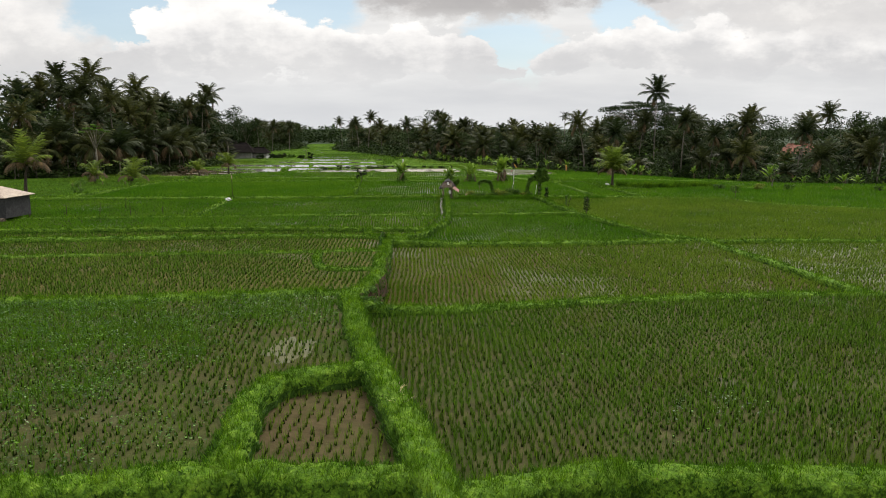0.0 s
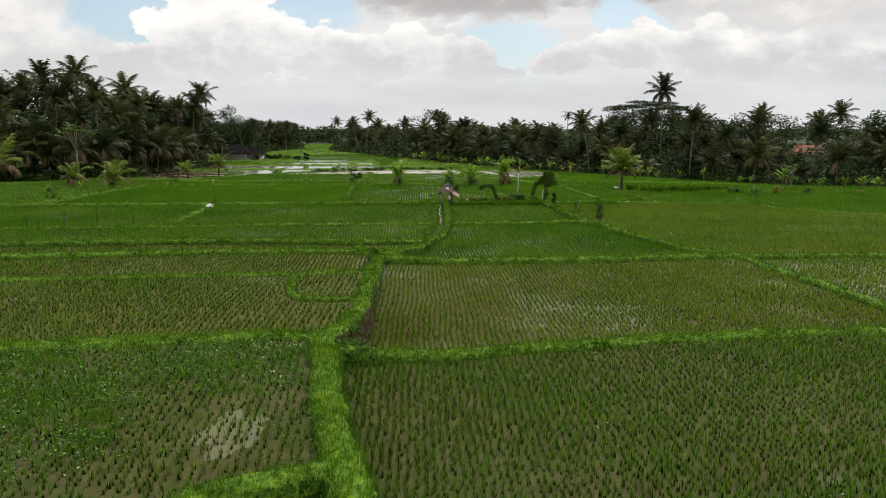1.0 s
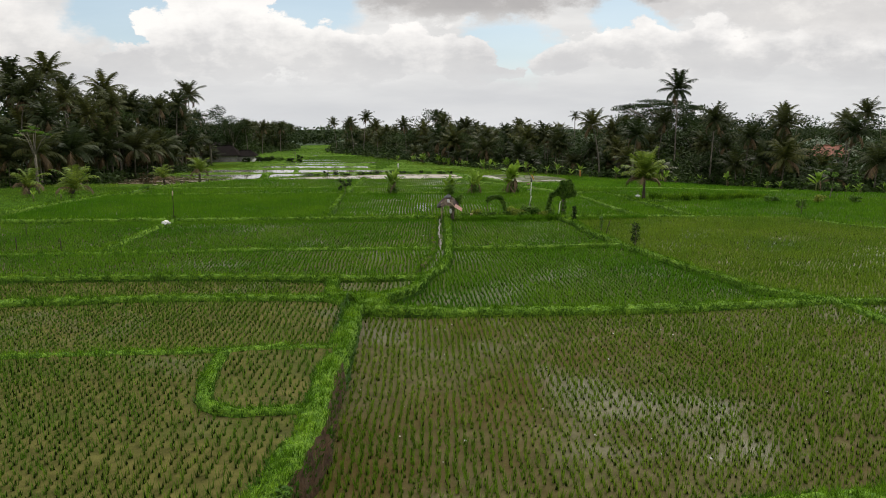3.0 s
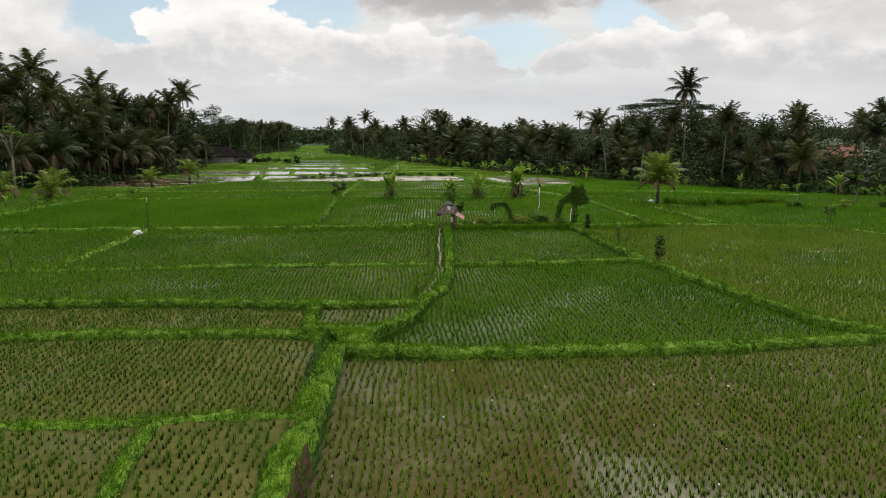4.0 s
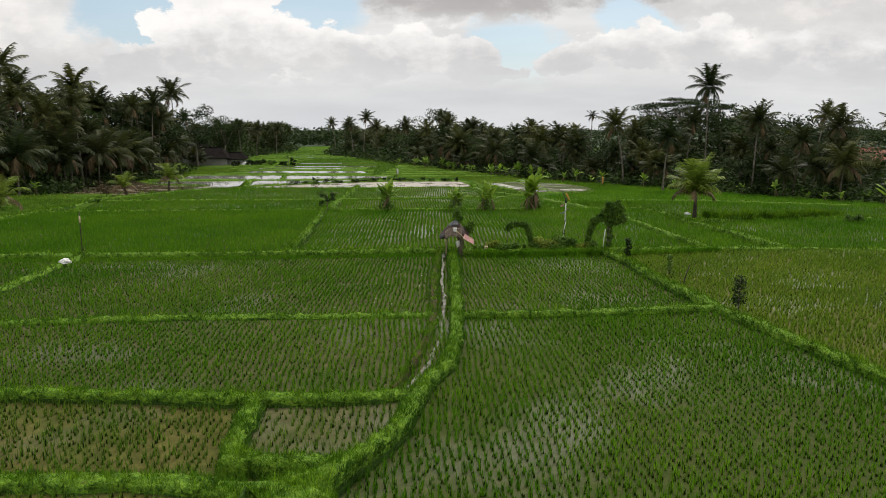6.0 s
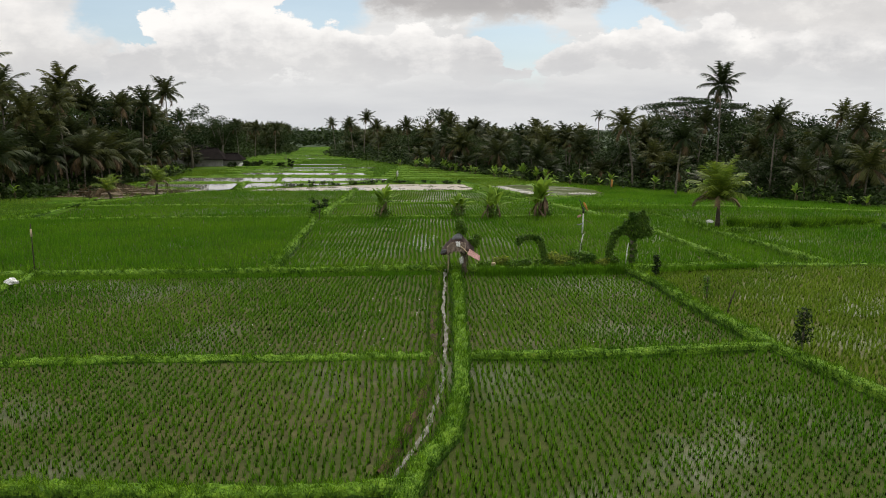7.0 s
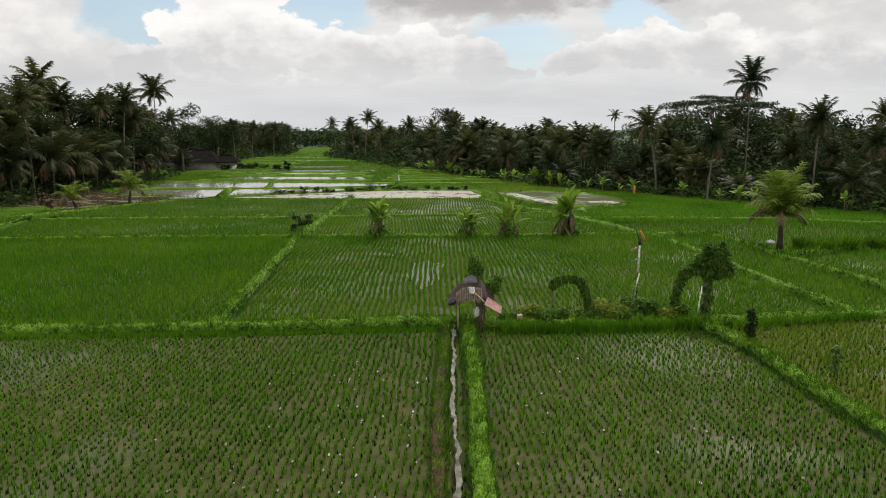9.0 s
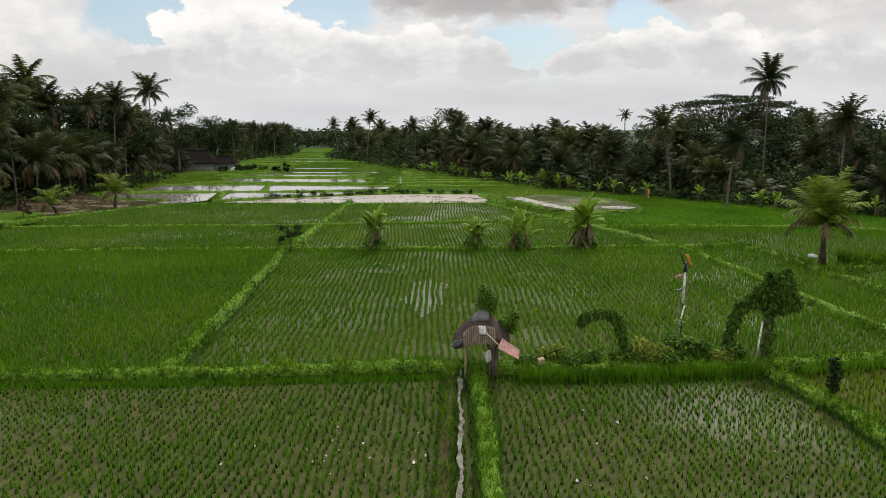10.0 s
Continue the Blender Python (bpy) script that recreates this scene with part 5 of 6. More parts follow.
    return ob


def field_hut(x, y, z):
    """The small stilt shelter by the stream, overgrown by a creeper."""
    hut = empty("field_hut", (x, y, z))
    tagged(hut, "small stilt hut with dark patched roof overgrown by a creeper", "hut")
    for px, py, lean in ((-0.55, -0.45, 0.02), (0.35, -0.45, -0.05), (-0.5, 0.5, 0.0), (0.5, 0.5, 0.05), (0.22, -0.35, 0.08)):
        pole("post", [(px, py, -0.3), (px + lean * 0.5, py, 0.6), (px + lean, py, 1.25)], 0.042, M_STRAW if px < -0.52 else M_WOOD, hut)
    for k in range(6):
        a = 1.1 * k
        pole("leaning_stick", [(0.3 + 0.25 * math.cos(a), -0.3 + 0.2 * math.sin(a), -0.2), (0.28, -0.3, 0.5), (0.26 - 0.18 * math.cos(a), -0.3 - 0.1 * math.sin(a), 1.15)], 0.028, M_WOOD, hut)
    def drape(u, w):
        """Height of the sagging roof over the frame."""
        r = min(1.14, (abs(u / 0.92) ** 2.8 + abs(w / 0.82) ** 2.8) ** (1 / 2.8))
        return 1.97 - 0.86 * r ** 1.3 + 0.02 * math.sin(u * 9 + w * 4) + 0.012 * math.sin(w * 13 - u * 5)

    def roofing(name, u0, u1, w0, w1, nu, nw, lift, material, label, thick=0.03):
        V = [(u0 + (u1 - u0) * i / nu, w0 + (w1 - w0) * j / nw, drape(u0 + (u1 - u0) * i / nu, w0 + (w1 - w0) * j / nw) + lift) for i in range(nu + 1) for j in range(nw + 1)]
        F = [(i * (nw + 1) + j, (i + 1) * (nw + 1) + j, (i + 1) * (nw + 1) + j + 1, i * (nw + 1) + j + 1) for i in range(nu) for j in range(nw)]
        ob = link_mesh(name, py_mesh(name, V, F, True), material, hut, label)
        md = ob.modifiers.new("thickness", "SOLIDIFY")
        md.thickness = thick
    roofing("roof", -0.92, 0.86, -0.78, 0.8, 18, 14, 0.0, M_THATCH, "dark brown weathered roof sagging over the frame", 0.05)
    roofing("ridge_sheet", -0.34, 0.2, -0.34, 0.3, 6, 6, 0.03, M_SLATE, "dull grey plastic sheet")
    for k in range(15):  # bleached strips along the front eave
        u = -0.62 + k * 0.068
        roofing("roof_strip", u, u + 0.052, -0.86 - 0.03 * math.sin(k * 2.1), -0.46, 1, 5, 0.03, M_WOOD, "", 0.015)
    cloth("flap", (-0.92, -0.8, 1.2), (0.34, -0.04, 0.08), (-0.06, -0.05, -0.2), M_SLATE, hut, 6)
    cloth("rag", (-0.15, -0.55, 1.62), (0.24, -0.05, 0.0), (0.05, -0.12, -0.26), M_WHITE, hut, 1)
    pole("stick", [(0.0, -0.62, 1.5), (0.4, -0.8, 1.15), (0.62, -0.88, 1.0)], 0.025, M_STRAW, hut)
    V, F = [], []
    roof_slab(V, F, [(0.46, -0.95, 1.02), (1.1, -0.95, 0.66), (1.14, -0.72, 0.9), (0.6, -0.72, 1.26)], 0.03)
    link_mesh("awning", py_mesh("awning", V, F), M_PINK, hut, "faded pink sheet")
    cloth("sack", (0.02, -0.5, 0.72), (0.24, 0.0, 0.12), (0.1, 0, -0.34), M_WHITE, hut, 4)
    cloth("rag", (0.3, -0.5, 0.95), (0.16, 0.0, 0.0), (0.0, 0, -0.75), M_WOOD, hut, 5)
    shag("creeper", [((0.08, 0.25, 2.1), 0.24), ((0.05, 0.22, 2.35), 0.22), ((0.1, 0.2, 2.62), 0.19), ((0.3, 0.2, 2.25), 0.18), ((0.25, 0.15, 2.0), 0.18), ((0.85, 0.1, 1.65), 0.25), ((1.05, 0.15, 1.8), 0.17), ((0.95, 0.1, 1.4), 0.18), ((0.7, 0.1, 1.5), 0.18)], 260, 0.11, 0.026, M_LEAF_BRIGHT, hut, 3, 0.4, "green leafy creeper")
    pole("creeper_stem", [(0.05, 0.3, 1.2), (0.08, 0.25, 2.0), (0.1, 0.2, 2.6)], 0.02, M_BARK, hut)
    return hut


field_hut(0.05, 74.75, -0.86)


def vine_arch(x, y, z, turn):
    """A creeper grown over a bent bamboo into a low arch."""
    arch = empty("vine_arch", (x, y, z))
    arch.rotation_euler[2] = turn
    tagged(arch, "creeper grown over sticks into a drooping green arch", "vine arch")
    pole("stick", [(-0.75, 0, -0.1), (-0.72, 0, 0.7), (-0.7, 0, 1.3)], 0.03, M_WOOD, arch)
    pole("bent_stick", [(-0.7, 0, 1.25), (-0.2, 0, 1.55), (0.33, 0, 1.42), (0.58, 0, 1.02), (0.78, 0, 0.1)], 0.03, M_WOOD, arch)
    pts = [((x, 0, z), rad * 0.75) for x, z, rad in ((-0.72, 1.22, 0.15), (-0.6, 1.36, 0.2), (-0.4, 1.44, 0.22), (-0.15, 1.5, 0.17), (0.12, 1.5, 0.16), (0.33, 1.42, 0.2), (0.48, 1.25, 0.2), (0.58, 1.02, 0.17), (0.64, 0.8, 0.15), (0.7, 0.55, 0.13), (0.75, 0.3, 0.12), (0.78, 0.08, 0.12))]
    shag("foliage", pts, 480, 0.13, 0.026, M_VINE, arch, 8, 0.7)


vine_arch(4.05, 75.5, -0.66, 0.05)


def vine_tree(x, y, z):
    tree = empty("vine_tree", (x, y, z))
    tagged(tree, "small tree smothered in creeper, one limb trailing to the ground", "tree")
    pole("trunk", [(0.35, 0, -0.2), (0.4, 0, 0.8), (0.35, 0, 1.7), (0.5, 0, 2.3)], 0.13, M_BARK, tree)
    pole("limb", [(0.35, 0, 1.5), (-0.2, 0, 1.75), (-0.7, 0, 1.35), (-0.95, 0, 0.2)], 0.05, M_BARK, tree)
    pole("stake", [(0.0, -0.2, -0.1), (0.05, -0.2, 0.6), (0.12, -0.2, 1.2)], 0.035, M_WHITE, tree)
    shag("crown", [((0.5, 0, 2.3), 0.40), ((0.95, 0.1, 2.15), 0.36), ((1.22, 0, 1.85), 0.26), ((0.15, 0, 2.25), 0.28), ((0.65, 0, 2.62), 0.26), ((0.35, 0, 1.9), 0.28), ((-0.2, 0, 1.9), 0.22), ((-0.55, 0, 1.72), 0.22), ((0.3, -0.1, 2.75), 0.14), ((1.05, 0.1, 2.5), 0.2), ((0.8, 0, 1.72), 0.2), ((0.9, 0, 2.85), 0.1)], 760, 0.145, 0.03, M_VINE, tree, 5, 0.5)
    shag("trailing_vine", [((-0.7, 0, 1.35), 0.18), ((-0.8, 0, 1.05), 0.15), ((-0.88, 0, 0.7), 0.14), ((-0.95, 0, 0.35), 0.14), ((0.42, 0, 1.5), 0.15), ((0.42, 0, 1.1), 0.12), ((0.45, 0, 0.7), 0.16), ((0.4, 0, 0.3), 0.14)], 380, 0.14, 0.03, M_VINE, tree, 6, 0.8)


vine_tree(9.35, 76.2, -0.8)


def scare_pole(x, y, z):
    p = empty("scarecrow_pole", (x, y, z))
    tagged(p, "white and black pole hung with an orange rag and sticks", "scarecrow")
    pole("lower_stick", [(-0.12, 0, -0.2), (-0.05, 0, 0.9), (0.08, 0, 1.5)], 0.035, M_WHITE, p)
    pole("mast_foot", [(0.0, 0.05, -0.2), (0.02, 0.05, 0.8), (0.03, 0.05, 1.6)], 0.022, M_BARK_DARK, p)
    pole("mast", [(0.03, 0.05, 1.55), (0.04, 0.05, 2.1), (0.05, 0.05, 2.75)], 0.05, M_WHITE, p)
    pole("cap", [(0.05, 0.05, 2.68), (0.05, 0.05, 3.0)], 0.075, M_SHEET_DARK, p)
    pole("arm", [(0.05, 0.05, 2.35), (0.3, 0.0, 2.25), (0.55, 0, 2.1)], 0.02, M_WOOD, p)
    pole("arm", [(0.05, 0.0, 2.15), (-0.15, 0.0, 2.03), (-0.3, 0, 2.04)], 0.035, M_GREY, p)
    pole("top_stick", [(0.02, 0.05, 2.9), (-0.12, 0.05, 3.3), (-0.22, 0.05, 3.45)], 0.03, M_SHEET_DARK, p)
    cloth("rag", (0.0, 0.02, 3.3), (0.1, 0.0, 0.0), (0.24, -0.02, -0.45), M_ORANGE, p, 2)
    cloth("ribbon", (-0.28, 0.0, 2.55), (0.22, 0.0, 0.06), (0.0, 0.0, -0.12), M_PINK, p, 3)
    leaf_part("creeper", [((-0.1, 0, 0.5), 0.28), ((-0.05, 0, 0.85), 0.22), ((-0.2, 0, 0.2), 0.36)], 100, 0.10, M_LEAF_BRIGHT, p, 7)


scare_pole(7.05, 76.9, -0.75)


def field_shrub(x, y, z, height, width, seed, name="shrub", mat=None, label="small leafy green shrub on a paddy bank", cone=False, size=0.13, count=90):
    r = random.Random(seed)
    s = empty(name, (x, y, z))
    tagged(s, label, "shrub")
    pole("stem", [(0, 0, -0.15), (0.03, 0.02, height * 0.5), (0.0, 0.03, height * 0.85)], 0.035, M_BARK, s)
    if cone:
        pts = [((r.uniform(-0.05, 0.05), r.uniform(-0.05, 0.05), height * k / 6), width * (1.0 - 0.1 * abs(k - 2.5))) for k in range(1, 6)]
    else:
        pts = [((r.uniform(-1, 1) * width * 0.9, r.uniform(-1, 1) * width * 0.7, height * r.uniform(0.15, 0.95)), width * r.uniform(0.22, 0.45)) for _ in range(13)]
        for c, _ in pts[:3]:
            pole("branch", [(0, 0, height * 0.2), (c[0] * 0.6, c[1] * 0.6, c[2] * 0.8), c], 0.02, M_BARK, s)
    leaf_part("foliage", pts, count, size, mat or M_LEAF_BRIGHT, s, seed + 1, 0.75)
    return s


field_shrub(11.9, 60.9, -0.68, 1.45, 0.34, 1, mat=M_LEAF, label="narrow dark shrub on the bank corner", cone=True)
field_shrub(10.0, 72.3, -0.7, 1.2, 0.22, 2, mat=M_LEAF, label="slim dark shrub on the diagonal bank", cone=True)
field_shrub(11.6, 69.5, -0.95, 1.0, 0.18, 3, label="thin young shrub in the paddy", cone=True, count=40)
field_shrub(-11.9, 98.6, -1.15, 1.7, 0.75, 4, mat=M_LEAF, label="dark round shrub beside the paddy path")
field_shrub(34.0, 84.5, -1.6, 1.3, 0.5, 6, label="leafy shrub at the edge of a paddy")
field_shrub(-41.5, 80.5, -1.2, 1.7, 0.8, 7, label="round green bush behind the shed")

# tangle of weeds along the bank beside the hut
THICKET = [(1.5, 75.0, 0.3, 0.3, 0), (2.5, 75.3, 0.55, 0.4, 1), (2.95, 75.0, 0.3, 0.35, 0), (3.6, 75.3, 0.35, 0.4, 2), (4.7, 75.2, 0.4, 0.35, 0), (5.35, 75.5, 0.75, 0.5, 1), (5.9, 75.3, 0.6, 0.45, 1), (6.4, 75.1, 0.35, 0.4, 2), (6.75, 75.7, 0.95, 0.5, 0), (7.25, 75.6, 0.8, 0.4, 2), (7.9, 75.4, 0.35, 0.35, 1), (8.5, 75.8, 0.5, 0.35, 0)]
for i, (x, y, h, w, tone) in enumerate(THICKET):
    h *= 0.78
    r = random.Random(200 + i)
    clump = empty("weed_clump", (x, y, -0.76))
    tagged(clump, ("tangled dark green weeds on the bank beside the hut", "yellow-green weeds tangled on the bank", "low ragged creeper on the bare bank")[tone], "weeds")
    for k in range(4):
        pole("stem", [(0, 0, -0.1), (r.uniform(-1, 1) * w * 0.4, r.uniform(-1, 1) * w * 0.3, h * 0.5), (r.uniform(-1, 1) * w, r.uniform(-1, 1) * w * 0.6, h * r.uniform(0.7, 1.2))], 0.012, M_WOOD, clump)
    shag("foliage", [((r.uniform(-1, 1) * w, r.uniform(-1, 1) * w * 0.6, h * r.uniform(0.1, 0.95)), w * r.uniform(0.15, 0.4)) for _ in range(16)], 75, 0.15, 0.04, (M_VINE, M_WEED_YELLOW, M_LEAF_BRIGHT)[tone], clump, 300 + i, 0.4)

for i, (x, y, z, h, w) in enumerate(((-4.2, 27.0, 0.45, 0.16, 0.45), (-3.6, 27.1, 0.35, 0.18, 0.45), (-3.0, 27.1, 0.12, 0.2, 0.4), (-2.5, 26.8, -0.15, 0.2, 0.4), (-3.2, 27.9, 0.4, 0.14, 0.35), (-1.9, 26.6, -0.25, 0.16, 0.4), (-2.9, 26.5, 0.02, 0.2, 0.45), (-3.4, 26.6, 0.3, 0.16, 0.4))):
    field_shrub(x, y, z - 0.1, h, w, 500 + i, "weed_clump", M_GRASS_DARK, "dark leafy weeds on the slope where paddy banks meet", size=0.075, count=90)

# box and white sherds by the hut
crate = empty("crate", (1.95, 74.75, -0.68))
tagged(crate, "bleached wooden box with sticks on the bank", "crate")
solid("body", [((0, 0, 0.1), (0.22, 0.2, 0.22))], M_STRAW, crate)
pole("stick", [(-0.05, 0, 0.2), (-0.1, 0, 0.75)], 0.02, M_WOOD, crate)


def sack(x, y, z, s, label):
    bm = bmesh.new()
    bmesh.ops.create_icosphere(bm, subdivisions=3, radius=1)
    for v in bm.verts:
        n = noise.noise(v.co * 1.7 + Vector((x, y, 0)))
        v.co = Vector((v.co.x * 0.55, v.co.y * 0.35, max(-0.1, v.co.z * 0.32))) * (1 + 0.45 * n) * s
    me = bpy.data.meshes.new("sack")
    bm.to_mesh(me)
    bm.free()
    ob = link_mesh("sack", me, M_WHITE)
    ob.location = (x, y, z)
    tagged(ob, label, "sack")


sack(-21.85, 70.7, -0.72, 0.6, "crumpled white plastic sack on a paddy bank")
sack(21.9, 98.3, -1.5, 0.5, "crumpled white sack lying at the foot of a palm")


def stake(x, y, z, h, tilt, seed, top=False):
    r = random.Random(seed)
    s = empty("stake", (x, y, z))
    tagged(s, "thin wooden stake standing in the paddy", "stake", "stakes in the paddies")
    pole("shaft", [(0, 0, -0.3), (tilt * 0.5, 0.01, h * 0.5), (tilt, 0, h)], 0.035, M_BARK_DARK, s)
    if top:
        pole("collar", [(tilt * 0.8, 0, h * 0.75), (tilt * 0.9, 0, h * 0.9)], 0.06, M_STRAW, s)
        leaf_part("tuft", [((0, 0, 0.2), 0.2)], 60, 0.1, M_LEAF, s, seed)


stake(-22.15, 73.2, -0.8, 2.6, 0.02, 1, True)
for i, (x, y, z, h, tl) in enumerate([(-29.0, 58.9, -0.9, 1.1, 0.15), (-26.4, 58.9, -0.9, 1.0, 0.0), (-23.7, 59.0, -0.9, 0.9, -0.05), (-31.8, 58.9, -0.9, 1.0, 0.1), (11.0, 65.6, -1.0, 1.2, 0.35), (-30, 66, -1.0, 0.9, 0.1)]):
    stake(x, y, z, h, tl, 10 + i)


def shed(x, y, z):
    s = empty("shed", (x, y, z))
    s.rotation_euler[2] = radians(-6)
    tagged(s, "field shed with beige sheet roof and dark plastic walls", "shed")
    for px in (-1.9, 1.9):
        for py in (-1.4, 1.4):
            pole("post", [(px, py, -0.3), (px, py, 2.1)], 0.07, M_WOOD, s)
    solid("side_wall", [((2.0, 0, 1.15), (0.06, 2.9, 1.7))], M_SHEET_DARK, s, "dark plastic sheet wall")
    solid("back_wall", [((0, 1.45, 1.15), (3.9, 0.06, 1.7))], M_SHEET_DARK, s)
    solid("front_wall", [((1.0, -1.45, 1.15), (1.95, 0.06, 1.7))], M_SHEET_DARK, s)
    solid("lean_wall", [((-1.0, -1.45, 1.0), (1.9, 0.06, 2.0))], M_WOOD, s)
    A, B, C, D, T = (-2.3, -1.8, 1.95), (2.3, -1.8, 1.95), (2.3, 1.8, 1.95), (-2.3, 1.8, 1.95), (0, 0, 2.85)
    for pts in ((A, B, T), (B, C, T), (C, D, T), (D, A, T)):
        V, F = [], []
        roof_slab(V, F, pts, 0.05)
        link_mesh("roof_slope", py_mesh("roof_slope", V, F), M_ROOF_BEIGE, s)
    solid("sill", [((1.7, -1.6, 0.2), (0.5, 0.2, 0.25))], M_WOOD, s)


shed(-36.4, 56.9, -0.85)


def house(x, y, z, length, depth, wall, roof, turn, mat, label):
    """A low village house: walls with openings, hipped tile roof."""
    h = empty("house", (x, y, z))
    h.rotation_euler[2] = turn
    tagged(h, label, "house")
    solid("wall", [((0, -depth / 2, wall / 2), (length, 0.2, wall)), ((0, depth / 2, wall / 2), (length, 0.2, wall)), ((-length / 2, 0, wall / 2), (0.2, depth, wall)), ((length / 2, 0, wall / 2), (0.2, depth, wall))], M_WALL, h)
    for k in range(3 if wall > 3 else 0):
        win = solid("window", [((-length * 0.3 + k * length * 0.3, -depth / 2 - 0.11, wall * 0.55), (1.0, 0.06, 1.1))], M_SHEET_DARK, h)
        solid("frame", [((-length * 0.3 + k * length * 0.3, -depth / 2 - 0.15, wall * 0.55 + 0.58), (1.2, 0.08, 0.08))], M_WOOD, win)
    o = 1.0
    A, B, C, D = (-length / 2 - o, -depth / 2 - o, wall), (length / 2 + o, -depth / 2 - o, wall), (length / 2 + o, depth / 2 + o, wall), (-length / 2 - o, depth / 2 + o, wall)
    R0, R1 = (-length * 0.32, 0, wall + roof), (length * 0.32, 0, wall + roof)
    for pts in ((A, B, R1, R0), (C, D, R0, R1), (D, A, R0), (B, C, R1)):
        V, F = [], []
        roof_slab(V, F, pts, 0.15)
        link_mesh("roof_slope", py_mesh("roof_slope", V, F), mat, h)
    solid("ridge", [((0, 0, wall + roof + 0.05), (length * 0.66, 0.3, 0.25))], mat, h)
    return h


house(-69.0, 235.5, -5.0, 10, 7, 2.0, 2.9, 0.12, M_TILE, "low farmhouse with dark brown tile roof and grey wall")
house(-75.5, 242, -5.1, 11, 7, 3.6, 2.4, 0.12, M_TILE, "taller dark-roofed house behind the farmhouse")
house(-62.0, 237, -5.1, 5, 4, 1.8, 1.7, 0.12, M_TILE, "small dark-roofed outhouse beside the farmhouse")
sack(-57.5, 231.5, -4.7, 2.2, "white plastic sheeting heaped beside the farmhouse")
house(98.5, 203, -5.2, 9, 7, 3.4, 2.6, -0.5, M_TILE_RED, "house with red tile roof half hidden by palms")

for x, y, top in ((-71.5, 229, 0.8), (-74.5, 226, 2.5), (-69.5, 227.5, -1.2)):
    plant(LOW_KINDS[0], x, y, top, group="palms of the grove")

# bushes and a small tree beside the farmhouse
for i, (x, y, h, w) in enumerate(((-56.0, 231, 1.6, 1.5), (-53.0, 231.5, 1.9, 1.6), (-50.3, 231, 1.3, 1.4), (-47.5, 231.5, 1.1, 1.2), (-60.0, 229.5, 1.2, 1.1), (-43.2, 226, 2.4, 0.9))):
    field_shrub(x, y, -5.0, h, w, 130 + i, mat=M_LEAF if i != 2 else None, label="dense green bush beside the farmhouse", size=0.4, count=60)
flat_tree = broadleaf("tree", 79, 4.2, 1.8, 8, 45, 0.4, "small tree with a pale flat crown beside the paddies", umbrella=True, mat=M_LEAF_BRIGHT)
flat_tree.matrix_basis = pose(-44.8, 227, -5.0)

# bananas on the cross bank
for x, y, h, st, lv, dr, seed, base in ((-6.3, 99.2, 2.9, 3, 6, 1, 1, 0.5), (0.2, 99.5, 2.3, 5, 5, 2, 2, 0.7), (3.2, 99.7, 2.9, 4, 5, 2, 3, 0.6), (7.9, 100.1, 3.6, 5, 5, 3, 4, 0.7)):
    b = banana("banana_plant", 80 + seed, h, lv, dr, st, "banana clump with torn green leaves and dry stems")
    shag("base_leaves", [((random.Random(seed * 9 + k).uniform(-0.7, 0.7), random.Random(seed * 7 + k).uniform(-0.3, 0.3), 0.3 + 0.12 * (k % 4)), 0.32) for k in range(7)], 45, 0.3, 0.05, M_VINE, b, 400 + seed, 0.4, "dark weeds round the stems")
    b.matrix_basis = pose(x, y, -1.2, 0, 0, 40 * seed)

# young palms
def young_palm(x, y, z, height, crown, fronds, seed, label, trunk_dark=False):
    p = palm("palm_tree", seed, height, crown, fronds, 0.35, young=True, separate=True, dry=4, arch=0.0 if fronds > 14 else 0.75, label=label)
    p.matrix_basis = pose(x, y, z, 0, 0, seed * 40)


young_palm(22.6, 98.4, -1.75, 2.1, 3.7, 28, 91, "young coconut palm with full yellow-green crown and dark trunk")
young_palm(-44.6, 128.6, -2.7, 0.8, 3.0, 12, 92, "young coconut palm with bright yellow-green fronds")
young_palm(-41.5, 135.5, -2.8, 1.4, 3.3, 12, 93, "young coconut palm with drooping bright fronds")
young_palm(-44.5, 100.3, -1.5, 0.5, 3.6, 14, 94, "young coconut palm with arching pale fronds")
young_palm(-49.5, 100.0, -1.4, 0.6, 3.2, 12, 95, "young coconut palm with arching pale fronds")
young_palm(-47.5, 80.0, -1.2, 3.2, 4.0, 15, 96, "young coconut palm with tall bright green crown")
for x, y, h, seed in ((-45.5, 94, 1.3, 5), (-43.0, 95, 1.1, 6), (-48.5, 92, 1.0, 7), (-50, 103, 1.6, 8)):
    b = banana("banana_plant", 80 + seed, h, 5, 0, 1, "small bright banana plant in the grass")
    b.matrix_basis = pose(x, y, -1.5, 0, 0, 50 * seed)
field_shrub(-47.6, 127.5, -2.8, 2.0, 0.4, 31, mat=M_FROND_DRY, label="dark red-leaved shrub beside a young palm", size=0.2)
field_shrub(-46.4, 126.5, -2.8, 1.9, 0.4, 32, mat=M_FROND_DRY, label="dark red-leaved shrub beside a young palm", size=0.2)

# light green umbrella-shaped papaya in front of the left grove
pap = broadleaf("tree", 77, 8.2, 1.9, 9, 70, 0.35, "slim tree with a flat light green crown", umbrella=True, mat=M_LEAF_BRIGHT)
pap.matrix_basis = pose(-53, 108, -1.5)

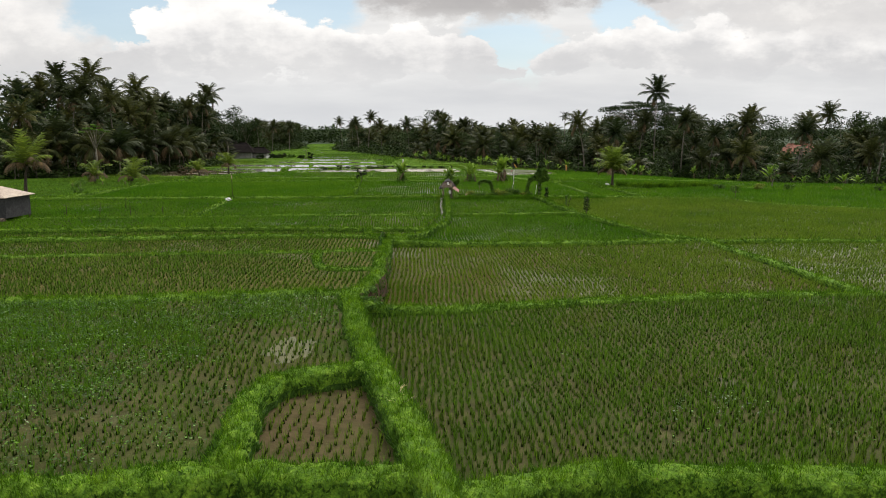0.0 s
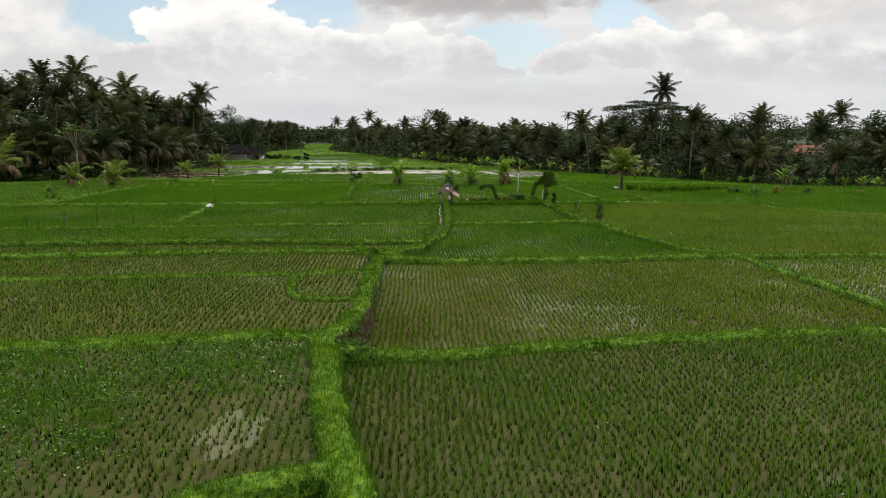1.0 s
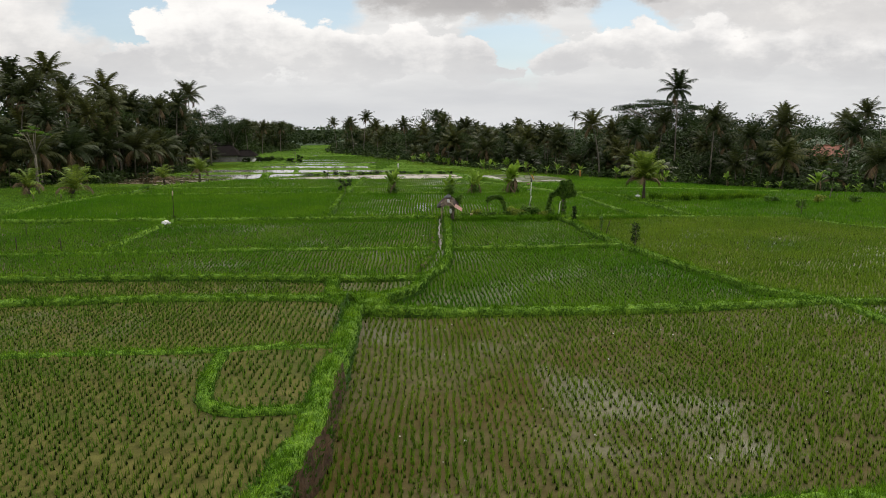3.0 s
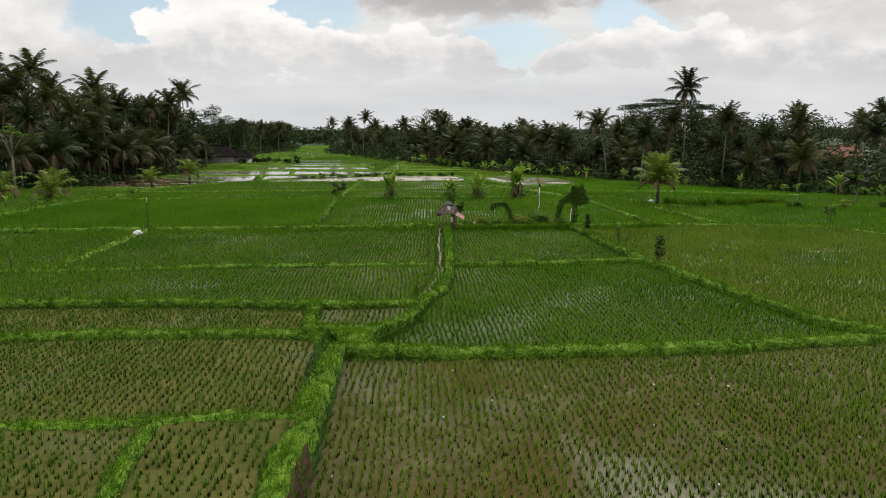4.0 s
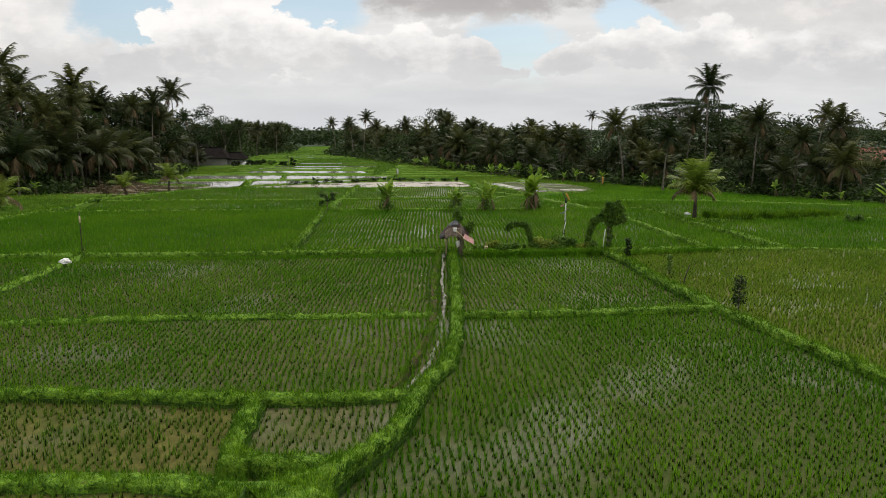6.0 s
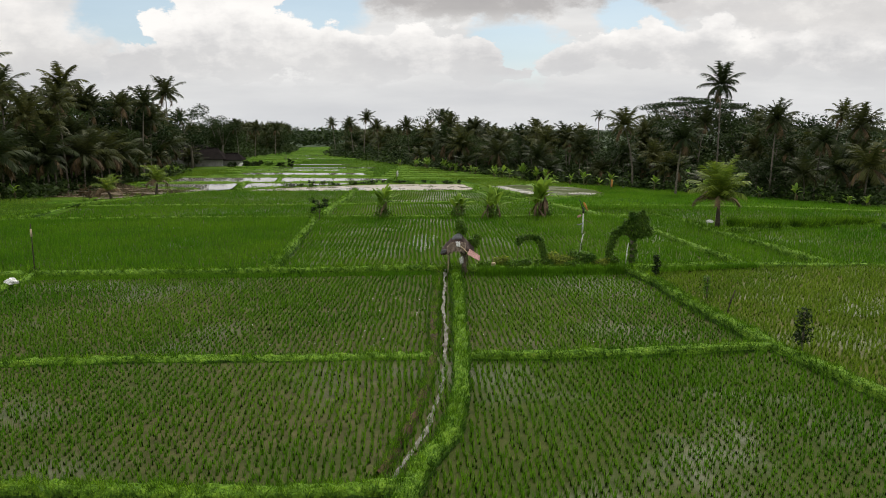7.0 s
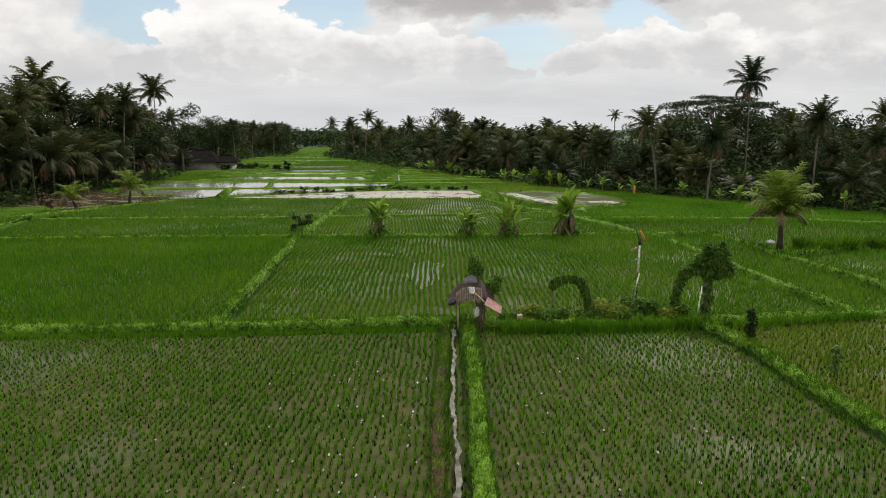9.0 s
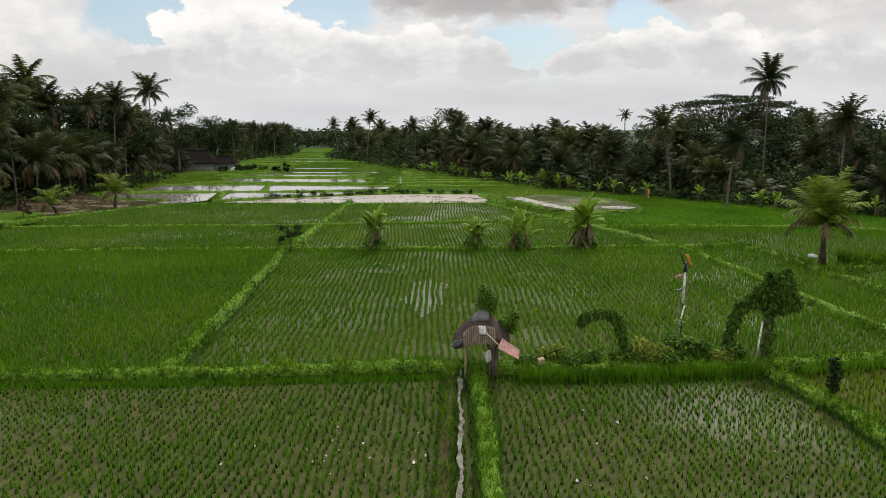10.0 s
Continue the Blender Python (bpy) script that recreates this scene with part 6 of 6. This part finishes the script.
# row of low bushes on the bank below the right grove
def grass_clump(x, y, z, h, w, seed, label):
    r = np.random.default_rng(seed)
    g = empty("grass_clump", (x, y, z))
    tagged(g, label, "grass clump", "row of grass clumps on the bank")
    P = np.stack([r.normal(0, w * 0.45, 70), r.normal(0, w * 0.35, 70), np.full(70, -0.1)], 1)
    V, T = blades(P, 4, h, 0.15, 0.07, 0.7, r)
    link_mesh("tuft", tri_mesh("tuft", V, T), M_GRASS, g)
    V, T = blades(P[:30], 4, h * 0.6, 0.2, 0.1, 0.9, r)
    link_mesh("base_tuft", tri_mesh("base_tuft", V, T), M_LEAF_BRIGHT, g)


r_row = random.Random(12)
for i in range(19):
    s = i / 18
    grass_clump(23.5 + 14 * s + r_row.uniform(-0.3, 0.3), 97.0 + 4.0 * s + r_row.uniform(-0.5, 0.5), -1.75 - 0.25 * s, r_row.uniform(0.65, 1.15), r_row.uniform(0.4, 0.65), 50 + i, "tall bright green grass clump on the bank")
for i in range(8):
    field_shrub(38 + 4.5 * i + r_row.uniform(-1.5, 1.5), 97 - i * 0.6 + r_row.uniform(-1, 1), -2.1, r_row.uniform(0.6, 1.1), r_row.uniform(0.5, 0.9), 70 + i, mat=M_WEED_YELLOW if i % 2 else M_LEAF_BRIGHT, label="low green bush on the field edge", size=0.12, count=150)
tall = broadleaf("tree", 78, 3.6, 1.0, 6, 60, 0.22, "young sapling with sparse light green leaves", mat=M_LEAF_BRIGHT, crown_from=0.3)
tall.matrix_basis = pose(47, 104, -2.4)

# weeds on the pond banks
WEEDY_BANK = resample([(-26.3, 146.9, 0), (-17.8, 151.5, 0), (-10.5, 154.8, 0), (1.8, 154.2, 0)], 1.15)
for i, (x, y, _) in enumerate(WEEDY_BANK):
    if r_row.random() < 0.8:
        field_shrub(x + r_row.uniform(-0.4, 0.4), y + r_row.uniform(-0.3, 0.3), -2.95, r_row.uniform(0.3, 0.95 if x < -8 else 0.6), r_row.uniform(0.35, 0.8), 90 + i, "weed_clump", M_LEAF if i % 3 else None, label="dark weeds on the bank of a flooded paddy", size=0.15, count=40)
flag = empty("marker_flag", (24.6, 150, -3.5))
tagged(flag, "small orange cloth flag on a stick", "flag")
pole("stick", [(0, 0, -0.2), (0, 0, 1.5)], 0.04, M_WOOD, flag)
cloth("cloth", (0, 0, 1.6), (0.28, 0, -0.1), (0.05, 0, -1.2), M_ORANGE, flag, 9)
# White speck of unclear kind, built as a strip on a stick.
white = empty("marker_flag", (-10.5, 166, -3.6))
tagged(white, "white strip on a stick, stand-in for a white speck of unclear kind", "flag")
pole("stick", [(0, 0, -0.2), (0, 0, 1.8)], 0.04, M_WOOD, white)
cloth("cloth", (0, 0, 1.9), (0.3, 0, 0.1), (0.1, 0, -1.0), M_WHITE, white, 11)

# straw on the path
V, T = blades(np.array([[-1.15, 15.5, 0.86], [-1.05, 15.0, 0.87], [-1.2, 15.9, 0.86]]), 16, 0.1, 0.18, 0.03, 3.5, np.random.default_rng(2))
tagged(link_mesh("straw", tri_mesh("straw", V, T), M_STRAW), "dry straw lying on the grassy path", "straw", kind="stuff")

# stream beside the bank
def stream():
    q = resample([(-0.58, 74.6, 0), (-0.7, 72.5, 0), (-0.62, 70, 0), (-0.68, 66.7, 0), (-0.5, 63.8, 0), (-0.48, 61, 0), (-0.55, 57, 0), (-0.95, 54, 0), (-1.55, 51.6, 0)], 0.15)
    V, F = [], []
    for i, (x, y, _) in enumerate(q):
        w = max(0.015, 0.058 + 0.05 * noise.noise((0.3, y * 1.3, 0.0)) + 0.05 * noise.noise((4.3, y * 2.6, 0.0)))
        s = 0.12 * noise.noise((7.0, y * 0.6, 2.0)) + 0.06 * noise.noise((2.0, y * 2.7, 5.0))
        V += [(x - w + s, y, -0.83), (x + w + s, y, -0.83)]
    F = [(2 * i, 2 * i + 1, 2 * i + 3, 2 * i + 2) for i in range(len(q) - 1)]
    ob = link_mesh("stream", py_mesh("stream", V, F), M_STREAM)
    tagged(ob, "narrow bright irrigation stream beside the bank", "stream", kind="structure")
    mound("bund", [(-0.95, 74.4, -0.78), (-1.05, 66, -0.78), (-0.9, 60.3, -0.78)], 0.22, -1.15, "low muddy lip beside the irrigation stream", M_EARTH)
    mound("bund", [(-0.9, 59.7, -0.7), (-1.0, 57, -0.7), (-1.4, 54, -0.7), (-1.9, 51.6, -0.7)], 0.2, -1.0, "low muddy lip beside the irrigation stream", M_EARTH)


stream()


# sheets of standing water among the rice: x, y, half width, half length, level
M_RAIN = still_water("rain_water", (0.06, 0.062, 0.03), (0.075, 0.074, 0.034), 0.6, 0.12)
M_SILT = still_water("pale_silt", (0.074, 0.076, 0.030), (0.098, 0.096, 0.040), 0.5, 0.5)
PUDDLES = [(22, 64, 4.6, 3.2, -1.19), (27.5, 60.5, 4.0, 2.2, -1.19), (33, 66, 3.5, 1.8, -1.19), (18, 67.5, 2.2, 1.4, -1.19), (-2.4, 87, 1.3, 4.2, -1.34), (-5.2, 93, 1.6, 2.0, -1.34),
           (-10, 105, 4.0, 2.4, -2.19), (-4.5, 19.6, 0.9, 1.3, 0.606), (-11.3, 22, 0.7, 0.5, 0.606), (-18, 124, 7.0, 2.2, -2.94), (-6, 127, 4.0, 3.0, -2.94)]
for k, (x, y, a, b, z) in enumerate(PUDDLES):
    V = [(x + a * math.cos(g) * (0.75 + 0.5 * noise.noise((math.cos(g) * 1.6, math.sin(g) * 1.6, k * 3.0)) + 0.25 * noise.noise((math.cos(g) * 5, math.sin(g) * 5, k * 7.0))),
          y + b * math.sin(g) * (0.75 + 0.5 * noise.noise((math.cos(g) * 1.6, math.sin(g) * 1.6, k * 3.0)) + 0.25 * noise.noise((math.cos(g) * 5, math.sin(g) * 5, k * 7.0))), z) for g in (2 * math.pi * i / 48 for i in range(48))]
    tagged(link_mesh("puddle", py_mesh("puddle", V, [tuple(range(48))]), M_RAIN if z < 0 else M_SILT), "shallow sheet of rain water between rows of rice", "puddle", "puddles in the paddies", "structure")


# weeds among the rice of the nearest paddies
def weeds():
    rr = np.random.default_rng(21)
    outline = xy(FRONT_L[:3], PLOT_A, PATH_A[5:], (L1_L2, -1))
    X, Y = rr.uniform(-36, -2.2, 26000), rr.uniform(11, 26, 26000)
    thick = wavy(X, Y, 0.42, 3.0) + 0.5 * wavy(X, Y, 1.3, 1.0) + 0.07 * (Y - 17) + 0.075 * (np.minimum(-X, 20) - 8) + 0.45 - 0.16 * np.clip(-X - 22, 0, 20)
    bare = np.exp(-((X + 4.3) / 1.9) ** 2 - ((Y - 20.2) / 2.6) ** 2) + np.exp(-((X + 6.2) / 1.5) ** 2 - ((Y - 17.2) / 1.0) ** 2)
    thick = thick - 1.6 * bare
    field = inside(outline, X, Y) & off_banks(X, Y)
    ok = field & (thick + 0.5 * rr.normal(size=len(X)) > 0.45)
    turf = field & (thick + 0.9 * np.exp(-((X + 10.5) / 4.0) ** 2 - ((Y - 20.8) / 2.0) ** 2) + 0.5 * wavy(X, Y, 0.8, 7.0) + 0.55 * rr.normal(size=len(X)) > 0.95)
    G = np.stack([X[turf], Y[turf], np.full(turf.sum(), 0.6)], 1)
    GV, GT = blades(G, 7, 0.19, 0.15, 0.022, 0.9, rr)
    tagged(link_mesh("paddy_grass", tri_mesh("paddy_grass", GV, GT), M_RICE_LUSH), "soft green grass spreading in patches among the rice", "grass", kind="stuff")
    X2, Y2 = rr.uniform(1, 22, 9000), rr.uniform(15, 29, 9000)
    thick2 = wavy(X2, Y2, 0.36, 5.0) + 0.4 * wavy(X2, Y2, 1.2, 2.0)
    ok2 = inside(PADDIES["near_right"][0], X2, Y2) & off_banks(X2, Y2) & (thick2 + 0.2 * rr.normal(size=len(X2)) > 0.75)
    C = np.concatenate([np.stack([X[ok], Y[ok], np.full(ok.sum(), 0.7)], 1), np.stack([X2[ok2], Y2[ok2], np.full(ok2.sum(), -0.25)], 1)])
    n = 5
    P = np.repeat(C, n, axis=0) + rr.normal(0, (0.09, 0.09, 0.06), (len(C) * n, 3))
    a = rr.normal(size=P.shape)
    a[:, 2] *= 0.35
    a /= np.linalg.norm(a, axis=1)[:, None]
    b = np.cross(a, rr.normal(size=P.shape) * 0.4 + (0, 0, 1))
    b /= np.linalg.norm(b, axis=1)[:, None]
    s = rr.uniform(0.018, 0.042, len(P))[:, None]
    V = np.stack([P - a * s, P + b * s * 0.7, P + a * s, P - b * s * 0.7], 1).reshape(-1, 3)
    q = np.arange(len(P))[:, None] * 4
    T = np.concatenate([q + (0, 1, 2), q + (0, 2, 3)])
    ob = link_mesh("water_weeds", tri_mesh("water_weeds", V, T), M_WATER_WEED)
    tagged(ob, "broad-leaved green weeds growing among the rice", "weeds", kind="stuff")


weeds()


# grass of the lower meadows
def meadow_grass(label, material, n, power, ys, left, right, height, width, seed, blade=3):
    """Tufts on the land between two lines; left and right give x for the values of ys."""
    r = np.random.default_rng(seed)
    Y = ys[0] + (ys[-1] - ys[0]) * r.random(n) ** power
    L, R = np.interp(Y, ys, left), np.interp(Y, ys, right)
    X = L + (R - L) * r.random(n)
    ok = np.ones(n, bool)
    for outline, *_ in POOLS[:1] + POOLS[2:] + PONDS:
        ok &= ~inside(outline, X, Y)
    P = np.stack([X, Y, land(X, Y) - 0.05], 1)[ok]
    V, T = blades(P, blade, height * (1 + 0.4 * wavy(P[:, 0], P[:, 1], 0.4)), width * 3, width, 0.7, r)
    ob = link_mesh("meadow_grass", tri_mesh("meadow_grass", V, T), material)
    tagged(ob, label, "grass", kind="stuff")


meadow_grass("rough olive grass on the lower fields", M_RICE_PALE, 17000, 1.4, (142, 160, 200, 250, 310), (6, 4, -8, -18, -30), (38, 25, 3, -16, -44), 0.3, 0.10, 33)
meadow_grass("lush green grass below the palm grove", M_RICE_LUSH, 17000, 1.0, (113, 122, 131, 150, 156), (13, 11, 20, 22, 18), (62, 57, 48, 34, 27), 0.32, 0.08, 34)
meadow_grass("green grass on the far terraces", M_RICE, 16000, 1.2, (157, 200, 250, 300, 380), (-56, -58, -60, -74, -76), (-10, -12, -18, -36, -60), 0.3, 0.12, 35)
meadow_grass("rough grass before the palm grove", M_RICE_PALE, 5000, 1.0, (116, 125, 160, 215), (-62, -60, -56, -66), (-46, -50, -53, -50), 0.34, 0.10, 36)


meadow_grass("rough grazed grass beside the palm grove", M_RICE, 15000, 1.0, (73, 90, 98, 106, 116), (-80, -78, -72, -64, -58), (-41, -40, -39.4, -40.6, -42.5), 0.16, 0.06, 37)


# the last rows of rice stand taller and closer along the cross bank
def bank_rice():
    r = np.random.default_rng(61)
    VS = []
    for x0, x1, n, h in ((-30, -1.3, 2600, 0.25), (1.2, 9.4, 1500, 0.5), (10.5, 17, 500, 0.3)):
        X = r.uniform(x0, x1, n)
        line = np.interp(X, [p[0] for p in CROSS], [p[1] for p in CROSS])
        P = np.stack([X, line - 0.42 - 0.38 * r.random(n) ** 1.5, np.full(n, -1.07)], 1)
        VS.append(blades(P, 4, h * (1 + 0.25 * wavy(X, X * 0.3, 1.4)) * r.uniform(0.8, 1.15, n), 0.06, 0.04, 0.35, r)[0])
    V = np.concatenate(VS)
    tagged(link_mesh("bank_rice", tri_mesh("bank_rice", V, np.arange(len(V), dtype=np.int32).reshape(-1, 3)), M_RICE_LUSH), "tall lush green rice standing along the foot of a bank", "rice", kind="stuff")


bank_rice()


# pale flecks on the water between the rows: sky glints put into colour
def scum():
    r = random.Random(44)
    V, F = [], []
    for k in range(420):
        if k < 230:
            x, y, z = -3.2 + r.gauss(0, 1.7), r.uniform(61, 71), -1.0
        elif k < 310:
            x, y, z = r.uniform(1, 8), r.uniform(61.5, 73), -1.04
        else:
            x, y, z = r.uniform(-3, 12), r.uniform(31, 44), -0.69
        if r.random() < 0.5:
            continue
        x = round(x / 0.27) * 0.27 + 0.13
        n, s = 9, r.uniform(0.012, 0.036)
        b = len(V)
        for i in range(n):
            a = 2 * math.pi * i / n
            q = s * r.uniform(0.6, 1.2)
            V.append((x + math.cos(a) * q, y + math.sin(a) * q * 2.4, z + 0.012))
        F.append(tuple(range(b, b + n)))
    tagged(link_mesh("scum", py_mesh("scum", V, F), M_WALL), "pale flecks drawn as sky glints on the paddy water", "scum", kind="stuff")


scum()

# ---- rice ----
def rice(name, outline, z, material, step, along, angle, height, count, width, lean=0.38, keep=1.0, patch=0.0, spread=0.04, ragged=0.15, seed=1):
    """Rows of rice hills over a paddy. keep: share of hills that stand; patch: how far bare patches reach."""
    r = np.random.default_rng(seed)
    p = np.asarray(outline)
    ca, sa = math.cos(radians(angle)), math.sin(radians(angle))
    lo, hi = p.min(0) - 1, p.max(0) + 1
    lo = np.maximum(lo, (-64, 6))
    hi = np.minimum(hi, (64, 146))
    mid, span = (lo + hi) / 2, np.linalg.norm(hi - lo) / 2 + 1
    U, W = np.meshgrid(np.arange(-span, span, step), np.arange(-span, span, along))
    U, W = U.ravel(), W.ravel()
    U = U + 0.09 * wavy(U, W, 0.55, seed) + 0.22 * wavy(U, W, 0.13, seed + 2) + r.normal(0, 0.026, len(U))
    W = W + r.normal(0, 0.032, len(W)) + 0.3 * wavy(U, W, 0.21, seed + 5)
    X, Y = mid[0] + U * ca - W * sa, mid[1] + U * sa + W * ca
    ok = inside(outline, X, Y) & (r.random(len(X)) < keep)
    X, Y = X[ok], Y[ok]
    ok = (np.abs(X) + r.normal(0, 3, len(X)) < 0.67 * Y + 9) | (r.random(len(X)) < 0.4)
    X, Y = X[ok], Y[ok]
    ok = off_banks(X, Y)
    X, Y = X[ok], Y[ok]
    vigour = 1 + 0.22 * wavy(X, Y, 0.33, seed) + 0.15 * wavy(X, Y, 1.1, seed + 1)
    if patch:
        bare = wavy(X, Y, 0.42, seed + 7) > 1 - patch
        ok = ~bare | (r.random(len(X)) < 0.35)
        X, Y, vigour = X[ok], Y[ok], vigour[ok]
    P = np.stack([X, Y, np.full(len(X), z - 0.02)], 1)
    H = height * vigour * r.uniform(1 - ragged, 1 + ragged, len(X))
    aside = np.abs(X) + r.normal(0, 3, len(X)) > 0.67 * Y + 9  # outside the camera's wedge of view the hills have fewer, broader blades
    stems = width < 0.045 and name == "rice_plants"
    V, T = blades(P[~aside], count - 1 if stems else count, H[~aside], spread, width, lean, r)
    if stems:  # short dark blades paint the shade at the foot of each hill
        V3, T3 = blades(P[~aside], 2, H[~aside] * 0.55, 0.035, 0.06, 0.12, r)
        ob = link_mesh("rice_stems", tri_mesh("rice_stems", V3, T3), M_FOOT_SHADE)
        tagged(ob, "short dark blades standing for shade at the foot of the rice", "rice", kind="stuff")
    if aside.any():
        V2, T2 = blades(P[aside], 2, H[aside], spread * 1.3, width * 2.6, lean, r)
        V, T = np.concatenate([V, V2]), np.concatenate([T, T2 + len(V)])
    ob = link_mesh(name, tri_mesh(name, V, T), material)
    tagged(ob, "rows of young green rice plants standing in a flooded paddy", "rice", kind="stuff")


RICE = [  # paddy, material, row step, step along, angle, height, blades, width, keep, patch
    ("front_left", M_RICE, 0.25, 0.24, 2, 0.36, 12, 0.026, 0.95, 0.0), ("front_right", M_RICE, 0.25, 0.24, -3, 0.36, 12, 0.026, 0.95, 0.0),
    ("weedy", M_RICE, 0.25, 0.24, 6, 0.33, 11, 0.026, 0.88, 0.15), ("corner_plot", M_RICE_PALE, 0.32, 0.2, -2, 0.36, 7, 0.02, 0.8, 0.0),
    ("near_right", M_RICE, 0.25, 0.23, 3, 0.37, 14, 0.028, 0.96, 0.05), ("second_left", M_RICE, 0.28, 0.25, 3, 0.34, 10, 0.026, 0.94, 0.0),
    ("brown_right", M_RICE_PALE, 0.26, 0.22, 2, 0.32, 12, 0.027, 0.92, 0.05), ("right_pool", M_RICE_PALE, 0.26, 0.24, 10, 0.34, 9, 0.032, 0.9, 0.0),
] + [
    ("third_left", M_RICE, 0.28, 0.25, 3, 0.32, 11, 0.028, 0.94, 0.0), ("narrow_strip", M_RICE, 0.27, 0.25, 0, 0.34, 9, 0.03, 0.85, 0.1),
    ("fifth_left", M_RICE_LUSH, 0.26, 0.24, 4, 0.33, 10, 0.034, 0.96, 0.0), ("green_right", M_RICE_LUSH, 0.26, 0.23, 4, 0.34, 11, 0.034, 0.97, 0.0),
    ("sixth_left", M_RICE_LUSH, 0.27, 0.25, 0, 0.33, 9, 0.036, 0.95, 0.0), ("fourth_right", M_RICE_LUSH, 0.27, 0.25, 4, 0.34, 9, 0.036, 0.96, 0.0),
    ("wide_right", M_RICE_PALE, 0.27, 0.26, 14, 0.36, 12, 0.036, 0.97, 0.0), ("seventh_left", M_RICE_LUSH, 0.26, 0.26, 3, 0.36, 7, 0.055, 1.0, 0.0),
] + [
    ("seventh_mid", M_RICE_LUSH, 0.28, 0.27, 2, 0.35, 7, 0.05, 0.97, 0.0), ("seventh_right", M_RICE_LUSH, 0.28, 0.28, 5, 0.36, 6, 0.06, 1.0, 0.0),
    ("lower_right", M_RICE_LUSH, 0.30, 0.30, 5, 0.36, 5, 0.065, 1.0, 0.0), ("eighth", M_RICE_LUSH, 0.30, 0.30, 4, 0.34, 5, 0.06, 0.97, 0.0),
    ("ninth", M_RICE_LUSH, 0.33, 0.33, 2, 0.32, 4, 0.07, 0.97, 0.0), ("meadow_right", M_RICE_LUSH, 0.36, 0.36, 2, 0.34, 4, 0.085, 1.0, 0.0),
]
for i, (key, material, step, along, angle, height, count, width, keep, patch) in enumerate(RICE):
    if width < 0.045:
        step, along, height, count = step * 0.78, along * 0.82, height * 0.8, 9 if count > 11 else 7
    outline, z, _ = PADDIES[key]
    if key == "weedy":
        outline = [p for p in xy(FRONT_L[:3], PLOT_A, PATH_A[5:], (L1_L2, -1))]
    if key == "narrow_strip":
        outline = xy(L3_L4, CHANNEL[:4], (L4_L5, -1))
    rice("rice_plants", outline, z, material, step, along, angle, height, count, width, keep=keep, patch=patch, seed=i + 1, **({"lean": 0.25, "spread": 0.05} if width >= 0.045 else {}))


# ---- grass on the bunds ----
def build_sward():
    r = np.random.default_rng(3)
    VS = [], []
    for V, earth in SWARD:
        n, k = V.shape[:2]
        A, B, C, D = V[:-1, :-1], V[1:, :-1], V[1:, 1:], V[:-1, 1:]
        area = np.linalg.norm(np.cross((B - A).reshape(-1, 3), (D - A).reshape(-1, 3)), axis=1)
        y = A[..., 1].ravel()
        x = A[..., 0].ravel()
        dens = np.where(y < 32, 330, np.where(y < 62, 150, np.where(y < 105, 60, np.where(y < 150, 22, 6))))
        dens = np.where((np.abs(x) < 16) & (y > 30) & (y < 80), np.where(y < 56, 300, 170), dens)
        dens = np.where(np.abs(x) < 0.67 * y + 9, dens, dens * 0.2)
        j = np.tile(np.arange(k - 1), n - 1)
        if k == 9:
            dens = np.where((j < 1) | (j > 6), dens * 0.55, np.where((j < 2) | (j > 5), dens * 0.9, dens))
        dens = dens * np.clip(0.95 + 0.4 * wavy(x, y, 1.7, 4.0) + 0.4 * wavy(x, y, 4.1, 9.0), 0.2, 1.6)
        if earth:
            dens = np.where(j >= 6, dens * 0.25, dens)
        cnt = r.poisson(area * dens)
        idx = np.repeat(np.arange(len(cnt)), cnt)
        if not len(idx):
            continue
        a, b = r.random(len(idx))[:, None], r.random(len(idx))[:, None]
        A, B, D = A.reshape(-1, 3)[idx], B.reshape(-1, 3)[idx], D.reshape(-1, 3)[idx]
        P = A + (B - A) * a + (D - A) * b
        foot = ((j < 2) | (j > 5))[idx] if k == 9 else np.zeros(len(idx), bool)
        far = np.clip(P[:, 1] / np.where(np.abs(P[:, 0]) < 16, 48, 34), 1, 4)
        clump = 1 + 0.35 * wavy(P[:, 0], P[:, 1], 2.3) + 0.4 * wavy(P[:, 0], P[:, 1], 7.1) + 0.25 * r.normal(size=len(P))
        clump = np.clip(clump, 0.25, 2.2)
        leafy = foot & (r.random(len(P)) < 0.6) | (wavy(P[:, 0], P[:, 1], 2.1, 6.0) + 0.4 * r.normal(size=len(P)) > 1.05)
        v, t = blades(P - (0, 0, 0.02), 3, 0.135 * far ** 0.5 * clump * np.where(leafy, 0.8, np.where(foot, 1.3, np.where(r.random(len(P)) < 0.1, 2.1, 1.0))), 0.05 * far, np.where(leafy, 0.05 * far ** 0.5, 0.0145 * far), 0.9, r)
        # Foot tufts take the darker leaf: bank shade put into their colour.
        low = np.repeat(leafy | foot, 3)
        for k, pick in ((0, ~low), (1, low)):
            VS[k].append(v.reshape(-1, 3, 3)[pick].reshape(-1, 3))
    for k, (name, mat, label) in enumerate((("bund_grass", M_GRASS, "short bright green grass covering the paddy banks"), ("foot_weeds", M_GRASS_DARK, "weeds of the paddy banks and foot grass darkened for shade"))):
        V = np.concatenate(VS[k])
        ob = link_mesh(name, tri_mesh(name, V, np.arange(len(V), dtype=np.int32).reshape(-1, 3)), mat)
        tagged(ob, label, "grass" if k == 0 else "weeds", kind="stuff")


build_sward()
